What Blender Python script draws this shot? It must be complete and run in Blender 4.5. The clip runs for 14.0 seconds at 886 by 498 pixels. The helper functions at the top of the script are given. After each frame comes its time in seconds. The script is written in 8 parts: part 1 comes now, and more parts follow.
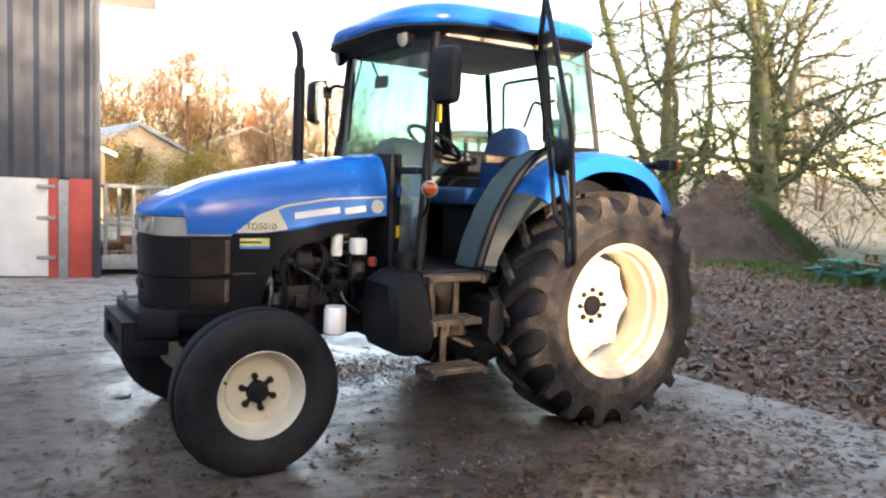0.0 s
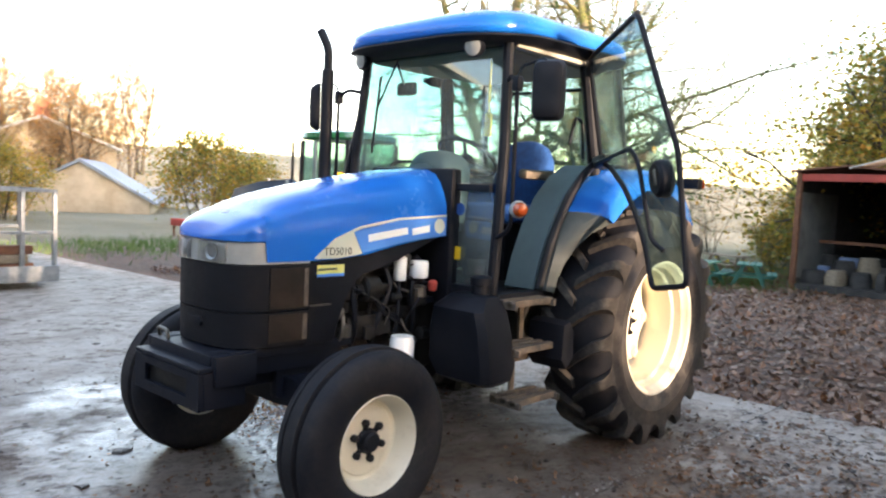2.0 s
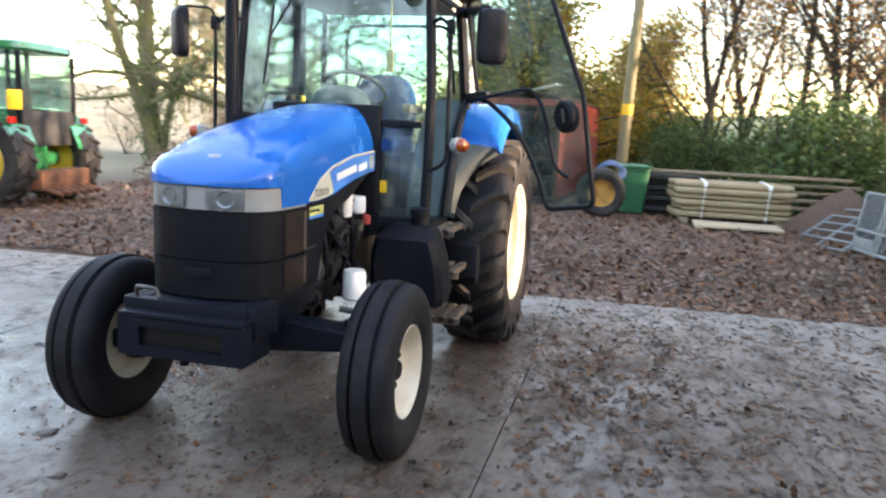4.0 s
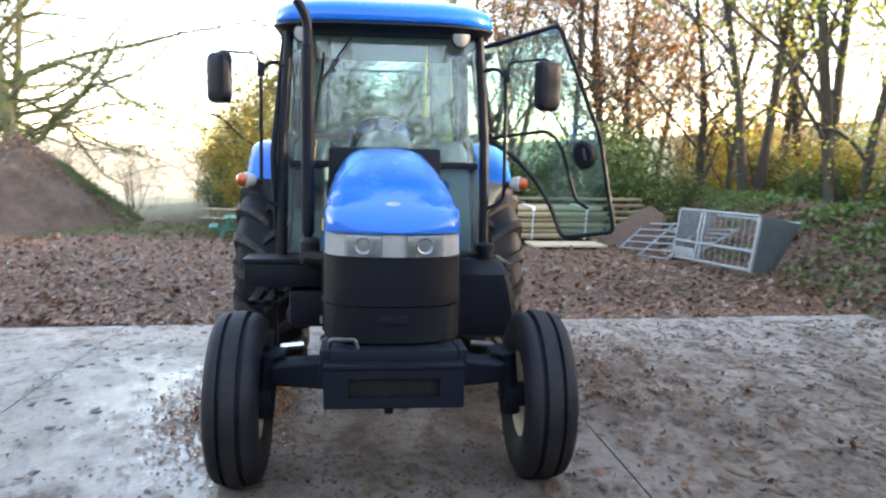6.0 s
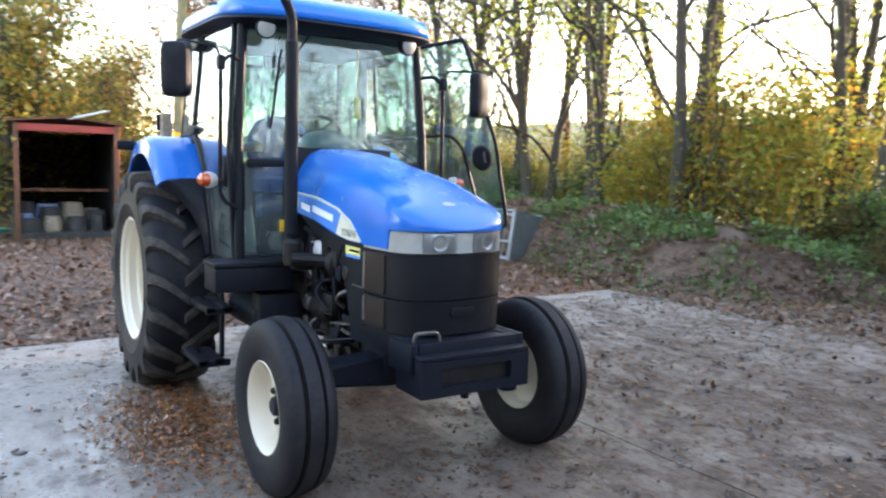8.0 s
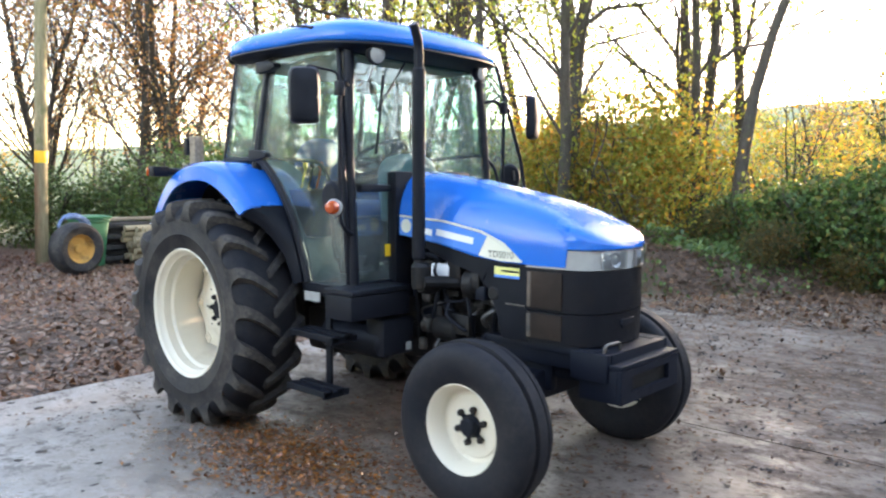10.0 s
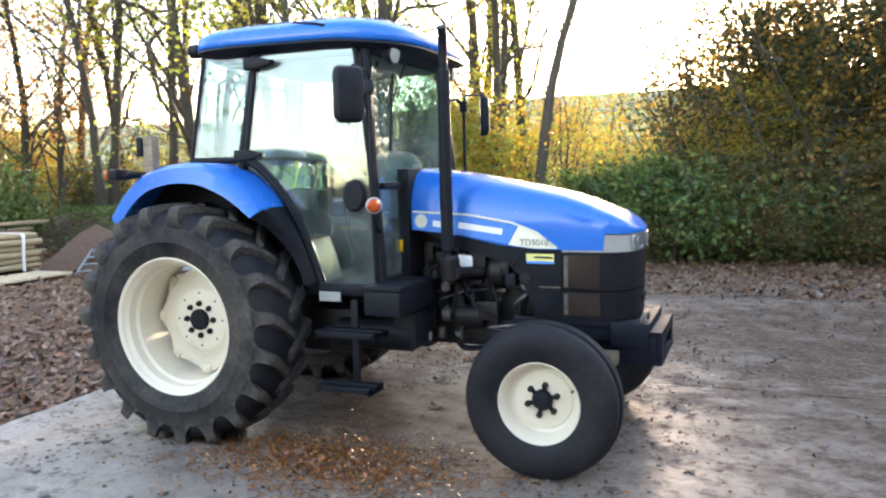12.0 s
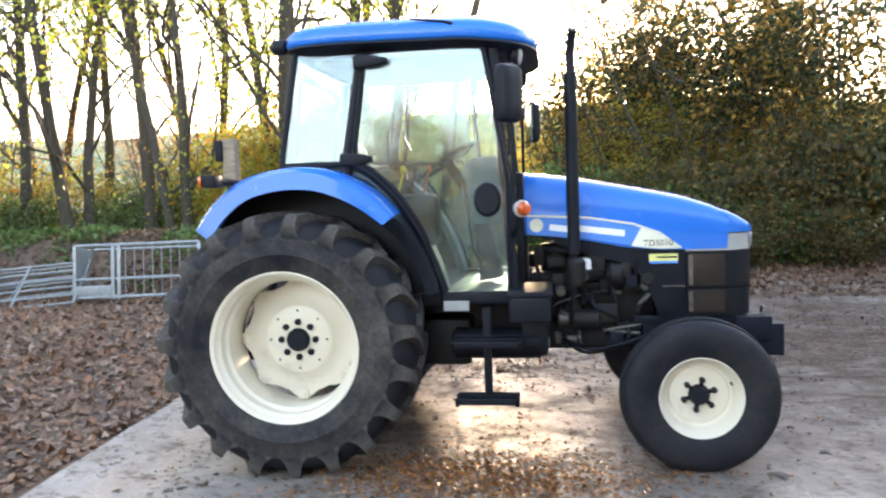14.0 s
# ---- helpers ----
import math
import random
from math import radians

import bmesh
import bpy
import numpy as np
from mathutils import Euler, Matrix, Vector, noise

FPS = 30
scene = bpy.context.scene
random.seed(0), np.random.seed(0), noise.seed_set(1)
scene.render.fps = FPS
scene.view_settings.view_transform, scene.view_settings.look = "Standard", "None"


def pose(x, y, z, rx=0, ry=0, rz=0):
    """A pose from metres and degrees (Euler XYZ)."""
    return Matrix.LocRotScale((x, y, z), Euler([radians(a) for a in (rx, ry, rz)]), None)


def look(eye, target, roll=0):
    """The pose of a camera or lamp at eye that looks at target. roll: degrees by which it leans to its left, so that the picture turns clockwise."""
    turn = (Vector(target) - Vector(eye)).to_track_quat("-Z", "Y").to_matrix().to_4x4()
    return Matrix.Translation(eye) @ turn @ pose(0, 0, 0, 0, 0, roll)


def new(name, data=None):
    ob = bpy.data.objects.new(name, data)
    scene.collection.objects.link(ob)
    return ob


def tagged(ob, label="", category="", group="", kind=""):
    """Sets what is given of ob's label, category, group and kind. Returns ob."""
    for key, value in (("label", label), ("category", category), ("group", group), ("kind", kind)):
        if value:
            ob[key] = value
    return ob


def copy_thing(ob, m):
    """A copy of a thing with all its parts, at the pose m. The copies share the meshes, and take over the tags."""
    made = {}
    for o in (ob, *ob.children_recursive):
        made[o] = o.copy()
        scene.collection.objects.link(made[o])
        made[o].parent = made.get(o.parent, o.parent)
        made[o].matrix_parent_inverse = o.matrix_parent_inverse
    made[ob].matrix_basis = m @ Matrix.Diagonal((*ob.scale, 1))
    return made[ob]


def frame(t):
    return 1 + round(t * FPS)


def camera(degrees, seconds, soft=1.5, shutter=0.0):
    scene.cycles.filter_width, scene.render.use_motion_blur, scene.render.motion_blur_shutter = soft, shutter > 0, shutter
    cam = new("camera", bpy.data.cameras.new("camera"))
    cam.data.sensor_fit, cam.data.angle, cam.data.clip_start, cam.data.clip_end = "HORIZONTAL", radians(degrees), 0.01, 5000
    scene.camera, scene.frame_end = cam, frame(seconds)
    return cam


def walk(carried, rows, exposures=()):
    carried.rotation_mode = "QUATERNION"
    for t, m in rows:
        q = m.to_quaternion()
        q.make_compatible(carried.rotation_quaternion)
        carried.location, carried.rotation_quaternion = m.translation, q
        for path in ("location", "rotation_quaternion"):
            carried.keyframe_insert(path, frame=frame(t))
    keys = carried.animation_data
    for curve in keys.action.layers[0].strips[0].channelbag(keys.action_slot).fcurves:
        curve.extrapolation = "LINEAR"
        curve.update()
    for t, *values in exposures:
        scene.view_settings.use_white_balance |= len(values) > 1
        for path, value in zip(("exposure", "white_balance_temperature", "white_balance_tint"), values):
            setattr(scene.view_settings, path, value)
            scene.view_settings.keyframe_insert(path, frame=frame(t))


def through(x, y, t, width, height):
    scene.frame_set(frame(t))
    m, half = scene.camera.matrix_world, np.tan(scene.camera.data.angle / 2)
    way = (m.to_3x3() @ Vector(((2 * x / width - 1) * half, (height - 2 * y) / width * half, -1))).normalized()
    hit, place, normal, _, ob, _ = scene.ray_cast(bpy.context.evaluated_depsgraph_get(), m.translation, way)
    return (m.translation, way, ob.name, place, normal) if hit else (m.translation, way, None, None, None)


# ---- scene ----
cam = camera(60.6, 14.0, soft=2.2, shutter=0.4)
PATH = [
    (0, (3.344, 4.252, 1.418), (2.292, 2.559, 1.255), 2.2),
    (0.5, (3.476, 4.034, 1.433), (2.314, 2.415, 1.269), 2.3),
    (1, (3.789, 3.753, 1.444), (2.491, 2.239, 1.298), 2.4),
    (1.5, (4.06, 3.435, 1.439), (2.705, 1.972, 1.293), 2.8),
    (2, (4.315, 3.107, 1.471), (2.858, 1.745, 1.323), 2.8),
    (2.5, (4.608, 2.814, 1.469), (3.017, 1.613, 1.31), 2.3),
    (3, (4.836, 2.489, 1.483), (3.122, 1.473, 1.315), 2.0),
    (3.5, (5.135, 2.124, 1.476), (3.324, 1.298, 1.288), 1.5),
    (3.7, (5.243, 1.974, 1.511), (3.375, 1.307, 1.25), 2.2),
    (5.8, (5.753, -0.004, 1.485), (3.77, 0.122, 1.253), 1.1),
    (6, (5.772, -0.163, 1.507), (3.796, 0.054, 1.288), 1.0),
    (6.5, (5.793, -0.625, 1.509), (3.842, -0.22, 1.335), -0.4),
    (7, (5.691, -1.065, 1.477), (3.798, -0.44, 1.313), 0.4),
    (7.5, (5.595, -1.517, 1.497), (3.765, -0.727, 1.327), 1.0),
    (7.7, (5.539, -1.695, 1.49), (3.768, -0.785, 1.303), 1.3),
    (9.8, (4.538, -3.284, 1.524), (3.181, -1.825, 1.347), 0.4),
    (10, (4.432, -3.41, 1.533), (3.09, -1.937, 1.361), 0.2),
    (10.5, (4.208, -3.786, 1.551), (2.993, -2.205, 1.393), -0.1),
    (11, (3.899, -4.031, 1.524), (2.822, -2.352, 1.382), 0.2),
    (11.5, (3.54, -4.23, 1.549), (2.564, -2.492, 1.384), -0.8),
    (12, (3.18, -4.448, 1.563), (2.42, -2.609, 1.367), -1.4),
    (12.5, (2.777, -4.552, 1.524), (2.083, -2.686, 1.338), -1.1),
    (13, (2.336, -4.678, 1.544), (1.832, -2.754, 1.332), -0.6),
    (13.5, (1.929, -4.798, 1.502), (1.538, -2.847, 1.298), -1.0),
    (14, (1.444, -4.806, 1.523), (1.154, -2.834, 1.365), -2.1),
]
EXPOSURE = [(0, 3.35, 7000, 22), (3.6, 3.65, 7000, 22), (6, 4.0, 6750, 22), (7, 4.0, 6650, 22), (10, 4.04, 6850, 22), (12, 4.04, 6950, 22), (14, 4.1, 6950, 22)]
walk(cam, [(t, look(eye, target, roll)) for t, eye, target, roll in PATH], EXPOSURE)

# ---- light ----
SUN_EL, SUN_AZ = radians(7.8), radians(90.0)  # a low autumn sun, square on the tractor's left side
world = bpy.data.worlds.new("sky")
world.use_nodes = True
scene.world = world
wn = world.node_tree.nodes
sky = wn.new("ShaderNodeTexSky")
sky.sky_type, sky.sun_disc, sky.sun_elevation = "NISHITA", False, SUN_EL
sky.sun_rotation = radians(90) - SUN_AZ
sky.air_density, sky.dust_density, sky.ozone_density = 0.9, 0.7, 0.4
world.node_tree.links.new(sky.outputs[0], wn["Background"].inputs[0])
wn["Background"].inputs[1].default_value = 0.15
sun_data = bpy.data.lights.new("sun", "SUN")
sun_data.energy, sun_data.angle, sun_data.color = 2.0, radians(0.6), (1.0, 0.82, 0.6)
sun = new("sun", sun_data)
sun.matrix_world = look((0, 0, 0), (-math.cos(SUN_AZ) * math.cos(SUN_EL), -math.sin(SUN_AZ) * math.cos(SUN_EL), -math.sin(SUN_EL)))


# ---- materials ----
def rgb(c):
    return (*c, 1.0) if len(c) == 3 else c


class Nodes:
    """A small builder for a node material."""

    def __init__(self, name):
        self.m = bpy.data.materials.new(name)
        self.m.use_nodes = True
        self.t = self.m.node_tree
        self.n = self.t.nodes
        self.p = self.n["Principled BSDF"]
        self.obj = None

    def add(self, kind, **props):
        node = self.n.new("ShaderNode" + kind)
        for k, v in props.items():
            if k == "data_type":
                node.data_type = v
            elif k == "blend_type":
                node.blend_type = v
            elif k == "operation":
                node.operation = v
            elif k == "feature":
                node.feature = v
        return node

    def link(self, a, b):
        self.t.links.new(a, b)

    def where(self, world=False):
        if world:
            return self.add("NewGeometry").outputs["Position"]
        if self.obj is None:
            self.obj = self.add("TexCoord").outputs["Object"]
        return self.obj

    def noise(self, scale, detail=4.0, rough=0.6, stretch=None, world=False):
        node = self.add("TexNoise")
        node.inputs["Scale"].default_value, node.inputs["Detail"].default_value, node.inputs["Roughness"].default_value = scale, detail, rough
        vec = self.where(world)
        if stretch:
            mp = self.add("Mapping")
            mp.inputs["Scale"].default_value = stretch
            self.link(vec, mp.inputs[0])
            vec = mp.outputs[0]
        self.link(vec, node.inputs["Vector"])
        return node.outputs["Fac"]

    def ramp(self, fac, lo, hi, a=(0, 0, 0), b=(1, 1, 1)):
        node = self.add("ValToRGB")
        e = node.color_ramp.elements
        e[0].position, e[0].color, e[1].position, e[1].color = lo, rgb(a), hi, rgb(b)
        self.link(fac, node.inputs[0])
        return node.outputs[0]

    def mix(self, fac, a, b):
        node = self.add("MixRGB")
        for i, v in enumerate((fac, a, b)):
            if isinstance(v, (tuple, list)):
                node.inputs[i].default_value = rgb(v)
            elif isinstance(v, (int, float)):
                node.inputs[i].default_value = v
            else:
                self.link(v, node.inputs[i])
        return node.outputs[0]

    def maths(self, op, a, b=0.0):
        node = self.add("Math", operation=op)
        for i, v in enumerate((a, b)):
            if isinstance(v, (int, float)):
                node.inputs[i].default_value = v
            else:
                self.link(v, node.inputs[i])
        return node.outputs[0]

    def bump(self, height, strength=0.3, dist=0.01):
        node = self.add("Bump")
        node.inputs["Strength"].default_value, node.inputs["Distance"].default_value = strength, dist
        self.link(height, node.inputs["Height"])
        self.link(node.outputs[0], self.p.inputs["Normal"])

    def set(self, **vals):
        for k, v in vals.items():
            s = self.p.inputs[{"base": "Base Color", "rough": "Roughness", "metal": "Metallic", "coat": "Coat Weight", "coatr": "Coat Roughness", "spec": "Specular IOR Level", "trans": "Transmission Weight", "sub": "Subsurface Weight"}[k]]
            if isinstance(v, (tuple, list)):
                s.default_value = rgb(v)
            elif isinstance(v, (int, float)):
                s.default_value = v
            else:
                self.link(v, s)
        return self.m


def surf(name, a, b, scale=6.0, rough=0.6, rough2=None, spec=0.5, metal=0.0, grain=60.0, bump=0.15, coat=0.0, stretch=None, dirt=None, dirt_at=(0.55, 0.75), dist=0.004):
    """Two tones in broad patches, fine grain in relief, and dirt in blotches where asked."""
    k = Nodes(name)
    f = k.noise(scale, 6, 0.65, stretch)
    col = k.ramp(f, 0.3, 0.7, a, b)
    if dirt:
        d = k.ramp(k.noise(scale * 0.6, 8, 0.7), *dirt_at)
        col = k.mix(d, col, dirt)
    k.set(base=col, metal=metal, coat=coat, spec=spec)
    if rough2 is not None:
        k.set(rough=k.maths("ADD", rough, k.maths("MULTIPLY", f, rough2 - rough)))
    else:
        k.set(rough=rough)
    if bump:
        k.bump(k.noise(grain, 4, 0.7, stretch), bump, dist)
    return k.m


def glass(name, tint, gloss=1.0, film=0.0):
    """A clear pane: it lets light straight through and mirrors by Fresnel; film is a patchy pale coat, for dust and for
    imitated sky haze.
    """
    k = Nodes(name)
    k.n.remove(k.p)
    tr, gl, mx, lw = k.add("BsdfTransparent"), k.add("BsdfGlossy"), k.add("MixShader"), k.add("LayerWeight")
    tr.inputs[0].default_value, gl.inputs[1].default_value, lw.inputs[0].default_value = rgb(tint), 0.02, 0.5
    k.link(k.maths("ADD", 0.04 * gloss, k.maths("MULTIPLY", k.maths("POWER", lw.outputs["Facing"], 4.0), 0.7 * gloss)), mx.inputs[0])
    k.link(tr.outputs[0], mx.inputs[1])
    k.link(gl.outputs[0], mx.inputs[2])
    last = mx.outputs[0]
    # pale diffuse coat over the pane, partly painted-in sky reflection
    if film:
        df, m2 = k.add("BsdfDiffuse"), k.add("MixShader")
        df.inputs[0].default_value = (0.55, 0.58, 0.56, 1)
        k.link(k.maths("MULTIPLY", k.ramp(k.noise(3.0, 5, 0.6), 0.35, 0.75), film), m2.inputs[0])
        k.link(last, m2.inputs[1])
        k.link(df.outputs[0], m2.inputs[2])
        last = m2.outputs[0]
    k.link(last, k.n["Material Output"].inputs[0])
    return k.m


def leaf_mat(name, tones, through=0.35, gloss=0.5):
    """Leaves: a tone for each leaf, light showing through."""
    k = Nodes(name)
    g = k.add("NewGeometry")
    r = k.add("ValToRGB")
    e = r.color_ramp.elements
    for i, tone in enumerate(tones):
        el = e[i] if i < 2 else e.new(1.0)
        el.position, el.color = i / max(1, len(tones) - 1), rgb(tone)
    k.link(g.outputs["Random Per Island"], r.inputs[0])
    k.set(base=r.outputs[0], rough=gloss)
    tl, mx = k.add("BsdfTranslucent"), k.add("MixShader")
    k.link(r.outputs[0], tl.inputs[0])
    mx.inputs[0].default_value = through
    k.link(k.p.outputs[0], mx.inputs[1])
    k.link(tl.outputs[0], mx.inputs[2])
    k.link(mx.outputs[0], k.n["Material Output"].inputs[0])
    return k.m


def paint(name, c, dirt=(0.16, 0.13, 0.1), rough=0.2, coat=0.8, worn=0.35, spec=0.5):
    k = Nodes(name)
    d = k.ramp(k.noise(5, 8, 0.72), 0.56, 0.8)
    fine = k.noise(1.3, 3, 0.5)
    col = k.mix(k.ramp(fine, 0.3, 0.75), c, tuple(v * 0.86 + min(0.012, 0.1 * max(c)) for v in c))
    col = k.mix(k.maths("MULTIPLY", d, worn), col, dirt)
    k.set(base=col, rough=k.maths("ADD", rough, k.maths("MULTIPLY", d, 0.3)), coat=coat, coatr=0.05, spec=spec)
    k.bump(k.noise(220, 2, 0.5), 0.03, 0.001)
    return k.m


M = {}
M["blue"] = paint("blue_paint", (0.0, 0.125, 0.5), worn=0.05, coat=0.2, rough=0.22, spec=0.3)
M["cream"] = paint("cream_paint", (0.69, 0.615, 0.47), dirt=(0.3, 0.22, 0.13), rough=0.4, coat=0.2, worn=0.45)
M["navy"] = paint("dark_chassis_paint", (0.003, 0.005, 0.011), dirt=(0.03, 0.024, 0.018), rough=0.55, coat=0.0, worn=0.12, spec=0.2)
M["blotchgrey"] = surf("blotchy_grey_plastic", (0.035, 0.045, 0.046), (0.07, 0.078, 0.075), 7, 0.55, 0.75, bump=0.2, dirt=(0.13, 0.105, 0.075), dirt_at=(0.58, 0.8))
M["black"] = surf("black_plastic", (0.004, 0.005, 0.008), (0.009, 0.01, 0.014), 5, 0.42, 0.6, dirt=(0.025, 0.02, 0.016), dirt_at=(0.6, 0.88), bump=0.1, spec=0.16)
M["grille"] = surf("grille_mesh_plastic", (0.004, 0.0045, 0.007), (0.009, 0.0095, 0.012), 4, 0.4, 0.6, dirt=(0.018, 0.014, 0.012), dirt_at=(0.5, 0.85), bump=0.5, grain=260, spec=0.14)
M["screen"] = surf("brown_mesh_screen", (0.012, 0.008, 0.006), (0.03, 0.019, 0.013), 5, 0.55, 0.75, dirt=(0.06, 0.04, 0.026), dirt_at=(0.5, 0.8), bump=0.7, grain=320, spec=0.2)
M["engine"] = surf("oily_cast_iron", (0.003, 0.003, 0.004), (0.012, 0.011, 0.01), 14, 0.4, 0.7, metal=0.1, dirt=(0.028, 0.02, 0.013), bump=0.5, spec=0.3)
M["steel"] = surf("worn_steel", (0.08, 0.078, 0.07), (0.16, 0.15, 0.14), 20, 0.35, 0.6, metal=0.85, bump=0.2, dirt=(0.1, 0.06, 0.035), dirt_at=(0.6, 0.75))
M["chrome"] = surf("bright_steel", (0.7, 0.7, 0.7), (0.8, 0.8, 0.8), 4, 0.12, 0.2, metal=1.0, bump=0)
M["tread"] = surf("muddy_step_plate", (0.05, 0.038, 0.028), (0.14, 0.105, 0.075), 24, 0.6, 0.85, bump=0.5, dirt=(0.02, 0.02, 0.022), dirt_at=(0.5, 0.7))
M["grey"] = surf("grey_trim_plastic", (0.07, 0.1, 0.108), (0.11, 0.15, 0.158), 3, 0.45, 0.6, bump=0.08)
M["dash"] = surf("dash_plastic", (0.09, 0.12, 0.14), (0.14, 0.17, 0.19), 3, 0.45, 0.6, bump=0.08)
M["seat"] = surf("blue_seat_cloth", (0.002, 0.034, 0.14), (0.004, 0.06, 0.22), 30, 0.9, bump=0.4, grain=400)
M["liner"] = surf("cab_headliner", (0.36, 0.33, 0.27), (0.46, 0.43, 0.36), 4, 0.9, bump=0.2)
M["orange"] = surf("orange_lens", (0.36, 0.045, 0.003), (0.45, 0.065, 0.005), 30, 0.18, bump=0.1, coat=0.5)
M["redlens"] = surf("red_lens", (0.5, 0.015, 0.01), (0.6, 0.03, 0.02), 30, 0.2, bump=0.1)
M["lampshell"] = surf("pale_lamp_shell", (0.25, 0.25, 0.23), (0.34, 0.335, 0.31), 8, 0.35, bump=0.05)
M["reflector"] = surf("lamp_reflector", (0.2, 0.21, 0.225), (0.34, 0.35, 0.365), 9, 0.34, metal=0.8, bump=0.3, grain=90)
M["glass"] = glass("tinted_cab_glass", (0.66, 0.82, 0.81), 1.9, 0.12)
M["clear"] = glass("lamp_glass", (0.92, 0.93, 0.93), 1.0, 0.05)
M["mirror"] = surf("mirror_glass", (0.8, 0.8, 0.8), (0.84, 0.84, 0.84), 2, 0.03, metal=1.0, bump=0)
M["white"] = surf("white_plastic", (0.7, 0.7, 0.67), (0.8, 0.8, 0.78), 9, 0.4, bump=0.05, dirt=(0.2, 0.16, 0.12), dirt_at=(0.66, 0.85))
M["yellow"] = surf("yellow_plastic", (0.75, 0.42, 0.01), (0.8, 0.5, 0.02), 9, 0.45, bump=0.05)
M["lime"] = surf("pale_yellow_sticker", (0.6, 0.58, 0.16), (0.68, 0.66, 0.24), 9, 0.45, bump=0)
M["skyblue"] = surf("light_blue_decal", (0.045, 0.2, 0.6), (0.07, 0.25, 0.66), 2, 0.35, bump=0)
M["decal"] = surf("cream_decal", (0.62, 0.6, 0.46), (0.7, 0.68, 0.55), 3, 0.35, bump=0)
M["ink"] = surf("black_print", (0.012, 0.012, 0.012), (0.02, 0.02, 0.02), 9, 0.5, bump=0)
M["rust"] = surf("rusty_iron", (0.09, 0.035, 0.018), (0.2, 0.08, 0.035), 9, 0.8, bump=0.5, dirt=(0.05, 0.03, 0.02))
M["redpaint"] = surf("faded_red_paint", (0.28, 0.03, 0.022), (0.4, 0.06, 0.04), 3, 0.55, 0.75, bump=0.2, dirt=(0.14, 0.05, 0.03), dirt_at=(0.55, 0.8))
M["farmgreen"] = paint("green_paint", (0.012, 0.15, 0.05), worn=0.3)
M["farmyellow"] = paint("yellow_paint", (0.72, 0.47, 0.02), worn=0.4, rough=0.45)
M["oldrim"] = surf("rusty_orange_rim", (0.42, 0.2, 0.04), (0.55, 0.3, 0.06), 8, 0.6, 0.8, bump=0.3, dirt=(0.1, 0.05, 0.025), dirt_at=(0.5, 0.7))
M["loader"] = paint("blue_grey_paint", (0.03, 0.055, 0.1), worn=0.4)
M["galv"] = surf("galvanised_steel", (0.17, 0.18, 0.185), (0.28, 0.29, 0.29), 16, 0.45, 0.65, metal=0.4, bump=0.15)
M["bin"] = surf("green_bin_plastic", (0.012, 0.1, 0.04), (0.02, 0.14, 0.06), 4, 0.5, bump=0.1)
M["bench"] = surf("green_painted_wood", (0.011, 0.095, 0.07), (0.022, 0.15, 0.11), 6, 0.6, bump=0.3, stretch=(1, 8, 8))
M["wood"] = surf("weathered_wood", (0.16, 0.12, 0.08), (0.32, 0.25, 0.17), 8, 0.85, bump=0.5, stretch=(1, 6, 6))
M["rotwood"] = surf("rotten_brown_wood", (0.05, 0.028, 0.018), (0.13, 0.075, 0.05), 8, 0.85, bump=0.5, stretch=(1, 6, 6))
M["post"] = surf("stripped_stake_wood", (0.24, 0.18, 0.1), (0.42, 0.33, 0.2), 9, 0.85, bump=0.5, stretch=(6, 1, 6))
M["plank"] = surf("pale_plank", (0.42, 0.32, 0.2), (0.58, 0.46, 0.31), 6, 0.8, bump=0.3, stretch=(6, 1, 6))
M["pole"] = surf("old_pole_wood", (0.13, 0.11, 0.055), (0.24, 0.2, 0.11), 7, 0.85, bump=0.5, stretch=(6, 6, 0.6), dirt=(0.09, 0.11, 0.035))
M["clad"] = surf("dark_grey_cladding", (0.016, 0.021, 0.03), (0.03, 0.037, 0.05), 2, 0.45, 0.6, bump=0.1)
M["render"] = surf("pale_concrete_panel", (0.46, 0.46, 0.44), (0.6, 0.6, 0.57), 1.6, 0.8, bump=0.3, dirt=(0.3, 0.27, 0.23), dirt_at=(0.58, 0.85))
M["grimy"] = surf("grimy_panel", (0.1, 0.1, 0.092), (0.19, 0.185, 0.165), 2, 0.8, bump=0.3, dirt=(0.06, 0.05, 0.04), dirt_at=(0.5, 0.75))
M["stone"] = surf("warm_stone_wall", (0.34, 0.27, 0.18), (0.52, 0.42, 0.3), 1.2, 0.9, bump=0.5, grain=9)
M["slate"] = surf("slate_roof", (0.16, 0.18, 0.21), (0.26, 0.28, 0.31), 1.2, 0.6, bump=0.4, grain=7)
M["tin"] = surf("pale_sheet_roof", (0.5, 0.5, 0.48), (0.66, 0.65, 0.61), 0.7, 0.6, bump=0.2, grain=4)
M["brickred"] = surf("red_brick", (0.28, 0.09, 0.05), (0.4, 0.15, 0.08), 3, 0.85, bump=0.4, grain=20)
M["dark"] = surf("dark_clutter_and_shade", (0.014, 0.013, 0.012), (0.05, 0.045, 0.04), 7, 0.8, bump=0.3)
M["bluecloth"] = surf("blue_tarpaulin", (0.1, 0.16, 0.3), (0.2, 0.27, 0.42), 9, 0.6, bump=0.4)


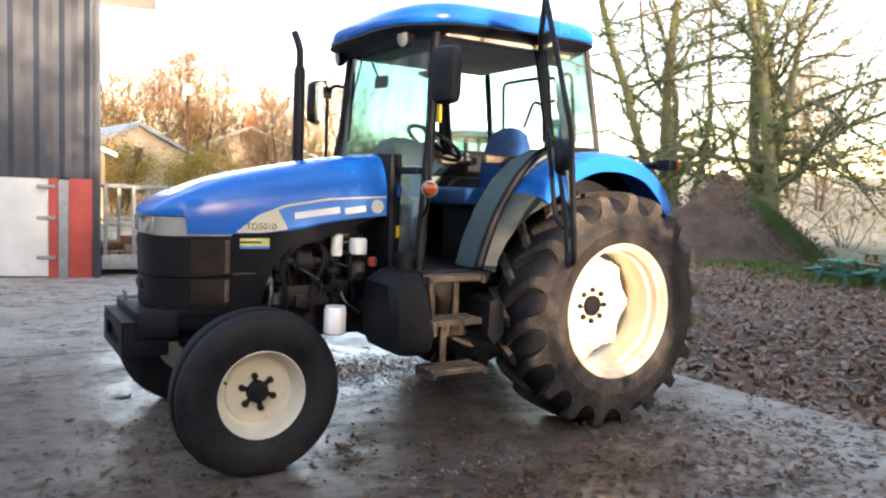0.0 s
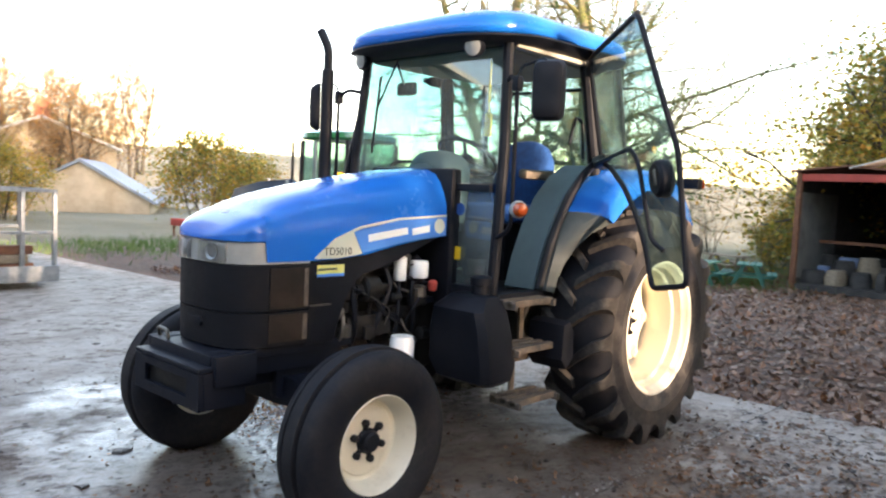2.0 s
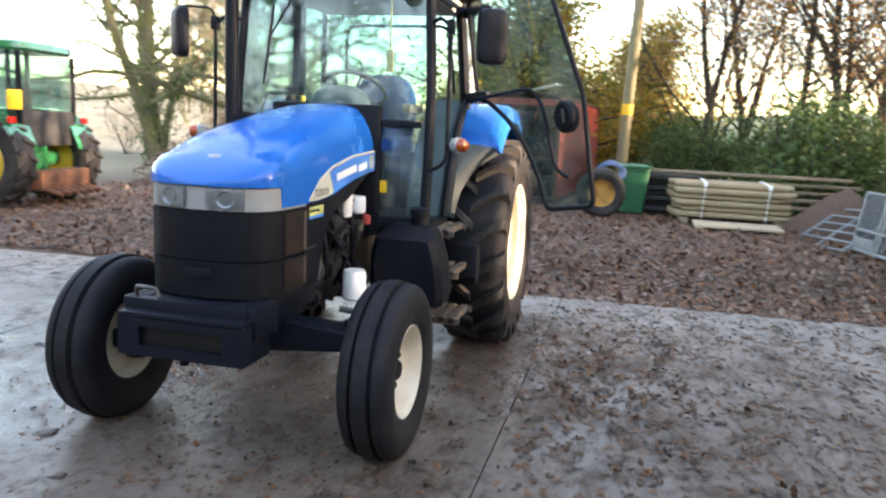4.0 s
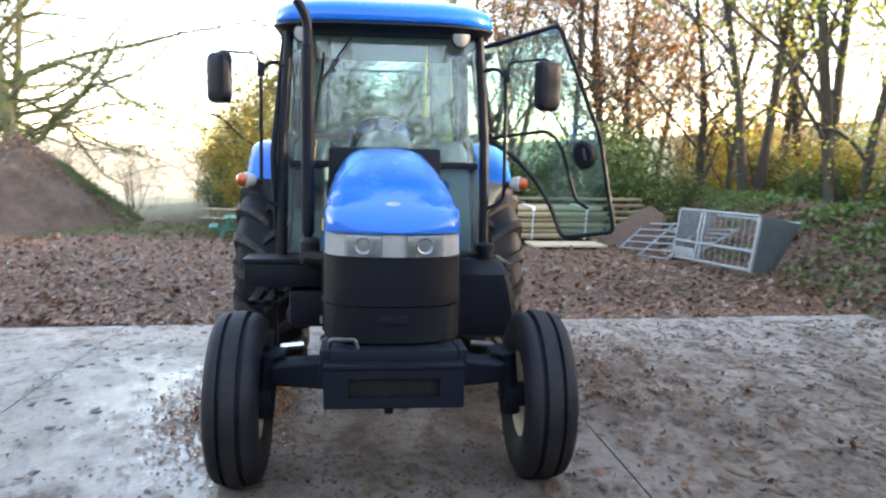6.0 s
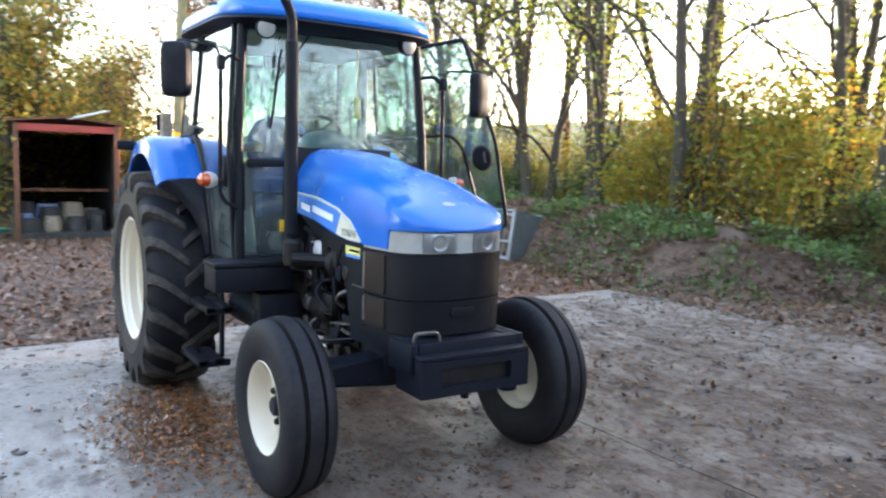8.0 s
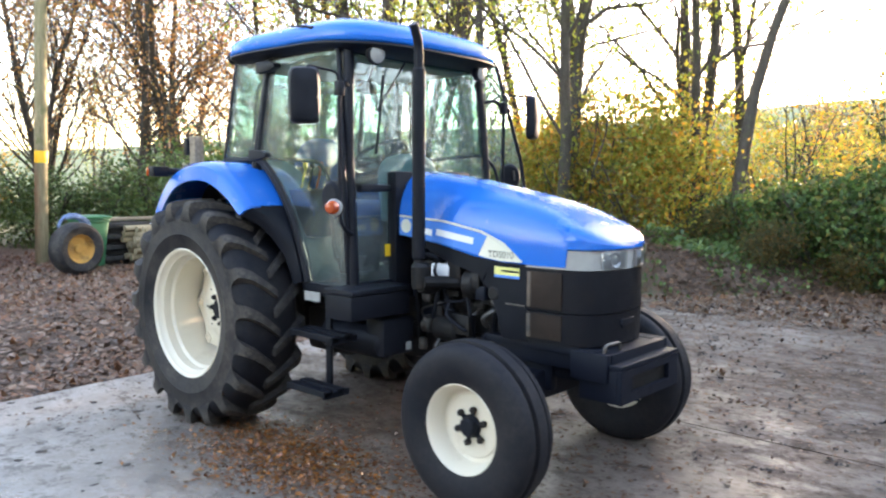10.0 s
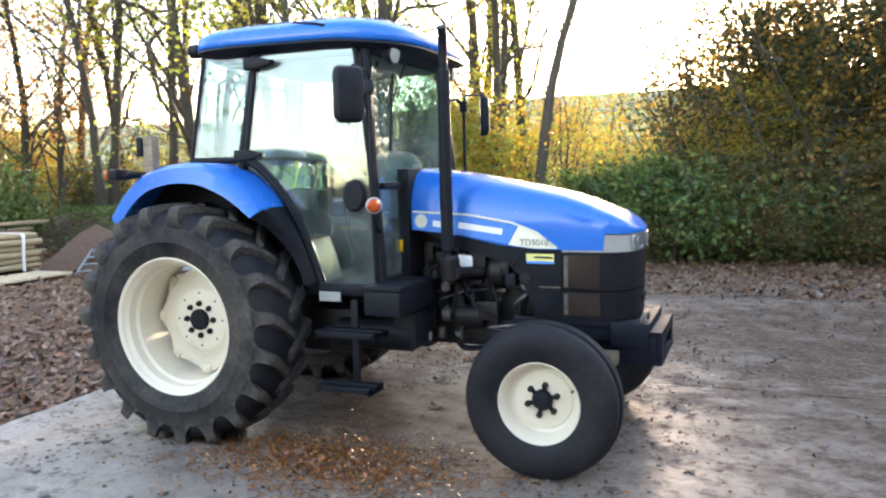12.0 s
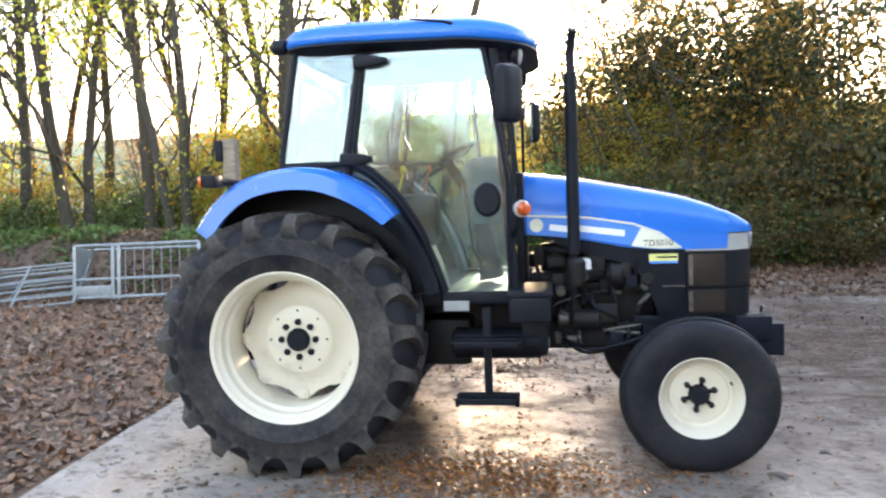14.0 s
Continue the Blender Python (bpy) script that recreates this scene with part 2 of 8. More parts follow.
def rubber_mat(name, dust):
    k = Nodes(name)
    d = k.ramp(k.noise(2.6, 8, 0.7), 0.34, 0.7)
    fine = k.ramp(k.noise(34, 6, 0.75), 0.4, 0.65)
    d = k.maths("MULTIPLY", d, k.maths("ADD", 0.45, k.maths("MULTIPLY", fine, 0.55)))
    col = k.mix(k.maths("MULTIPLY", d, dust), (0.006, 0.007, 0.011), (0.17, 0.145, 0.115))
    k.set(base=col, rough=k.maths("ADD", 0.5, k.maths("MULTIPLY", d, 0.35)), spec=0.15)
    k.bump(k.maths("ADD", k.noise(70, 5, 0.7), k.noise(9, 3, 0.5)), 0.3, 0.006)
    return k.m


M["rubber"] = rubber_mat("rear_tyre_rubber", 0.6)
M["rubber2"] = rubber_mat("front_tyre_rubber", 0.2)
M["tread_bar"] = rubber_mat("tread_bar_rubber", 0.85)
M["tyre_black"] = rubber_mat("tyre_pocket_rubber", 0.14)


def bark_mat(name, a, b, moss, much):
    k = Nodes(name)
    col = k.ramp(k.noise(9, 6, 0.7, (3, 3, 0.6)), 0.3, 0.7, a, b)
    col = k.mix(k.ramp(k.noise(1.6, 6, 0.7), 0.62 - much, 0.8 - much), col, moss)
    k.set(base=col, rough=0.9)
    k.bump(k.noise(26, 5, 0.7, (3, 3, 0.7)), 0.6, 0.02)
    return k.m


M["bark"] = bark_mat("brown_bark", (0.028, 0.022, 0.016), (0.07, 0.057, 0.042), (0.06, 0.07, 0.02), 0.08)
M["mossbark"] = bark_mat("mossy_bark", (0.1, 0.085, 0.055), (0.22, 0.18, 0.11), (0.17, 0.17, 0.05), 0.17)
M["l_gold"] = leaf_mat("golden_leaves", ((0.45, 0.3, 0.035), (0.23, 0.23, 0.038), (0.11, 0.135, 0.025), (0.46, 0.22, 0.025), (0.15, 0.17, 0.03)), 0.48)
M["l_beech"] = leaf_mat("yellow_beech_leaves", ((0.38, 0.28, 0.026), (0.16, 0.2, 0.026), (0.4, 0.17, 0.016), (0.26, 0.28, 0.032), (0.1, 0.14, 0.02)), 0.48)
M["l_bronze"] = leaf_mat("bronze_leaves", ((0.34, 0.13, 0.03), (0.42, 0.22, 0.06), (0.22, 0.1, 0.035), (0.28, 0.19, 0.045)), 0.45)
M["l_green"] = leaf_mat("fresh_green_leaves", ((0.18, 0.26, 0.035), (0.26, 0.33, 0.045), (0.4, 0.35, 0.045), (0.1, 0.16, 0.025)), 0.5)
M["l_dark"] = leaf_mat("dark_evergreen_leaves", ((0.013, 0.023, 0.008), (0.022, 0.037, 0.012), (0.06, 0.06, 0.015), (0.035, 0.042, 0.012), (0.3, 0.16, 0.018), (0.12, 0.085, 0.018)), 0.4, 0.75)
M["l_hedge"] = leaf_mat("hedge_leaves", ((0.013, 0.026, 0.007), (0.025, 0.045, 0.01), (0.12, 0.09, 0.015), (0.03, 0.04, 0.01), (0.2, 0.1, 0.015), (0.012, 0.024, 0.007)), 0.28, 0.7)
M["l_ivy"] = leaf_mat("ivy_leaves", ((0.03, 0.065, 0.015), (0.07, 0.13, 0.025), (0.12, 0.15, 0.035)), 0.2)
M["l_fallen"] = leaf_mat("fallen_leaves", ((0.045, 0.025, 0.015), (0.17, 0.078, 0.035), (0.27, 0.175, 0.12), (0.075, 0.042, 0.026), (0.22, 0.085, 0.03), (0.13, 0.068, 0.042)), 0.05)
M["l_foot"] = leaf_mat("hedge_foot_leaves", ((0.035, 0.02, 0.013), (0.12, 0.058, 0.028), (0.19, 0.115, 0.07), (0.06, 0.034, 0.02), (0.15, 0.06, 0.022)), 0.05)
M["l_rotten"] = leaf_mat("rotten_leaves", ((0.012, 0.009, 0.007), (0.03, 0.019, 0.012), (0.018, 0.012, 0.009)), 0.0, 0.55)
M["l_wet"] = leaf_mat("wet_brown_leaves", ((0.03, 0.018, 0.012), (0.08, 0.042, 0.02), (0.15, 0.065, 0.023), (0.05, 0.032, 0.02)), 0.03, 0.6)
M["l_drift"] = leaf_mat("orange_wet_leaves", ((0.26, 0.085, 0.018), (0.1, 0.042, 0.017), (0.36, 0.14, 0.03), (0.05, 0.027, 0.016), (0.14, 0.05, 0.017)), 0.06, 0.2)
M["chips"] = leaf_mat("pale_stone_chips", ((0.2, 0.18, 0.16), (0.32, 0.3, 0.28), (0.14, 0.12, 0.1)), 0.0)
M["grass"] = leaf_mat("grass_blades", ((0.05, 0.11, 0.02), (0.08, 0.16, 0.03), (0.12, 0.15, 0.04)), 0.3)


# ---- mesh helpers ----
def part(name, bm, material, parent=None, label="", at=None, m=None, sharp=32, shadow=True):
    """Links a bmesh as one mesh object, under a thing or a part where a parent is given."""
    bmesh.ops.recalc_face_normals(bm, faces=bm.faces)
    me = bpy.data.meshes.new(name)
    bm.to_mesh(me)
    bm.free()
    if len(me.polygons):
        me.polygons.foreach_set("use_smooth", [True] * len(me.polygons))
        me.set_sharp_from_angle(angle=radians(sharp))
    me.materials.append(material)
    ob = new(name, me)
    ob.parent = parent
    if m is not None:
        ob.matrix_local = m
    elif at is not None:
        ob.location = at
    if label:
        tagged(ob, label)
    if not shadow:
        ob.visible_shadow = False
    return ob


def again(ob, parent=None, at=None, m=None):
    """Another object on the same mesh."""
    o = new(ob.name.split(".")[0], ob.data)
    o.parent = parent if parent else ob.parent
    if m is not None:
        o.matrix_local = m
    elif at is not None:
        o.location = at
    o.visible_shadow = ob.visible_shadow
    return o


def thing(name, label, category, group="", at=(0, 0, 0), turn=0.0, kind=""):
    ob = new(name)
    ob.location, ob.rotation_euler = at, (0, 0, radians(turn))
    return tagged(ob, label, category, group, kind)


def box(bm, x0, x1, y0, y1, z0, z1, bev=0.0, m=None, seg=2):
    vs = [bm.verts.new((x, y, z)) for x in (x0, x1) for y in (y0, y1) for z in (z0, z1)]
    fs = [bm.faces.new([vs[i] for i in q]) for q in ((0, 1, 3, 2), (4, 6, 7, 5), (0, 4, 5, 1), (2, 3, 7, 6), (0, 2, 6, 4), (1, 5, 7, 3))]
    if bev:
        es = list({e for f in fs for e in f.edges})
        got = bmesh.ops.bevel(bm, geom=es, offset=bev, segments=seg, profile=0.6, affect="EDGES")
        vs = list({v for f in got["faces"] for v in f.verts} | {v for f in fs if f.is_valid for v in f.verts})
    if m is not None:
        bmesh.ops.transform(bm, matrix=m, verts=vs)
    return bm


def loft(bm, rings, closed=True, caps=True):
    rows = [[bm.verts.new(p) for p in r] for r in rings]
    n = len(rows[0])
    for a, b in zip(rows, rows[1:]):
        for i in range(n if closed else n - 1):
            j = (i + 1) % n
            bm.faces.new((a[i], a[j], b[j], b[i]))
    if caps and closed:
        bm.faces.new(rows[0][::-1])
        bm.faces.new(rows[-1])
    return bm


def tube(bm, pts, r, n=8, caps=True):
    """A tube along points; r is one radius or one for each point."""
    pts = [Vector(p) for p in pts]
    rs = r if isinstance(r, (list, tuple)) else [r] * len(pts)
    d0 = (pts[1] - pts[0]).normalized()
    up = Vector((0, 0, 1)) if abs(d0.z) < 0.9 else Vector((1, 0, 0))
    side = d0.cross(up).normalized()
    rings = []
    for i, p in enumerate(pts):
        d = (pts[min(i + 1, len(pts) - 1)] - pts[max(i - 1, 0)]).normalized()
        side = (side - d * side.dot(d)).normalized()
        other = d.cross(side)
        rings.append([p + (side * math.cos(a) + other * math.sin(a)) * rs[i] for a in (2 * math.pi * k / n for k in range(n))])
    return loft(bm, rings, True, caps)


def bent(pts, r=0.04, n=4):
    """Points with their corners rounded."""
    pts = [Vector(p) for p in pts]
    out = [pts[0]]
    for a, b, c in zip(pts, pts[1:], pts[2:]):
        u, v = (a - b), (c - b)
        k = min(r, u.length * 0.45, v.length * 0.45)
        p, q = b + u.normalized() * k, b + v.normalized() * k
        for i in range(n + 1):
            t = i / n
            out.append(p * (1 - t) ** 2 + b * 2 * t * (1 - t) + q * t * t)
    return out + [pts[-1]]


def turned(bm, profile, axis="y", at=(0, 0, 0), n=32, close=False):
    """A turned body: profile rows of (radius, place along the axis)."""
    at = Vector(at)

    def put(r, a, t):
        c, s = r * math.cos(t), r * math.sin(t)
        return at + Vector({"x": (a, c, s), "y": (c, a, s), "z": (c, s, a)}[axis])

    rings = [[put(max(r, 1e-4), a, 2 * math.pi * k / n) for k in range(n)] for r, a in profile]
    if close:
        rings.append(rings[0])
        rows = [[bm.verts.new(p) for p in r] for r in rings[:-1]]
        rows.append(rows[0])
        for a, b in zip(rows, rows[1:]):
            for i in range(n):
                bm.faces.new((a[i], a[(i + 1) % n], b[(i + 1) % n], b[i]))
        return bm
    return loft(bm, rings, True, True)


def plate(bm, poly, axis, d0, d1, bev=0.0, m=None):
    """A flat plate: an outline in the two other axes, from d0 to d1 along the axis."""

    def put(a, b, d):
        return {"y": (a, d, b), "x": (d, a, b), "z": (a, b, d)}[axis]

    lo, hi = [bm.verts.new(put(a, b, d0)) for a, b in poly], [bm.verts.new(put(a, b, d1)) for a, b in poly]
    n = len(poly)
    fs = [bm.faces.new(lo[::-1]), bm.faces.new(hi)]
    fs += [bm.faces.new((lo[i], lo[(i + 1) % n], hi[(i + 1) % n], hi[i])) for i in range(n)]
    vs = lo + hi
    if bev:
        es = list({e for f in fs[:2] for e in f.edges})
        got = bmesh.ops.bevel(bm, geom=es, offset=bev, segments=2, profile=0.6, affect="EDGES")
        vs = list({v for f in got["faces"] for v in f.verts} | {v for f in fs if f.is_valid for v in f.verts})
    if m is not None:
        bmesh.ops.transform(bm, matrix=m, verts=vs)
    return bm


def pane(bm, pts, thick=0.006):
    """A thin pane on the given corners."""
    pts = [Vector(p) for p in pts]
    nrm = (pts[1] - pts[0]).cross(pts[2] - pts[0]).normalized() * thick
    lo, hi = [bm.verts.new(p) for p in pts], [bm.verts.new(p + nrm) for p in pts]
    n = len(pts)
    bm.faces.new(lo[::-1])
    bm.faces.new(hi)
    for i in range(n):
        bm.faces.new((lo[i], lo[(i + 1) % n], hi[(i + 1) % n], hi[i]))
    return bm


def oval(x0, x1, hw, z, p=0.5, n=40, cy=0.0):
    """A rounded-rectangle ring at a height."""
    cx, hx = (x0 + x1) / 2, (x1 - x0) / 2
    out = []
    for k in range(n):
        a = 2 * math.pi * (k + 0.5) / n
        c, s = math.cos(a), math.sin(a)
        out.append((cx + hx * math.copysign(abs(c) ** p, c), cy + hw * math.copysign(abs(s) ** p, s), z))
    return out


def B():
    return bmesh.new()


def raw(name, verts, faces, material, parent=None, smooth=False):
    """One mesh from arrays of places and quads or triangles."""
    me = bpy.data.meshes.new(name)
    me.from_pydata(verts if isinstance(verts, list) else verts.tolist(), [], faces if isinstance(faces, list) else faces.tolist())
    me.materials.append(material)
    if smooth:
        me.polygons.foreach_set("use_smooth", [True] * len(me.polygons))
    ob = new(name, me)
    ob.parent = parent
    return ob


def lettering(text, size, m, material, parent, name="lettering"):
    cu = bpy.data.curves.new(name, "FONT")
    cu.body, cu.size, cu.extrude, cu.align_x, cu.align_y = text, size, 0.0008, "CENTER", "CENTER"
    tmp = bpy.data.objects.new(name, cu)
    scene.collection.objects.link(tmp)
    bpy.context.view_layer.update()
    me = bpy.data.meshes.new_from_object(tmp)
    bpy.data.objects.remove(tmp)
    me.materials.clear()
    me.materials.append(material)
    ob = new(name, me)
    ob.parent = parent
    ob.matrix_local = m
    return ob


# ---- the ground ----
def edge(y):
    """The slab's far edge."""
    return -1.42 - 0.055 * y


def height(x, y):
    """Flat yard, a low bank beyond the slab, fields that rise into hills far off."""
    r = math.hypot(x, y)
    out = min(edge(y) - x, 30.0) if y < 7.2 else 2.0
    k = max(0.0, min(1.0, (out - 0.1) / 2.3))
    k *= max(0.0, min(1.0, (y + 7.6) / 3.2))
    h = -0.045 + 0.2 * k * k * (3 - 2 * k) if -16 < y < 40 or x < -3 else 0.0
    if x > -1 and y > 7.2:
        h = -0.045
    if r > 26:
        k = min(1.0, (r - 26) / 130.0)
        a = math.atan2(y, x)
        hill = 4.2 + 0.9 * math.sin(5.0 * a + 1.9) + 0.5 * math.sin(11.0 * a)
        hill += 8.5 * max(0.0, math.cos(a - radians(86))) ** 6 + 6.5 * max(0.0, math.cos(a - radians(118))) ** 2 + 5.0 * max(0.0, math.cos(a - radians(-100))) ** 4
        h += k * k * (3 - 2 * k) * hill - 0.5 * min(1.0, (r - 26) / 14.0) * (1 - k)
    return h


def ground_mat():
    k = Nodes("leaf_strewn_earth")
    pos = k.where(True)
    f1, f2, f3 = k.noise(0.5, 6, 0.7, None, True), k.noise(9, 8, 0.75, None, True), k.noise(38, 5, 0.7, None, True)
    litter = k.mix(k.ramp(f2, 0.35, 0.68), (0.045, 0.029, 0.02), (0.165, 0.096, 0.059))
    litter = k.mix(k.ramp(f3, 0.55, 0.72), litter, (0.21, 0.126, 0.078))
    litter = k.mix(k.ramp(f1, 0.5, 0.72), litter, (0.16, 0.07, 0.04))
    field = k.mix(k.ramp(k.noise(0.02, 5, 0.6, None, True), 0.38, 0.62), (0.05, 0.085, 0.025), (0.12, 0.12, 0.05))
    field = k.mix(k.ramp(k.noise(2.0, 5, 0.7, None, True), 0.4, 0.7), field, (0.06, 0.11, 0.03))
    side = k.add("SeparateXYZ")
    k.link(pos, side.inputs[0])
    dry = k.mix(k.ramp(k.noise(0.05, 6, 0.7, None, True), 0.35, 0.65), (0.15, 0.13, 0.07), (0.29, 0.235, 0.15))
    field = k.mix(k.ramp(k.maths("DIVIDE", k.maths("ADD", side.outputs[1], 12.0), 20.0), 0.0, 1.0), dry, field)
    ln = k.add("VectorMath")
    ln.operation = "LENGTH"
    k.link(pos, ln.inputs[0])
    far = k.ramp(k.maths("DIVIDE", k.maths("ADD", ln.outputs["Value"], k.maths("MULTIPLY", f1, 6.0)), 60.0), 0.26, 0.33)
    k.set(base=k.mix(far, litter, field), rough=0.85)
    k.bump(k.maths("ADD", f2, k.maths("MULTIPLY", f3, 0.6)), 0.9, 0.03)
    return k.m


def slab_mat():
    """Wet worn concrete: pale where dry, dark and mirror-like where wet, smeared with brown mud."""
    k = Nodes("wet_worn_concrete")
    f1, f2, f3 = k.noise(0.5, 7, 0.66, None, True), k.noise(2.4, 8, 0.74, None, True), k.noise(26, 6, 0.78, None, True)
    smear = k.noise(1.0, 8, 0.75, (0.8, 1.7, 1), True)
    clots = k.maths("ADD", k.noise(6.0, 8, 0.78, (0.95, 1.1, 1), True), k.maths("MULTIPLY", k.maths("SUBTRACT", smear, 0.5), 0.45))
    xyz = k.add("SeparateXYZ")
    k.link(k.where(True), xyz.inputs[0])

    def pool(cx, cy, rx, ry):
        """One inside the oval, falling to nought at its rim and below that outside."""
        a = k.maths("POWER", k.maths("ABSOLUTE", k.maths("DIVIDE", k.maths("SUBTRACT", xyz.outputs[0], cx), rx)), 2.0)
        b = k.maths("POWER", k.maths("ABSOLUTE", k.maths("DIVIDE", k.maths("SUBTRACT", xyz.outputs[1], cy), ry)), 2.0)
        return k.maths("MAXIMUM", k.maths("SUBTRACT", 1.0, k.maths("ADD", a, b)), -1.0)

    damp = k.maths("MULTIPLY", pool(1.3, 0.0, 2.2, 3.2), 0.155)
    wet = k.ramp(k.maths("ADD", damp, k.maths("ADD", k.maths("MULTIPLY", f1, 0.6), k.maths("MULTIPLY", f2, 0.4))), 0.44, 0.6)
    blots = k.noise(2.8, 9, 0.74, (0.95, 1.1, 1), True)
    tread_mud = k.ramp(k.maths("ADD", k.maths("MULTIPLY", k.maths("MAXIMUM", pool(0.55, 0.65, 1.7, 1.4), k.maths("MULTIPLY", pool(4.0, 2.4, 2.2, 3.2), 0.7)), 0.15), k.maths("ADD", k.maths("MULTIPLY", blots, 0.75), k.maths("MULTIPLY", smear, 0.25))), 0.5, 0.62)
    col = k.mix(k.ramp(f2, 0.34, 0.66), (0.2, 0.17, 0.143), (0.43, 0.38, 0.33))
    col = k.mix(k.maths("MULTIPLY", k.ramp(f3, 0.42, 0.66), 0.5), col, (0.17, 0.14, 0.12))
    col = k.mix(k.maths("MULTIPLY", tread_mud, 0.85), col, (0.075, 0.046, 0.03))
    silt = k.ramp(k.maths("ADD", k.maths("MULTIPLY", k.maths("MAXIMUM", pool(3.8, 2.6, 4.6, 3.8), k.maths("MULTIPLY", pool(4.3, 0.7, 2.3, 3.6), 1.5)), 0.14), k.maths("ADD", k.maths("MULTIPLY", f2, 0.6), k.maths("MULTIPLY", smear, 0.4))), 0.46, 0.6)
    earth = k.mix(k.ramp(k.noise(4.5, 8, 0.75, (0.8, 1.3, 1), True), 0.42, 0.62), (0.1, 0.073, 0.055), (0.045, 0.031, 0.023))
    col = k.mix(k.maths("MULTIPLY", silt, 0.7), col, earth)
    col = k.mix(k.maths("MULTIPLY", wet, 0.42), col, (0.1, 0.073, 0.056))
    col = k.mix(k.maths("MULTIPLY", k.ramp(clots, 0.52, 0.61), 0.65), col, (0.05, 0.033, 0.023))
    crumbs = k.ramp(k.maths("ADD", k.noise(15, 4, 0.6, (0.6, 1.5, 1), True), k.maths("MULTIPLY", k.maths("SUBTRACT", silt, 0.6), 0.06)), 0.58, 0.64)
    col = k.mix(k.maths("MULTIPLY", crumbs, 0.6), col, (0.045, 0.03, 0.021))
    gloss = k.ramp(k.maths("ADD", damp, k.maths("ADD", k.maths("MULTIPLY", k.noise(1.7, 8, 0.72, None, True), 0.65), k.maths("MULTIPLY", f1, 0.35))), 0.47, 0.62)
    rough = k.maths("SUBTRACT", k.maths("ADD", 0.62, k.maths("MULTIPLY", silt, 0.08)), k.maths("MULTIPLY", gloss, 0.38))
    rough = k.maths("ADD", rough, k.maths("ADD", k.maths("MULTIPLY", tread_mud, 0.12), k.maths("MULTIPLY", k.ramp(clots, 0.5, 0.6), 0.22)))
    k.set(base=col, rough=rough, spec=k.maths("MULTIPLY", k.maths("ADD", 0.14, k.maths("MULTIPLY", gloss, 0.42)), k.maths("SUBTRACT", 1.0, k.maths("MULTIPLY", silt, 0.5))))
    k.bump(k.maths("ADD", k.maths("MULTIPLY", f2, 0.5), k.maths("ADD", k.maths("MULTIPLY", f3, 0.3), k.maths("MULTIPLY", clots, 0.4))), 0.3, 0.01)
    return k.m


M["ground"], M["slab"] = ground_mat(), slab_mat()

# one sheet, finer near the yard
ticks = [-900, -600, -420, -300, -220, -165, -125, -95, -72, -55, -43, -34, -28, -24]
ticks = ticks + list(np.arange(-21, 21.5, 0.75)) + [-t for t in ticks[::-1]]
vs = [(x, y, height(x, y)) for x in ticks for y in ticks]
n = len(ticks)
fs = [(i * n + j, (i + 1) * n + j, (i + 1) * n + j + 1, i * n + j + 1) for i in range(n - 1) for j in range(n - 1)]
tagged(raw("ground", vs, fs, M["ground"], smooth=True), "leaf-strewn earth yard running out into grass fields", "ground", kind="structure")


# concrete yard, in bays with open joints between them
bay_y = [-16.0, -9.1, -5.66, -2.28, 1.18, 4.6, 7.2]
bay_x = [None, 8.6, 14.0]
random.seed(11)
slab = tagged(new("concrete_yard"), "wet worn concrete yard in large cast bays", "pavement", kind="structure")
for i, (y0, y1) in enumerate(zip(bay_y, bay_y[1:])):
    for j, (xa, xb) in enumerate(zip(bay_x, bay_x[1:])):
        g = B()
        nx, ny = 8, 8
        rows = []
        for a in range(nx + 1):
            row = []
            for b in range(ny + 1):
                y = y0 + 0.004 + (y1 - y0 - 0.008) * b / ny
                lo = edge(y) + 0.05 * noise.noise((y * 1.3, 0, 3)) if xa is None else xa + 0.004
                x = lo + (xb - 0.004 - lo) * a / nx
                row.append((x, y))
            rows.append(row)
        dz = random.uniform(-0.002, 0.002)
        top = [[g.verts.new((x, y, dz)) for x, y in r] for r in rows]
        for a in range(nx):
            for b in range(ny):
                g.faces.new((top[a][b], top[a + 1][b], top[a + 1][b + 1], top[a][b + 1]))
        rim = [top[a][0] for a in range(nx + 1)] + [top[nx][b] for b in range(1, ny + 1)] + [top[a][ny] for a in range(nx - 1, -1, -1)] + [top[0][b] for b in range(ny - 1, 0, -1)]
        low = [g.verts.new((v.co.x, v.co.y, v.co.z - 0.09)) for v in rim]
        for a in range(len(rim)):
            g.faces.new((rim[a], rim[(a + 1) % len(rim)], low[(a + 1) % len(rim)], low[a]))
        part("slab", g, M["slab"], slab)


# ---- the blue tractor: it faces +x, its rear axle is over the origin ----
tractor = thing("tractor", "blue farm tractor with cream wheels and one cab door open", "tractor", at=(0, -0.02, 0))
L, R = 1, -1
DOOR_SWING = 55.0


def squash(bm, low):
    for v in bm.verts:
        if v.co.z < low:
            v.co.y *= 1 + 0.5 * min(0.06, low - v.co.z)
            v.co.z = low


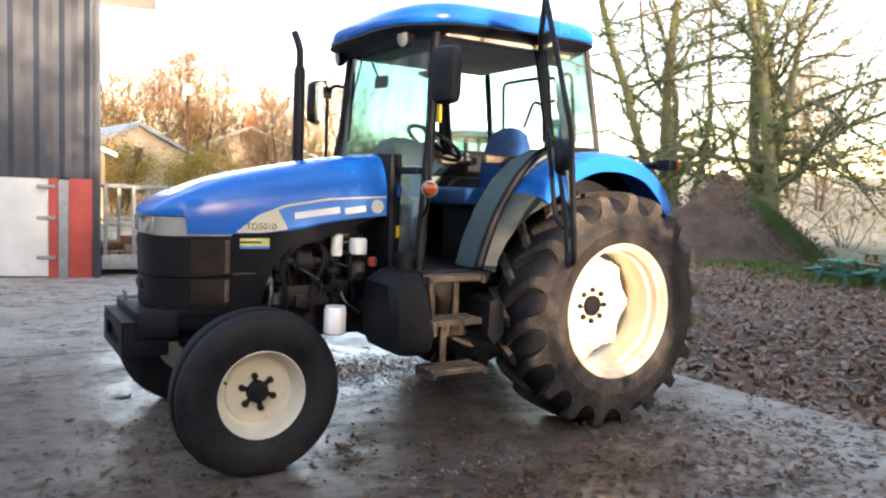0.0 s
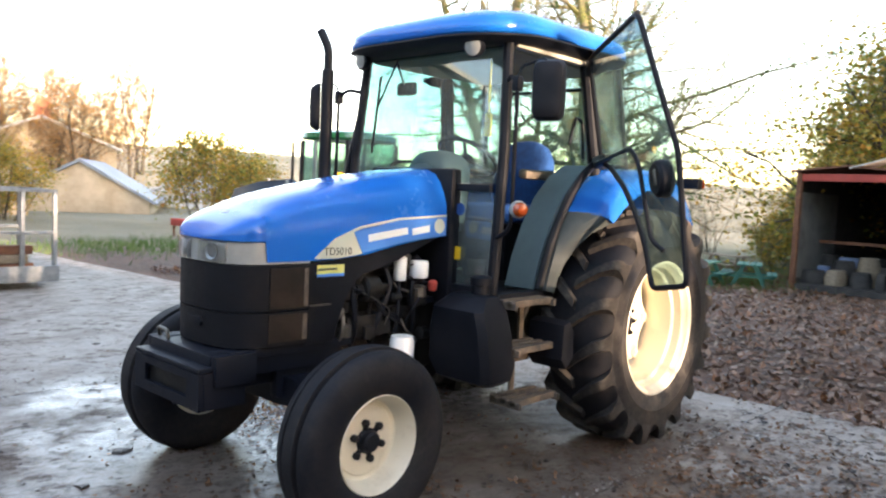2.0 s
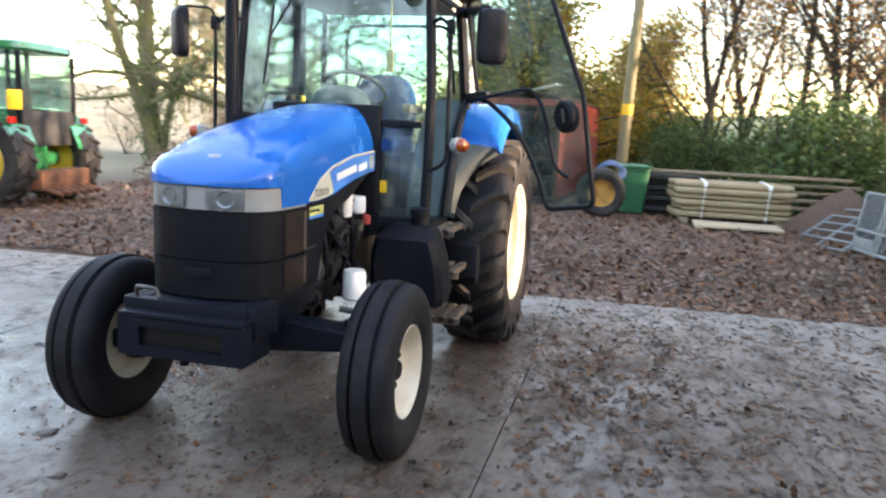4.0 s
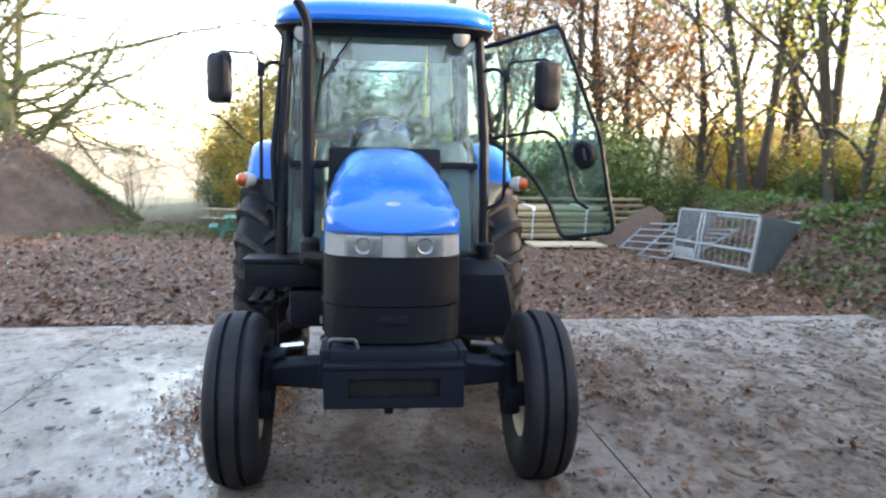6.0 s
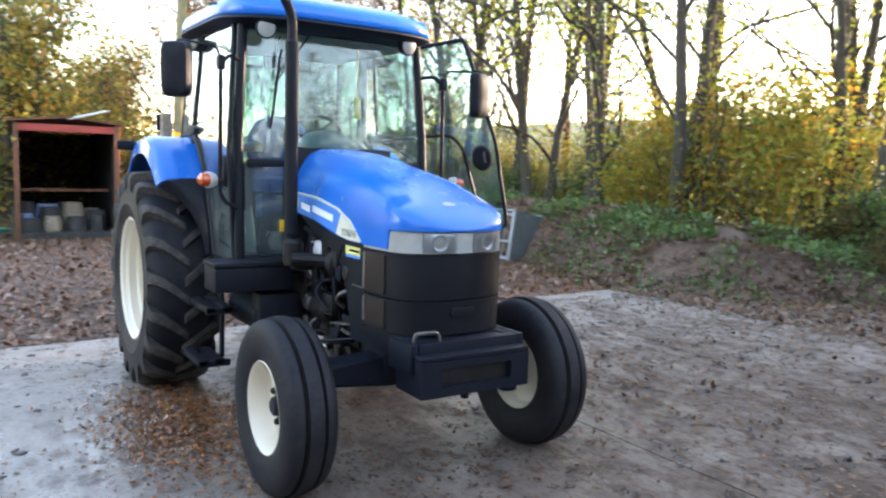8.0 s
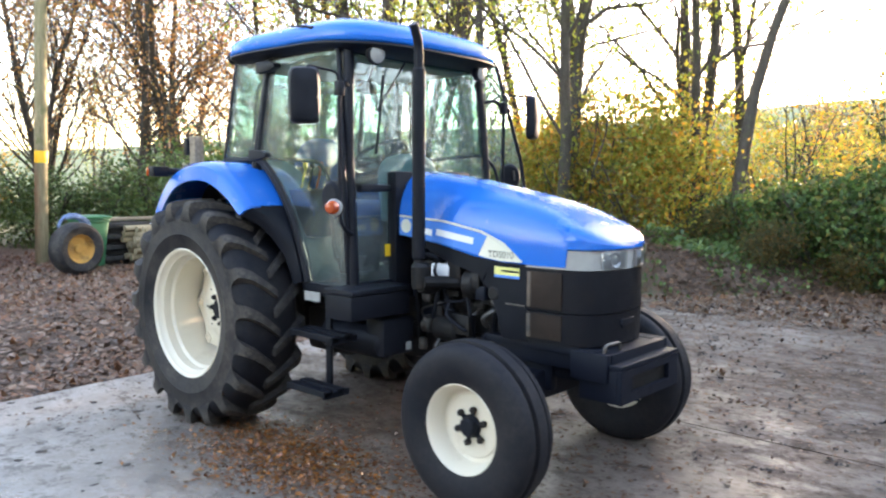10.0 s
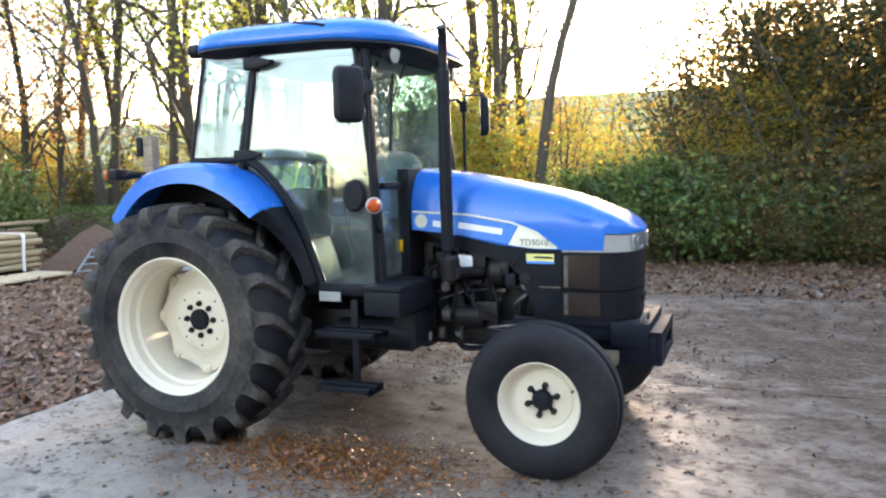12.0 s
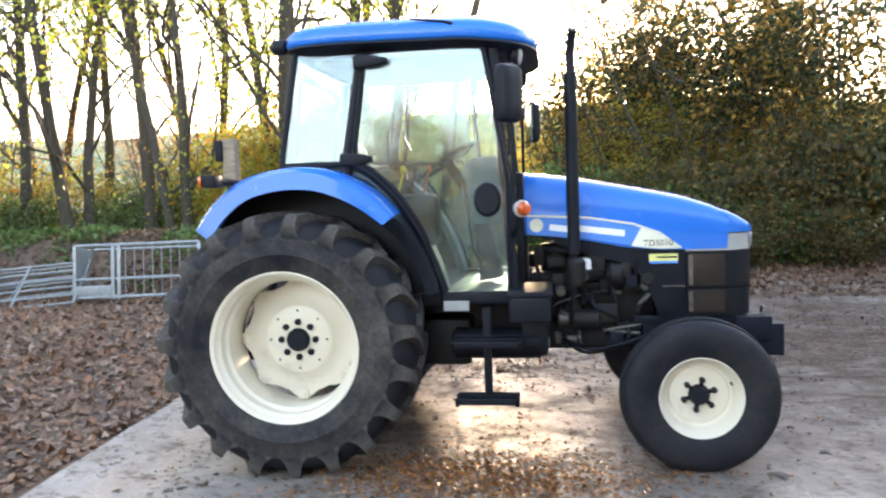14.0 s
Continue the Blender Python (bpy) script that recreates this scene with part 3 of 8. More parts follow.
def rear_wheel(side):
    """A deep cream rim with a bolted centre disc, in a tyre with slanting bars. Outwards is side * y."""
    s = side
    rim = B()
    prof = [(0.412, 0.185), (0.418, 0.195), (0.41, 0.2), (0.395, 0.188), (0.388, 0.165), (0.372, 0.15), (0.368, 0.1), (0.352, 0.085), (0.348, 0.0), (0.352, -0.05), (0.36, -0.15), (0.39, -0.17), (0.412, -0.195), (0.41, -0.18), (0.37, -0.13), (0.36, 0.0), (0.376, 0.09), (0.385, 0.14)]
    turned(rim, [(r, s * a) for r, a in prof], "y", n=64, close=True)
    w = part("rear_wheel", rim, M["cream"], tractor, "cream-painted deep rear wheel rim", at=(0, s * 0.765, 0.703))
    disc = B()
    n = 96
    rings = []
    for r, a, wave in ((0.002, -0.058, 0), (0.1, -0.058, 0), (0.185, -0.06, 0), (0.2, -0.068, 0), (0.225, -0.09, 0), (0.268, -0.1, 0.3), (0.318, -0.1, 1.0), (0.318, -0.115, 1.0), (0.25, -0.115, 0.3), (0.1, -0.075, 0), (0.002, -0.075, 0)):
        ring = []
        for k in range(n):
            t = 2 * math.pi * k / n
            rr = r + wave * (0.015 * math.tanh(2.2 * math.cos(8 * t)) + 0.01)
            ring.append((rr * math.cos(t), s * a, rr * math.sin(t)))
        rings.append(ring)
    loft(disc, rings)
    d = part("wheel_disc", disc, M["cream"], w, "cream wheel disc with eight lobes")
    lug = B()
    box(lug, -0.03, 0.03, -0.012, 0.012, 0.3, 0.352, 0.004)
    box(lug, -0.012, 0.012, -0.02, 0.02, 0.312, 0.336, 0.004)
    lug = part("rim_lug", lug, M["cream"], w, at=(0, s * -0.1, 0))
    for k in range(1, 8):
        again(lug, m=pose(0, s * -0.1, 0, 0, 45 * k, 0))
    hole = B()
    turned(hole, [(0.0065, s * -0.0605), (0.0065, s * -0.0565), (0.002, s * -0.0565)], "y", n=10)
    hole = part("bolt_hole", hole, M["engine"], w, "small dark hole in the disc", at=(0.165, 0, 0))
    for k in range(1, 8):
        t = 2 * math.pi * k / 8
        again(hole, at=(0.165 * math.cos(t), 0, 0.165 * math.sin(t)))
    hub = B()
    turned(hub, [(0.066, s * -0.07), (0.066, s * -0.04), (0.058, s * -0.032), (0.02, s * -0.03), (0.002, s * -0.03)], n=32)
    part("hub", hub, M["black"], w, "black wheel hub")
    nut = B()
    turned(nut, [(0.02, s * -0.065), (0.02, s * -0.048), (0.012, s * -0.046), (0.012, s * -0.034), (0.002, s * -0.034)], n=6)
    nut = part("wheel_nut", nut, M["black"], w, at=(0.1, 0, 0))
    for k in range(1, 8):
        t = 2 * math.pi * k / 8
        again(nut, at=(0.1 * math.cos(t), 0, 0.1 * math.sin(t)))
    tyre = B()
    tp = [(0.405, 0.18), (0.416, 0.198), (0.424, 0.2), (0.43, 0.205), (0.5, 0.217), (0.507, 0.221), (0.516, 0.217), (0.585, 0.216), (0.6, 0.2145), (0.625, 0.203), (0.652, 0.186), (0.677, 0.16), (0.692, 0.12), (0.698, 0.0)]
    tp = tp + [(r, -a) for r, a in tp[-2::-1]] + [(0.38, -0.15), (0.38, 0.15)]
    turned(tyre, tp, "y", n=72, close=True)
    squash(tyre, -0.7035)
    tyre = part("tyre", tyre, M["rubber"], w, "muddy black tyre with chevron tread bars", sharp=40)
    # past radius 0.606, between the bars, the tyre takes the darker rubber
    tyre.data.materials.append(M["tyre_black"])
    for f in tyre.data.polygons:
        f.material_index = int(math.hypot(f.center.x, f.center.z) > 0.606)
    bars = 19
    for e in (1, -1):
        bar = B()
        rings = []
        for y, rt, rb, half, lead in ((-0.012, 0.729, 0.68, 0.024, 0.0), (0.06, 0.73, 0.68, 0.026, 0.085), (0.13, 0.728, 0.67, 0.03, 0.16), (0.186, 0.722, 0.645, 0.032, 0.2), (0.208, 0.71, 0.628, 0.032, 0.212), (0.2165, 0.692, 0.61, 0.034, 0.217), (0.2195, 0.655, 0.6, 0.039, 0.22), (0.2195, 0.632, 0.592, 0.047, 0.221), (0.2185, 0.614, 0.585, 0.06, 0.222), (0.2165, 0.6, 0.575, 0.073, 0.222)):
            ring = []
            for rr, dh in ((rb, -1.35), (rt, -0.98), (rt, 0.98), (rb, 1.35)):
                tt = dh * half / rr - lead
                ring.append((rr * math.sin(tt), e * (y if rr == rt else y * 0.97), rr * math.cos(tt)))
            rings.append(ring)
        loft(bar, rings)
        bar = part("tread_bar", bar, M["tread_bar"], w, "muddy slanting rubber tread bar", sharp=40)
        for k in range(bars):
            m = pose(0, 0, 0, 0, 360 * (k + (0.5 if e > 0 else 0.0)) / bars, 0)
            if k == 0:
                bar.matrix_local = m
            else:
                again(bar, m=m)
    return w


def front_wheel(side):
    s = side
    rim = B()
    prof = [(0.206, 0.083), (0.212, 0.092), (0.206, 0.098), (0.195, 0.086), (0.189, 0.06), (0.182, 0.05), (0.178, 0.022), (0.169, 0.002), (0.158, -0.004), (0.153, -0.004), (0.147, 0.003), (0.1, 0.006), (0.03, 0.008), (0.002, 0.008), (0.002, -0.004), (0.1, -0.004), (0.15, -0.016), (0.175, -0.016), (0.178, -0.055), (0.193, -0.08), (0.212, -0.094), (0.21, -0.083), (0.187, -0.045), (0.187, 0.045)]
    turned(rim, [(r, s * a) for r, a in prof], "y", n=48, close=True)
    w = part("front_wheel", rim, M["cream"], tractor, "cream-painted front wheel rim", at=(2.18, s * 0.715 + 0.012, 0.3935))
    hub = B()
    turned(hub, [(0.054, s * 0.004), (0.054, s * 0.018), (0.046, s * 0.026), (0.043, s * 0.046), (0.034, s * 0.054), (0.002, s * 0.055)], n=28)
    part("hub", hub, M["black"], w, "black wheel hub")
    arm = B()
    box(arm, -0.011, 0.011, min(s * 0.008, s * 0.022), max(s * 0.008, s * 0.022), 0.03, 0.08, 0.004)
    arm = part("hub_arm", arm, M["black"], w, "black hub arm", m=pose(0, 0, 0, 0, math.degrees(0.2), 0))
    for k in range(1, 6):
        again(arm, m=pose(0, 0, 0, 0, math.degrees(0.2) + 60 * k, 0))
    nut = B()
    turned(nut, [(0.016, s * 0.008), (0.016, s * 0.03), (0.009, s * 0.036), (0.002, s * 0.036)], n=6)
    nut = part("wheel_nut", nut, M["engine"], w, at=(0.079 * math.sin(0.2), 0, 0.079 * math.cos(0.2)))
    for k in range(1, 6):
        t = 2 * math.pi * k / 6 + 0.2
        again(nut, at=(0.079 * math.sin(t), 0, 0.079 * math.cos(t)))
    valve = B()
    tube(valve, [(0.16, s * -0.006, 0.06), (0.155, s * 0.04, 0.058)], 0.006, 6)
    part("valve", valve, M["black"], w)
    tyre = B()
    tp = [(0.2, 0.088), (0.215, 0.098), (0.24, 0.109), (0.285, 0.12), (0.328, 0.119), (0.356, 0.111), (0.375, 0.098), (0.385, 0.082), (0.389, 0.066), (0.389, 0.053), (0.369, 0.048), (0.369, 0.036), (0.398, 0.031), (0.4, 0.0)]
    tp = tp + [(r, -a) for r, a in tp[-2::-1]] + [(0.207, -0.08), (0.207, 0.08)]
    turned(tyre, tp, "y", n=64, close=True)
    squash(tyre, -0.382)
    part("tyre", tyre, M["rubber2"], w, "worn black ribbed front tyre", sharp=28)
    w.scale = (1.03, 1.0, 1.03)
    return w


for sd in (L, R):
    rear_wheel(sd)
    front_wheel(sd)

# chassis and engine
g = B()
box(g, -0.32, 1.32, -0.17, 0.17, 0.48, 0.9, 0.05)
box(g, -0.25, 0.28, -0.24, 0.24, 0.5, 0.98, 0.06)
turned(g, [(0.1, -0.62), (0.13, -0.3), (0.19, -0.24), (0.19, 0.24), (0.13, 0.3), (0.1, 0.62)], "y", at=(0, 0, 0.703), n=20)
box(g, 0.55, 0.95, -0.42, -0.16, 0.48, 0.76, 0.04)
part("transmission", g, M["engine"], tractor, "oily dark gearbox and rear axle")
g = B()
box(g, 1.3, 2.02, -0.16, 0.16, 0.52, 1.0, 0.03)
box(g, 1.36, 1.98, -0.12, 0.12, 0.98, 1.16, 0.03)
box(g, 1.34, 1.95, -0.21, -0.14, 0.55, 0.7, 0.02)
for k in range(4):
    box(g, 1.42 + 0.14 * k, 1.5 + 0.14 * k, 0.12, 0.23, 0.9, 1.02, 0.02)
    box(g, 1.42 + 0.14 * k, 1.5 + 0.14 * k, -0.24, -0.12, 0.88, 1.0, 0.02)
part("engine", g, M["engine"], tractor, "oily black engine block")
g = B()
box(g, 1.62, 1.92, 0.15, 0.27, 0.72, 0.84, 0.03)
tube(g, [(1.68, 0.24, 0.84), (1.68, 0.25, 0.95), (1.6, 0.2, 1.05)], 0.012)
tube(g, [(1.76, 0.24, 0.84), (1.76, 0.26, 0.93), (1.7, 0.2, 1.02)], 0.01)
tube(g, [(1.84, 0.24, 0.84), (1.86, 0.25, 0.92), (1.8, 0.2, 1.0)], 0.01)
part("injection_pump", g, M["engine"], tractor, "dark injection pump with fuel pipes")
g = B()
turned(g, [(0.055, -0.05), (0.068, -0.04), (0.068, 0.04), (0.055, 0.05)], "x", at=(1.78, 0.25, 0.97), n=20)
turned(g, [(0.03, 0.05), (0.03, 0.09), (0.002, 0.09)], "x", at=(1.78, 0.25, 0.97), n=14)
part("alternator", g, M["engine"], tractor, "dull metal alternator")
g = B()
turned(g, [(0.055, 0.56), (0.064, 0.57), (0.064, 0.7), (0.058, 0.71), (0.058, 0.72)], "z", at=(1.6, 0.33, 0), n=22)
part("oil_filter", g, M["white"], tractor, "white oil filter canister")
g = B()
turned(g, [(0.046, 1.01), (0.052, 1.02), (0.052, 1.09), (0.046, 1.102), (0.002, 1.104)], "z", at=(1.44, 0.27, 0), n=22)
part("fluid_reservoir", g, M["white"], tractor, "white plastic fluid reservoir")
g = B()
turned(g, [(0.03, 1.0), (0.034, 1.01), (0.034, 1.12), (0.02, 1.13)], "z", at=(1.57, 0.26, 0), n=16)
part("fuel_filter", g, M["white"], tractor, "pale fuel filter")
g = B()
turned(g, [(0.022, 0.94), (0.026, 0.95), (0.026, 0.985), (0.015, 0.995)], "z", at=(1.36, 0.3, 0), n=14)
part("filler_cap", g, M["redpaint"], tractor, "red filler cap")
random.seed(4)
for k in range(9):
    g = B()
    x, sd = 1.36 + 0.07 * k, (1 if k % 2 else -1)
    p = [(x, sd * 0.2, 0.62 + 0.03 * (k % 3)), (x + 0.03, sd * (0.26 + 0.01 * (k % 4)), 0.78), (x + 0.08 * math.sin(k), sd * 0.27, 0.95 + 0.02 * (k % 3)), (x - 0.04, sd * 0.2, 1.12)]
    tube(g, bent(p, 0.08), 0.011 + 0.003 * (k % 3), 7)
    part("hose", g, M["black"], tractor)
# brackets, pulleys, caps and bolts that crowd the engine's flanks
for sd in (L, R):
    for k in range(42):
        g = B()
        x, z = random.uniform(1.34, 1.98), random.uniform(0.58, 1.12)
        y = sd * random.uniform(0.19, 0.285)
        if k % 3 == 0:
            r = random.uniform(0.018, 0.045)
            turned(g, [(r * 0.7, -0.03), (r, -0.02), (r, 0.03), (r * 0.5, 0.04), (0.002, 0.04)], random.choice("xyz"), at=(x, y, z), n=12)
            part("canister", g, M["steel"] if k % 6 == 3 else M["engine"], tractor)
        elif k % 3 == 1:
            w, h = random.uniform(0.02, 0.07), random.uniform(0.015, 0.06)
            box(g, x - w, x + w, y - 0.03, y + 0.03, z - h, z + h, 0.008)
            part("bracket", g, (M["engine"], M["navy"], M["engine"])[k % 4 % 3], tractor)
        else:
            e = (x + random.uniform(-0.25, 0.25), y + sd * random.uniform(0, 0.05), z + random.uniform(-0.2, 0.2))
            e = (max(1.32, min(1.98, e[0])), e[1], max(0.56, min(1.15, e[2])))
            tube(g, bent([(x, y, z), (x, y + sd * 0.05, (z + e[2]) / 2), (e[0], y + sd * 0.04, e[2]), (e[0], y - sd * 0.04, e[2])], 0.04), random.uniform(0.005, 0.013), 7)
            part("pipe", g, M["black"] if k % 2 else M["steel"], tractor)
g = B()
turned(g, [(0.06, -0.09), (0.075, -0.07), (0.075, 0.07), (0.06, 0.09)], "x", at=(1.62, -0.24, 0.72), n=20)
box(g, 1.5, 1.6, -0.28, -0.18, 0.66, 0.8, 0.02)
part("starter_motor", g, M["engine"], tractor)
g = B()
box(g, 1.52, 1.66, -0.3, -0.16, 0.97, 1.09, 0.02)
part("manifold_shield", g, M["white"], tractor, "pale metal heat shield")
g = B()
turned(g, [(0.07, -0.05), (0.085, -0.03), (0.085, 0.03), (0.06, 0.05)], "x", at=(1.8, -0.24, 0.99), n=20)
tube(g, bent([(1.72, -0.24, 0.99), (1.66, -0.3, 0.99), (1.6, -0.44, 1.0)], 0.05), 0.035, 10)
part("turbocharger", g, M["engine"], tractor, "dull cast turbocharger")
g = B()
tube(g, bent([(1.5, -0.22, 0.58), (1.6, -0.34, 0.53), (1.75, -0.33, 0.55), (1.95, -0.24, 0.6)], 0.08), 0.009, 6)
tube(g, bent([(1.48, -0.22, 0.6), (1.62, -0.36, 0.55), (1.8, -0.34, 0.58), (1.98, -0.24, 0.62)], 0.08), 0.009, 6)
part("hydraulic_pipe", g, M["black"], tractor)
g = B()
box(g, 1.95, 2.62, -0.26, -0.2, 0.62, 0.74, 0.01)
box(g, 1.95, 2.62, 0.2, 0.26, 0.62, 0.74, 0.01)
box(g, 1.95, 2.5, -0.2, 0.2, 0.55, 0.72, 0.02)
for y in (-0.2, 0.2):
    box(g, 2.05, 2.3, y - 0.03, y + 0.03, 0.48, 0.64, 0.02)
part("front_support", g, M["navy"], tractor, "dark cast front axle support")
rail = B()
box(rail, 1.9, 2.58, 0.262, 0.282, 0.7, 0.74, 0.006)
rail = part("hood_rail", rail, M["navy"], tractor)
again(rail, at=(0, -0.544, 0))
g = B()
plate(g, [(-0.56, 0.47), (-0.2, 0.44), (0.2, 0.44), (0.56, 0.47), (0.56, 0.57), (0.2, 0.585), (-0.2, 0.585), (-0.56, 0.57)], "x", 2.1, 2.26, 0.02)
part("front_axle", g, M["navy"], tractor, "dark blue-black front axle beam")
for sd in (L, R):
    g = B()
    tube(g, [(2.18, sd * 0.6, 0.3), (2.18, sd * 0.57, 0.6)], 0.05, 12)
    box(g, 2.12, 2.24, min(sd * 0.56, sd * 0.7), max(sd * 0.56, sd * 0.7), 0.34, 0.44, 0.02)
    box(g, 2.0, 2.18, min(sd * 0.5, sd * 0.6), max(sd * 0.5, sd * 0.6), 0.57, 0.6, 0.01)
    part("kingpin", g, M["navy"], tractor)
    g = B()
    tube(g, [(2.02, sd * 0.53, 0.6), (2.02, sd * 0.42, 0.61)], 0.016, 10)
    part("steering_rod", g, M["steel"] if sd > 0 else M["chrome"], tractor, "steel steering rod")

# front weight bracket
g = B()
box(g, 2.5, 2.665, -0.27, 0.27, 0.62, 0.735, 0.01)
box(g, 2.46, 2.66, -0.31, -0.27, 0.6, 0.735, 0.006)
box(g, 2.46, 2.66, 0.27, 0.31, 0.6, 0.735, 0.006)
part("front_bumper", g, M["navy"], tractor, "dark steel bumper under the grille")
g = B()
# near-black block, so that the bracket slot reads as deep shade
box(g, 2.56, 2.7, -0.262, 0.262, 0.51, 0.664, 0.01)
wb = part("weight_block", g, M["engine"], tractor, "weight block, near-black to deepen the bracket slot")
g = B()
box(g, 2.5, 2.728, -0.29, 0.29, 0.668, 0.688, 0.004)
part("bracket_top", g, M["navy"], wb, "worn steel top plate")
outer, inner = [(-0.29, 0.505), (0.29, 0.505), (0.29, 0.666), (-0.29, 0.666)], [(-0.19, 0.55), (0.19, 0.55), (0.19, 0.63), (-0.19, 0.63)]
g = B()
loft(g, [[(2.704, y, z) for y, z in outer], [(2.728, y, z) for y, z in outer], [(2.728, y, z) for y, z in inner], [(2.704, y, z) for y, z in inner], [(2.704, y, z) for y, z in outer]], caps=False)
part("bracket_front", g, M["navy"], wb, "dark steel front plate with a slot")
for y0 in (-0.29, 0.266):
    g = B()
    box(g, 2.5, 2.702, y0, y0 + 0.024, 0.505, 0.666, 0.003)
    part("bracket_side", g, M["navy"], wb)
pin = B()
tube(pin, bent([(2.62, -0.27, 0.735), (2.63, -0.27, 0.775), (2.64, -0.16, 0.775), (2.64, -0.15, 0.735)], 0.025), 0.009, 8)
part("tow_pin", pin, M["steel"], tractor, "bent steel tow pin")
g = B()
tube(g, [(2.66, -0.02, 0.51), (2.66, -0.02, 0.465)], 0.02, 8)
part("tow_hook", g, M["navy"], tractor)

# bonnet
st = [(1.27, 0.303, 1.235, 1.602), (1.45, 0.307, 1.22, 1.583), (1.65, 0.31, 1.19, 1.552), (1.85, 0.311, 1.15, 1.513), (2.05, 0.311, 1.13, 1.472), (2.2, 0.311, 1.128, 1.436), (2.318, 0.309, 1.128, 1.395), (2.417, 0.303, 1.128, 1.352), (2.426, 0.302, 1.218, 1.348), (2.49, 0.284, 1.218, 1.317), (2.539, 0.25, 1.218, 1.287), (2.576, 0.191, 1.218, 1.26), (2.598, 0.105, 1.218, 1.238), (2.605, 0.029, 1.218, 1.226)]
rings = []
for x, w, zl, zt in st:
    h = zt - zl
    full = [(1.0, 0), (1.0, 0.3), (0.99, 0.55), (0.955, 0.74), (0.88, 0.87), (0.74, 0.95), (0.5, 0.985), (0.25, 0.998)]
    slim = [(1.0, 0), (1.0, 0.28), (0.975, 0.46), (0.9, 0.64), (0.79, 0.8), (0.66, 0.92), (0.48, 0.975), (0.25, 0.995)]
    q = max(0.0, min(1.0, (x - 1.35) / 1.0))
    half = [(a * q + c * (1 - q), b * q + d * (1 - q)) for (a, b), (c, d) in zip(full, slim)]
    rings.append([(x, w * a, zl + h * b) for a, b in half] + [(x, 0, zt)] + [(x, -w * a, zl + h * b) for a, b in half[::-1]])
g = B()
loft(g, rings)
bonnet = part("bonnet", g, M["blue"], tractor, "glossy blue one-piece bonnet", sharp=50)
g = B()
turned(g, [(0.03, 0.0), (0.03, 0.004), (0.024, 0.006), (0.002, 0.006)], "z", n=24)
bmesh.ops.scale(g, vec=(0.62, 1.15, 1), verts=g.verts)
part("badge", g, M["lampshell"], bonnet, "small oval silver badge", m=pose(2.449, 0, 1.332, 0, 25, 0))
for sd in (L, R):
    y0, y1 = sorted((sd * 0.3112, sd * 0.317))
    g = B()
    plate(g, [(1.29, 1.338), (1.64, 1.318), (1.94, 1.262), (1.88, 1.158), (1.6, 1.208), (1.29, 1.24)], "y", y0, y1, 0.001)
    part("side_decal", g, M["skyblue"], bonnet, "light blue side decal")
    g = B()
    plate(g, [(1.944, 1.262), (1.97, 1.253), (2.05, 1.215), (2.12, 1.17), (2.16, 1.135), (2.04, 1.136), (1.93, 1.148), (1.884, 1.156)], "y", y0, y1, 0.001)
    part("model_plate", g, M["decal"], bonnet, "cream decal with the model number")
    g = B()
    plate(g, [(1.29, 1.352), (1.64, 1.332), (1.9, 1.288), (2.05, 1.232), (2.17, 1.14), (2.155, 1.137), (2.045, 1.22), (1.9, 1.276), (1.64, 1.321), (1.29, 1.341)], "y", y0, y1, 0)
    part("decal_edge", g, M["decal"], bonnet, "cream line over the decal")
    yb = sd * 0.3175
    # maker's words, as plain bars
    for x0, x1, dz in ((1.42, 1.55, 0.012), (1.58, 1.85, -0.008)):
        g = B()
        box(g, -(x1 - x0) / 2, (x1 - x0) / 2, -0.001, 0.001, -0.018, 0.018, 0)
        part("wordmark", g, M["white"], bonnet, "pale bar of lettering", m=pose((x0 + x1) / 2, yb, 1.262 + dz - 0.006, 0, 8 if sd > 0 else 8, 0))
    g = B()
    turned(g, [(0.04, -0.001), (0.04, 0.001)], "y", n=20)
    part("emblem", g, M["decal"], bonnet, "pale round emblem", at=(1.345, yb, 1.29))
    tm = Matrix.Translation((2.035, yb, 1.168)) @ (pose(0, 0, 0, 90, 0, 180) if sd > 0 else pose(0, 0, 0, 90, 0, 0))
    lettering("TD5010", 0.05, tm, M["ink"], bonnet)
for sd in (L, R):
    y0, y1 = sorted((sd * 0.27, sd * 0.303))
    g = B()
    plate(g, [(1.32, 1.235), (1.6, 1.203), (1.83, 1.152), (2.05, 1.126), (2.188, 1.124), (2.188, 0.735), (2.03, 0.735), (2.005, 0.86), (1.95, 0.98), (1.87, 1.055), (1.64, 1.11), (1.45, 1.185)], "y", y0, y1, 0.006)
    pn = part("side_panel", g, M["black"], tractor, "black plastic engine side panel")
    yb = sd * 0.304
    g = B()
    box(g, 1.985, 2.145, yb - 0.002, yb + 0.002, 1.063, 1.105)
    part("sticker", g, M["lime"], pn, "pale yellow sticker with a blue edge")
    g = B()
    box(g, 1.985, 2.145, yb - 0.002, yb + 0.002, 1.05, 1.063)
    part("sticker_edge", g, M["skyblue"], pn)
    g = B()
    box(g, 2.03, 2.14, yb - 0.002, yb + 0.002, 1.079, 1.09)
    part("sticker_print", g, M["skyblue"], pn)
    g = B()
    box(g, 2.06, 2.18, yb - 0.002, yb + 0.003, 0.913, 0.921)
    part("trim_line", g, M["steel"], pn)

half = [(2.19, 0.31), (2.308, 0.309), (2.407, 0.303), (2.48, 0.284), (2.534, 0.246), (2.57, 0.181), (2.59, 0.095)]
nose = half + [(2.597, 0.0)] + [(x, -y) for x, y in half[::-1]]


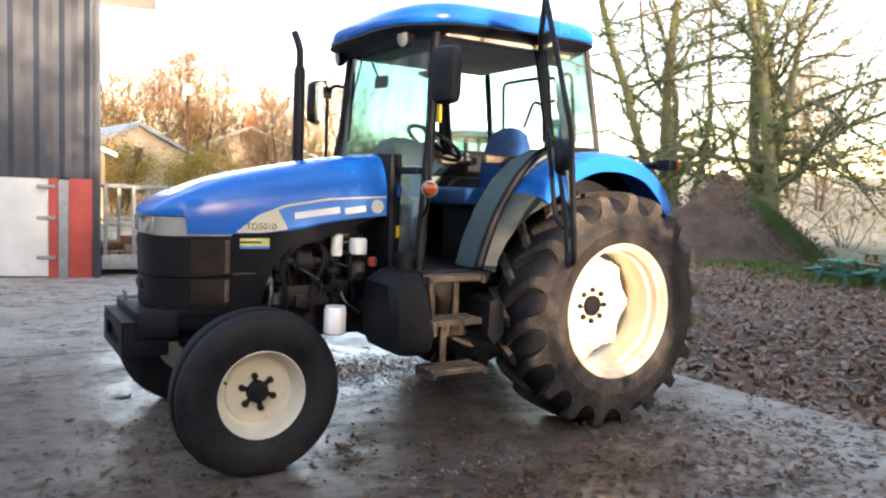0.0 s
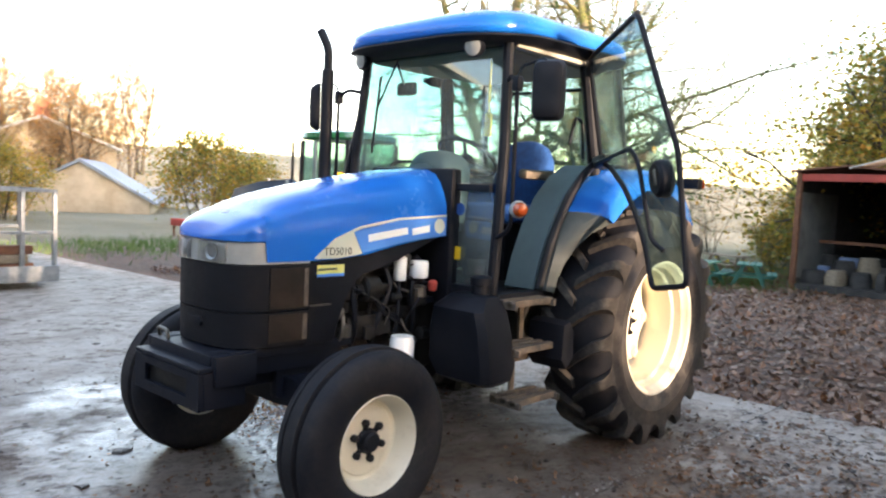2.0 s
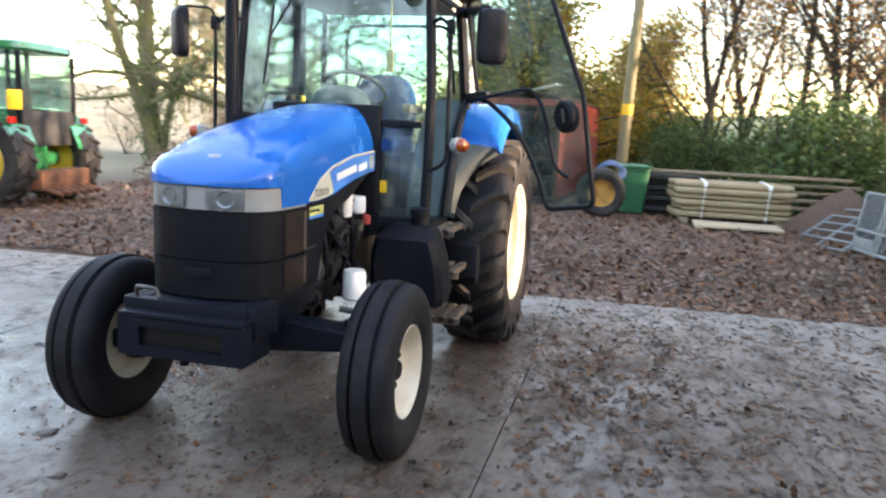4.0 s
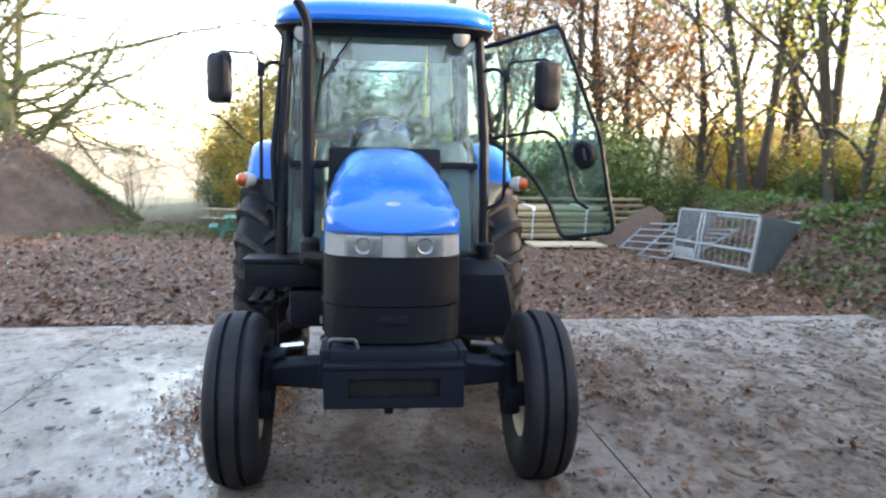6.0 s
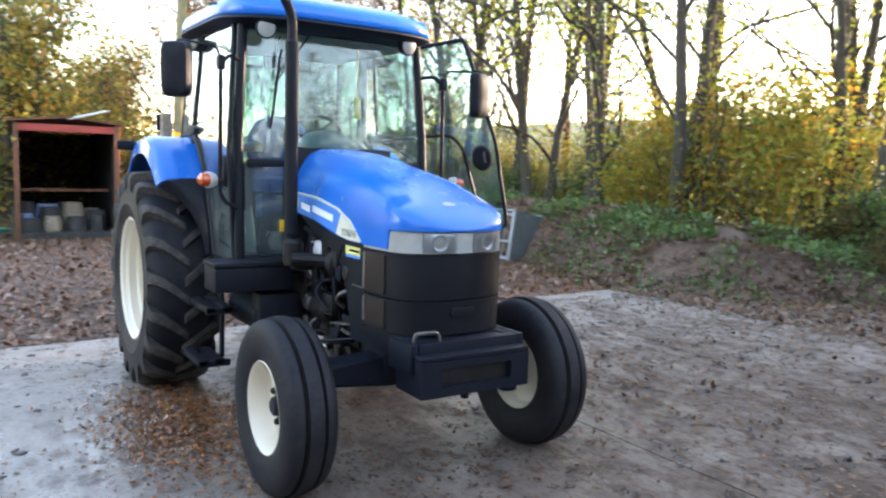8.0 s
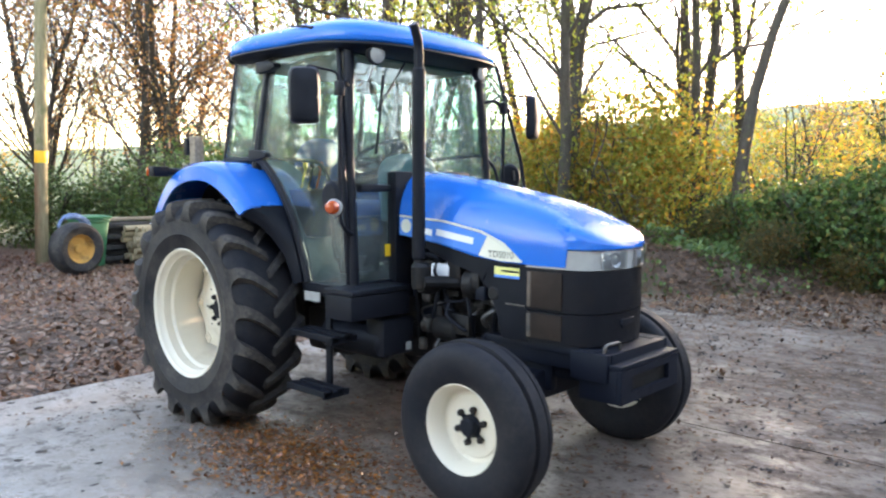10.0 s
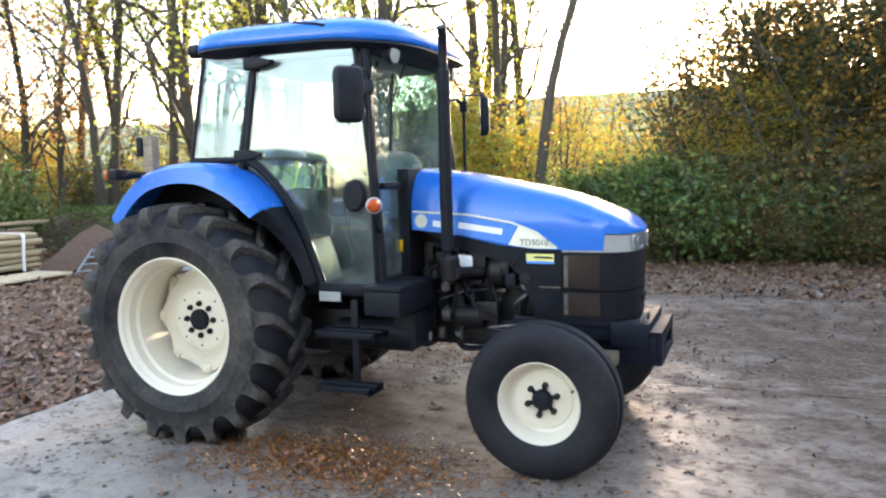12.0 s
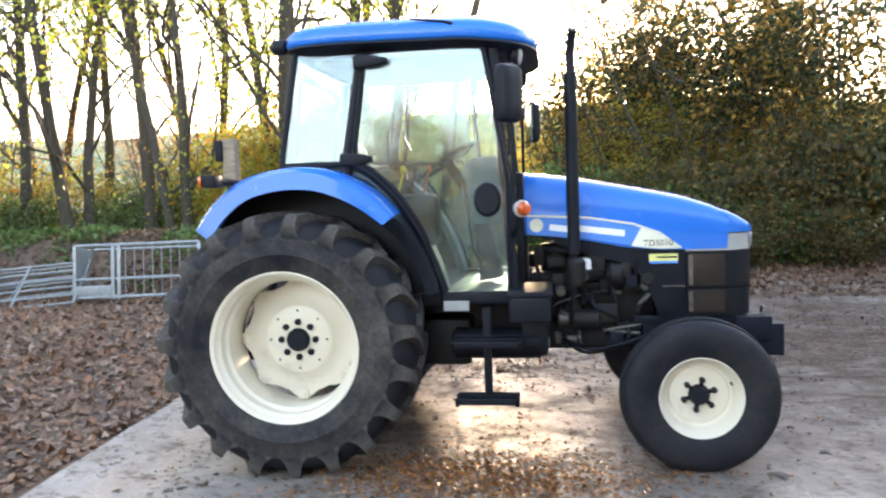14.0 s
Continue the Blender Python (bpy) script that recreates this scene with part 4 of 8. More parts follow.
def wrap(z_list, shrink, deep=0.03):
    """A wall round the nose, with thickness."""
    g = B()
    rings = []
    for z, k in zip(z_list, shrink):
        rings.append([(2.19 + (x - 2.19) * k, y * (0.5 + 0.5 * k), z) for x, y in nose])
    back = [[(2.19 + (x - 2.19) * (k - 0.07), y * (0.5 + 0.5 * k) - math.copysign(deep, y) * (abs(y) > 0.05), z) for x, y in nose] for z, k in zip(z_list[::-1], shrink[::-1])]
    n = len(nose)
    rows = [[g.verts.new(p) for p in r] for r in rings + back]
    rows.append(rows[0])
    for a, b in zip(rows, rows[1:]):
        for i in range(n - 1):
            g.faces.new((a[i], a[i + 1], b[i + 1], b[i]))
    return g


part("grille", wrap([0.745, 0.9], [0.985, 0.997]), M["grille"], tractor, "dusty black lower grille", sharp=45)
part("grille", wrap([0.906, 1.112], [0.997, 1.0]), M["grille"], tractor, "dusty black upper grille", sharp=45)
# side screens are brown, the grille round the nose near-black
for sd in (L, R):
    for z0, z1, y0 in ((0.765, 0.89, 0.3135), (0.918, 1.1, 0.3145)):
        g = B()
        plate(g, [(2.2, z0), (2.395, z0), (2.395, z1), (2.2, z1)], "y", min(sd * (y0 - 0.006), sd * (y0 + 0.002)), max(sd * (y0 - 0.006), sd * (y0 + 0.002)), 0.002, m=Matrix.Translation((2.2, 0, 0)) @ Matrix.Rotation(radians(-1.6 * sd), 4, "Z") @ Matrix.Translation((-2.2, 0, 0)))
        gs = part("grille_screen", g, M["screen"], tractor, "brown fine-mesh grille screen")
        g = B()
        box(g, 2.203, 2.226, min(sd * y0, sd * (y0 + 0.005)), max(sd * y0, sd * (y0 + 0.005)), z0 + 0.004, z1 - 0.004, 0.001)
        part("screen_edge", g, M["tread"], gs, "lighter brown edge of the screen")
g = B()
plate(g, [(-0.07, 0.845), (-0.06, 0.868), (0.06, 0.868), (0.07, 0.845), (0.055, 0.825), (-0.055, 0.825)], "x", 2.558, 2.6, 0.004)
part("grille_handle", g, M["black"], tractor, "black grille handle")
# headlamp band: cream shell along the nose, with two lamps let in
part("lamp_band", wrap([1.117, 1.213], [0.99, 0.99]), M["lampshell"], tractor, "pale plastic headlamp surround", sharp=45)
for sd in (L, R):
    c = Vector((2.575, sd * 0.126, 1.166))
    tilt = pose(*c, 0, 0, sd * 14)
    g = B()
    box(g, -0.01, 0.014, -0.078, 0.078, -0.044, 0.044, 0.012, m=tilt)
    hl = part("headlamp", g, M["reflector"], tractor, "clear rectangular headlamp")
    g = B()
    turned(g, [(0.038, 0.012), (0.036, 0.02), (0.02, 0.01), (0.002, 0.008)], "x", n=24)
    part("bulb_bowl", g, M["reflector"], hl, m=tilt)
    g = B()
    box(g, 0.016, 0.021, -0.082, 0.082, -0.046, 0.046, 0.002, m=tilt)
    part("lens", g, M["clear"], hl, "clear lens", shadow=False)

# exhaust
g = B()
tube(g, bent([(1.555, -0.43, 1.0), (1.555, -0.43, 2.25), (1.562, -0.445, 2.3), (1.572, -0.487, 2.37)], 0.06, 6), 0.026, 14)
ex = part("exhaust", g, M["black"], tractor, "tall black upright exhaust stack")
g = B()
turned(g, [(0.029, 1.12), (0.036, 1.13), (0.036, 2.14), (0.029, 2.15)], "z", at=(1.555, -0.43, 0), n=18)
part("heat_shield", g, M["black"], ex)
g = B()
turned(g, [(0.05, 0.96), (0.055, 0.98), (0.055, 1.08), (0.04, 1.1)], "z", at=(1.565, -0.42, 0), n=16)
tube(g, bent([(1.565, -0.42, 0.97), (1.57, -0.36, 0.95), (1.6, -0.24, 1.0)], 0.05), 0.034, 10)
part("elbow", g, M["engine"], ex)

# cab frame
def cw(z):
    return 0.625 - 0.045 * max(0.0, (z - 1.6) / 0.7)


def ax(z):
    return 1.225 - 0.09 * (z - 0.95) / 1.35


def bx(z):
    return 0.305 + 0.1 * (z - 1.69) / 0.62


def rx(z):
    return -0.085 + 0.1 * (z - 1.69) / 0.62


def on_side(sd, x, z, off=0.0):
    return (x, sd * (cw(z) + off), z)


for sd in (L, R):
    g = B()
    tube(g, [on_side(sd, ax(z), z, -0.02) for z in (0.92, 1.3, 1.69, 2.0, 2.3)], 0.03, 10)
    part("front_pillar", g, M["black"], tractor, "black cab pillar")
    g = B()
    tube(g, [on_side(sd, bx(z), z, -0.02) for z in (1.6, 1.9, 2.3)], 0.036, 10)
    part("middle_pillar", g, M["black"], tractor, "black cab pillar")
    g = B()
    tube(g, [on_side(sd, rx(z), z, -0.03) for z in (1.64, 1.9, 2.32)], 0.022, 8)
    part("rear_pillar", g, M["black"], tractor, "black cab pillar")
    g = B()
    tube(g, [on_side(sd, rx(1.68), 1.68, -0.03), on_side(sd, bx(1.68), 1.68, -0.02)], 0.022, 8)
    part("window_rail", g, M["black"], tractor)
    g = B()
    box(g, 0.82, 1.26, min(sd * 0.56, sd * 0.64), max(sd * 0.56, sd * 0.64), 0.88, 0.95, 0.012)
    part("sill", g, M["black"], tractor, "black cab sill")
    g = B()
    pane(g, [on_side(sd, rx(1.7) + 0.02, 1.7, -0.02), on_side(sd, bx(1.7) - 0.03, 1.7, -0.01), on_side(sd, bx(2.3) - 0.03, 2.3, -0.01), on_side(sd, rx(2.3) + 0.02, 2.3, -0.02)])
    part("quarter_window", g, M["glass"], tractor, "tinted rear side window", shadow=False)
g = B()
box(g, 1.195, 1.235, -0.56, 0.56, 1.485, 1.525, 0.008)
part("screen_rail", g, M["black"], tractor, "black rail below the windscreen")
g = B()
box(g, 1.19, 1.24, -0.58, 0.58, 0.9, 0.975, 0.01)
part("lower_rail", g, M["black"], tractor)
g = B()
box(g, 1.195, 1.275, -0.33, 0.33, 0.86, 1.605, 0.02)
part("firewall", g, M["black"], tractor, "black firewall behind the bonnet")
g = B()
pane(g, [(ax(1.53) + 0.01, 0.575, 1.53), (ax(1.53) + 0.01, -0.575, 1.53), (ax(2.28) + 0.01, -0.535, 2.28), (ax(2.28) + 0.01, 0.535, 2.28)])
part("windscreen", g, M["glass"], tractor, "large tinted windscreen", shadow=False)
for sd in (L, R):
    g = B()
    pane(g, [(1.212, sd * 0.57, 0.98), (1.212, sd * 0.335, 0.98), (1.205, sd * 0.335, 1.485), (1.205, sd * 0.57, 1.485)])
    part("lower_window", g, M["glass"], tractor, "tinted window beside the bonnet", shadow=False)
g = B()
pane(g, [(-0.075, 0.56, 1.66), (-0.075, -0.56, 1.66), (0.02, -0.52, 2.3), (0.02, 0.52, 2.3)])
part("rear_window", g, M["glass"], tractor, "tinted rear window", shadow=False)
g = B()
tube(g, bent([(-0.06, 0.4, 1.75), (-0.02, 0.38, 2.2), (-0.02, -0.38, 2.2), (-0.06, -0.4, 1.75)], 0.06), 0.012, 6)
part("window_guard", g, M["black"], tractor, "black rear window frame bar")

# roof
def roof_ring(x0, x1, hw, z, p=0.3):
    """A ring of the roof, bowed in front and drooping a little towards the windscreen."""
    ring = [(x - 0.1 * (abs(y) / 0.66) ** 2.4 * max(0.0, (x - 0.55) / 0.83), y, q) for x, y, q in oval(x0, x1, hw, z, p, 56)]
    return [(x, y, q - 0.042 * max(0.0, (x - 0.95) / 0.44) ** 1.6 - 0.022 * (abs(y) / 0.66) ** 3 * max(0.0, min(1.0, (x - 0.6) / 0.6))) for x, y, q in ring]


g = B()
loft(g, [roof_ring(-0.04, 1.345, 0.62, 2.343), roof_ring(-0.068, 1.375, 0.65, 2.346), roof_ring(-0.076, 1.388, 0.66, 2.36), roof_ring(-0.068, 1.38, 0.655, 2.412), roof_ring(-0.05, 1.36, 0.64, 2.434), roof_ring(-0.01, 1.31, 0.605, 2.456), roof_ring(0.06, 1.22, 0.545, 2.478, 0.36), roof_ring(0.25, 1.0, 0.35, 2.494, 0.55), roof_ring(0.45, 0.8, 0.12, 2.498, 0.7)])
roof = part("roof", g, M["blue"], tractor, "blue domed cab roof, scuffed along the top", sharp=60)
g = B()
loft(g, [roof_ring(0.0, 1.25, 0.565, 2.285), roof_ring(-0.035, 1.345, 0.625, 2.305), roof_ring(-0.066, 1.392, 0.668, 2.334), roof_ring(-0.066, 1.39, 0.664, 2.345)])
part("roof_skirt", g, M["black"], roof, "black underside of the roof")
g = B()
box(g, 0.1, 1.1, -0.5, 0.5, 2.255, 2.284, 0.01)
part("headliner", g, M["liner"], roof, "cream headliner")
for y in (0.58, -0.58):
    g = B()
    box(g, 0.42, 1.08, min(y, y * 0.9), max(y, y * 0.9), 2.262, 2.3, 0.008)
    part("door_header", g, M["liner"], roof, "cream strip over the door")
for sd in (L, R):
    g = B()
    turned(g, [(0.03, -0.05), (0.056, -0.02), (0.058, 0.012), (0.05, 0.018)], "x", n=24)
    lamp = part("work_lamp", g, M["black"], tractor, "round white work lamp under the roof", m=pose(1.265, sd * 0.452 - 0.02, 2.248, 0, 8, sd * 8))
    g = B()
    turned(g, [(0.052, 0.016), (0.04, 0.024), (0.002, 0.028)], "x", n=24)
    part("lens", g, M["lampshell"], lamp, "milky lens")
    g = B()
    tube(g, [(0.0, 0, 0.04), (-0.02, 0, 0.07)], 0.01, 6)
    part("bracket", g, M["black"], lamp)
g = B()
turned(g, [(0.02, -0.06), (0.045, -0.03), (0.045, 0.03), (0.02, 0.05)], "x", n=16)
part("rear_work_lamp", g, M["black"], tractor, "black rear work lamp", at=(-0.09, -0.5, 2.37))
g = B()
tube(g, [(0.93, -0.648, 2.408), (0.88, -0.646, 2.425), (0.7, -0.632, 2.45)], [0.012, 0.008, 0.005], 6)
part("aerial", g, M["black"], roof)

# doors: built shut, the left one swung out round its sloping hinge line
DOOR = [(0.425, 2.3), (1.085, 2.308), (1.203, 1.56), (1.2, 0.915), (0.825, 0.92), (0.785, 1.13), (0.71, 1.33), (0.59, 1.51), (0.45, 1.645), (0.345, 1.69)]


def door(sd, m):
    pts = [Vector(on_side(sd, x, z, 0.034 if z == 1.56 else 0.012 if z > 1.0 else 0.0)) for x, z in DOOR]
    g = B()
    pane(g, pts, 0.006)
    g.transform(m)
    d = part("cab_door", g, M["glass"], tractor, "tinted glass cab door swung open" if sd > 0 else "shut tinted glass cab door", shadow=False)
    g = B()
    ring = bent(pts + [pts[0], pts[1]], 0.05, 3)
    tube(g, ring, 0.015, 8)
    g.transform(m)
    part("door_frame", g, M["black"], d, "black door edge")
    g = B()
    bar = [on_side(sd, 0.36, 1.69, -0.03), on_side(sd, 0.88, 1.66, -0.05), on_side(sd, 0.96, 1.56, -0.06), on_side(sd, 1.0, 1.16, -0.06), on_side(sd, 1.06, 1.1, -0.03)]
    tube(g, bent(bar, 0.08), 0.012, 8)
    g.transform(m)
    part("grab_bar", g, M["black"], d, "black bent grab bar")
    g = B()
    turned(g, [(0.002, -0.05), (0.07, -0.05), (0.086, -0.035), (0.09, 0.0), (0.088, 0.02), (0.07, 0.032), (0.002, 0.034)], "y", n=28)
    bmesh.ops.scale(g, vec=(0.86, 1.0, 1.08), verts=g.verts)
    bmesh.ops.translate(g, vec=(1.09, sd * 0.625, 1.455), verts=g.verts)
    g.transform(m)
    latch = part("door_latch", g, M["black"], d, "black door latch")
    g = B()
    box(g, 1.1, 1.115, sd * 0.575 - 0.012, sd * 0.575 + 0.012, 1.42, 1.5, 0.004)
    g.transform(m)
    part("latch_lever", g, M["steel"], latch, "pale latch lever")
    for z, x in ((2.24, 0.43), (1.705, 0.33)):
        g = B()
        plate(g, [(x - 0.06, z - 0.035), (x - 0.06, z + 0.035), (x + 0.06, z + 0.03), (x + 0.13, z + 0.012), (x + 0.13, z - 0.012), (x + 0.06, z - 0.03)], "y", min(sd * 0.6, sd * 0.655), max(sd * 0.6, sd * 0.655), 0.01)
        g.transform(m)
        part("door_hinge", g, M["black"], d, "black door hinge")
    return d


door(R, Matrix.Identity(4))
h0, h1 = Vector((0.41, 0.625, 2.3)), Vector((0.29, 0.7, 1.69))
swing = Matrix.Translation(h1) @ Matrix.Rotation(radians(DOOR_SWING), 4, (h0 - h1).normalized()) @ Matrix.Translation(-h1)
door(L, swing)

# mudguards
guard = [(-0.5, 1.355), (-0.4, 1.485), (-0.24, 1.605), (-0.03, 1.662), (0.19, 1.66), (0.36, 1.6), (0.5, 1.505), (0.61, 1.39)]
fine = []
for i in range(len(guard) - 1):
    p0, p1, p2, p3 = (Vector(guard[min(max(i + d, 0), len(guard) - 1)]) for d in (-1, 0, 1, 2))
    for k in range(4):
        u = k / 4
        fine.append(tuple(0.5 * (2 * p1 + (p2 - p0) * u + (2 * p0 - 5 * p1 + 4 * p2 - p3) * u * u + (3 * p1 - p0 - 3 * p2 + p3) * u ** 3)))
guard = fine + [guard[-1]]
for sd in (L, R):
    g = B()
    rings = []
    for i, (x, z) in enumerate(guard):
        a, b = guard[max(i - 1, 0)], guard[min(i + 1, len(guard) - 1)]
        t = Vector((b[0] - a[0], b[1] - a[1])).normalized()
        nx, nz = -t.y, t.x
        k = 1.0 - 0.45 * max(0.0, (i - 14) / (len(guard) - 15)) ** 2
        ring = []
        for y, d in ((0.58, 0.0), (0.8, 0.002), (0.865, -0.006), (0.9, -0.03), (0.915, -0.12 * k), (0.9, -0.12 * k), (0.885, -0.045), (0.85, -0.026), (0.58, -0.022)):
            ring.append((x + nx * d, sd * y, z + nz * d))
        rings.append(ring)
    loft(g, rings)
    mg = part("mudguard", g, M["blue"], tractor, "glossy blue rear mudguard", sharp=45)
    g = B()
    seal = [on_side(sd, x, z, 0.0) for x, z in ((0.33, 1.685), (0.44, 1.625), (0.575, 1.495), (0.695, 1.315), (0.78, 1.12), (0.835, 0.95))]
    tube(g, bent(seal, 0.1), 0.026, 8)
    part("door_seal", g, M["black"], mg, "black rubber door seal")
    g = B()
    plate(g, [(x, z) for x, z in guard] + [(0.8, 0.95), (0.3, 0.9), (-0.2, 1.05)], "y", min(sd * 0.56, sd * 0.585), max(sd * 0.56, sd * 0.585))
    part("wheel_arch_wall", g, M["black"], mg, "dark wheel arch wall")
    g = B()
    path = [(0.605, 1.397, 0.0), (0.632, 1.36, 0.06), (0.66, 1.32, 0.115), (0.71, 1.23, 0.18), (0.755, 1.13, 0.225), (0.79, 1.03, 0.245), (0.81, 0.95, 0.25)]
    rings = []
    for i, (x, z, cut) in enumerate(path):
        a, b = path[max(i - 1, 0)], path[min(i + 1, len(path) - 1)]
        t = Vector((b[0] - a[0], b[1] - a[1])).normalized()
        rings.append([(x - t.y * d, sd * (y if y < 0.7 else max(0.66, y - cut)), z + t.x * d) for y, d in ((0.6, 0.0), (0.72, 0.004), (0.8, 0.002), (0.865, -0.006), (0.9, -0.03), (0.915, -0.075), (0.9, -0.075), (0.885, -0.045), (0.72, -0.026), (0.6, -0.022))])
    loft(g, rings)
    # left mudguard front takes the paler grey, right one the black
    part("guard_front", g, M["blotchgrey"] if sd > 0 else M["black"], mg, "dark plastic mudguard front" if sd < 0 else "grey plastic mudguard front")
    g = B()
    path = [(0.26, 1.66), (0.42, 1.58), (0.56, 1.45), (0.67, 1.28), (0.75, 1.1), (0.8, 0.93)]
    rings = [[(x, sd * 0.36, z), (x + 0.035, sd * 0.38, z + 0.02), (x + 0.035, sd * 0.58, z + 0.02), (x, sd * 0.6, z)] for x, z in path]
    loft(g, rings)
    part("inner_guard", g, M["grey"], mg, "grey inner wheel arch trim")
    g = B()
    tube(g, [(-0.3, sd * 0.66, 1.59), (-0.34, sd * 0.8, 1.605), (-0.35, sd * 0.88, 1.607)], [0.02, 0.022, 0.03], 8)
    box(g, -0.395, -0.325, min(sd * 0.87, sd * 0.985), max(sd * 0.87, sd * 0.985), 1.572, 1.64, 0.012)
    rl = part("rear_lamp_arm", g, M["black"], tractor, "black rear lamp arm")
    g = B()
    box(g, -0.412, -0.394, min(sd * 0.89, sd * 0.99), max(sd * 0.89, sd * 0.99), 1.578, 1.634, 0.006)
    part("indicator", g, M["orange"], rl, "orange indicator lens")
g = B()
box(g, -0.41, -0.33, -0.68, -0.61, 1.6, 1.85, 0.012)
wl = part("rear_lamp_box", g, M["wood"], tractor, "dull beige upright lamp box on the mudguard")
g = B()
box(g, -0.44, -0.4, -0.7, -0.62, 1.72, 1.84, 0.008)
part("lamp_back", g, M["black"], wl)

# mirrors and front indicators on their posts
for sd in (L, R):
    g = B()
    tube(g, bent([(1.15, sd * 0.575, 2.07), (1.22, sd * 0.66, 2.09), (1.24, sd * 0.715, 2.03), (1.24, sd * 0.72, 1.3), (1.22, sd * 0.6, 1.24)], 0.07, 5), 0.0115, 8)
    po = part("mirror_post", g, M["black"], tractor, "bent black mirror tube")
    g = B()
    tube(g, bent([(1.24, sd * 0.715, 2.06), (1.245, sd * 0.74, 2.125), (1.26 if sd < 0 else 1.33, sd * 0.95, 2.135), (1.26 if sd < 0 else 1.33, sd * 0.965, 2.05)], 0.03), 0.007, 6)
    box(g, 1.215, 1.265, sd * 0.715 - 0.02, sd * 0.715 + 0.02, 2.0, 2.08, 0.01)
    part("mirror_arm", g, M["black"], po)
    mm = pose(1.26 if sd < 0 else 1.33, sd * 0.965, 1.985, 0, 0, sd * (38 if sd < 0 else 22))
    g = B()
    loft(g, [[(x, yy, zz) for yy, zz, _ in oval(-w, w, h, 0, 0.36, 32)] for x, w, h in ((-0.046, 0.076, 0.14), (-0.05, 0.08, 0.144), (-0.036, 0.082, 0.147), (-0.014, 0.08, 0.144), (0.008, 0.07, 0.132), (0.016, 0.052, 0.112), (0.018, 0.02, 0.06))])
    mi = part("mirror", g, M["black"], po, "black rectangular wing mirror", m=mm)
    g = B()
    box(g, -0.054, -0.05, -0.066, 0.066, -0.128, 0.128, 0.001)
    g.transform(mm)
    part("mirror_glass", g, M["mirror"], po, "mirror glass")
    g = B()
    turned(g, [(0.02, -0.055), (0.036, -0.04), (0.045, -0.01), (0.045, 0.004), (0.034, 0.012), (0.002, 0.01)], "y", n=20)
    im = Matrix.Translation((1.285, sd * 0.8, 1.405)) @ Matrix.Rotation(0 if sd > 0 else math.pi, 4, "Z") @ pose(0, 0, 0, 0, 0, -28 if sd > 0 else 28)
    g.transform(im)
    part("indicator_body", g, M["lampshell"], po, "pale indicator housing")
    g = B()
    turned(g, [(0.037, 0.004), (0.036, 0.036), (0.026, 0.052), (0.002, 0.058)], "y", n=20)
    g.transform(im)
    part("indicator", g, M["orange"], po, "orange indicator lens")
    g = B()
    tube(g, [(1.24, sd * 0.72, 1.4), (1.28, sd * 0.78, 1.4)], 0.016, 8)
    part("indicator_bracket", g, M["black"], po)

# cab inside
g = B()
box(g, 0.3, 1.22, -0.56, 0.56, 0.86, 0.93, 0.01)
part("cab_floor", g, M["black"], tractor, "dark cab floor")
g = B()
box(g, 0.02, 0.36, -0.58, 0.58, 0.95, 1.32, 0.04)
part("rear_bulkhead", g, M["black"], tractor, "dark bulkhead under the seat")
g = B()
rings = []
for z, x0, x1, w in ((1.3, 0.9, 1.2, 0.16), (1.52, 0.88, 1.2, 0.175), (1.62, 0.88, 1.19, 0.17), (1.67, 0.9, 1.17, 0.145), (1.7, 0.94, 1.14, 0.11), (1.715, 1.0, 1.1, 0.05)):
    rings.append(oval(x0, x1, w, z, 0.7, 28))
loft(g, rings)
part("dashboard", g, M["dash"], tractor, "rounded grey dashboard cowl", sharp=60)
g = B()
turned(g, [(0.19 + 0.014 * math.cos(a), 0.014 * math.sin(a)) for a in (2 * math.pi * k / 8 for k in range(8))], "z", n=40, close=True)
for k in range(3):
    a = 2 * math.pi * k / 3 + 0.5
    tube(g, [(0.02 * math.cos(a), 0.02 * math.sin(a), -0.02), (0.185 * math.cos(a), 0.185 * math.sin(a), 0)], 0.012, 6)
turned(g, [(0.04, -0.03), (0.04, 0.0), (0.002, 0.01)], "z", n=16)
sw = pose(0.79, 0, 1.7, 0, -32, 0)
g.transform(sw)
part("steering_wheel", g, M["black"], tractor, "black three-spoke steering wheel")
g = B()
tube(g, [(0.8, 0, 1.68), (0.98, 0, 1.4), (1.05, 0, 0.95)], [0.03, 0.05, 0.08], 12)
part("steering_column", g, M["black"], tractor)
g = B()
box(g, 0.26, 0.68, -0.24, 0.24, 1.3, 1.42, 0.04, seg=3)
seat = part("seat", g, M["seat"], tractor, "dark blue cloth seat cushion")
g = B()
rings = []
for z, hw, dp in ((0.0, 0.19, 0.07), (0.08, 0.225, 0.075), (0.22, 0.235, 0.07), (0.34, 0.215, 0.062), (0.42, 0.165, 0.055), (0.455, 0.1, 0.04), (0.465, 0.05, 0.02)):
    rings.append([tuple(pose(0.25, 0, 1.38, 0, -9, 0) @ Vector(p)) for p in oval(-dp, dp, hw, z, 0.55, 28)])
loft(g, rings)
part("backrest", g, M["seat"], seat, "dark blue cloth backrest")
g = B()
box(g, 0.3, 0.6, -0.18, 0.18, 0.93, 1.3, 0.03)
part("seat_base", g, M["black"], seat, "black seat suspension")
for sd in (L, R):
    g = B()
    box(g, 0.28, 0.58, sd * 0.27 - 0.035, sd * 0.27 + 0.035, 1.58, 1.64, 0.02)
    part("armrest", g, M["tread"], seat, "worn brown armrest")
g = B()
box(g, 0.1, 0.8, -0.58, -0.38, 1.2, 1.5, 0.05)
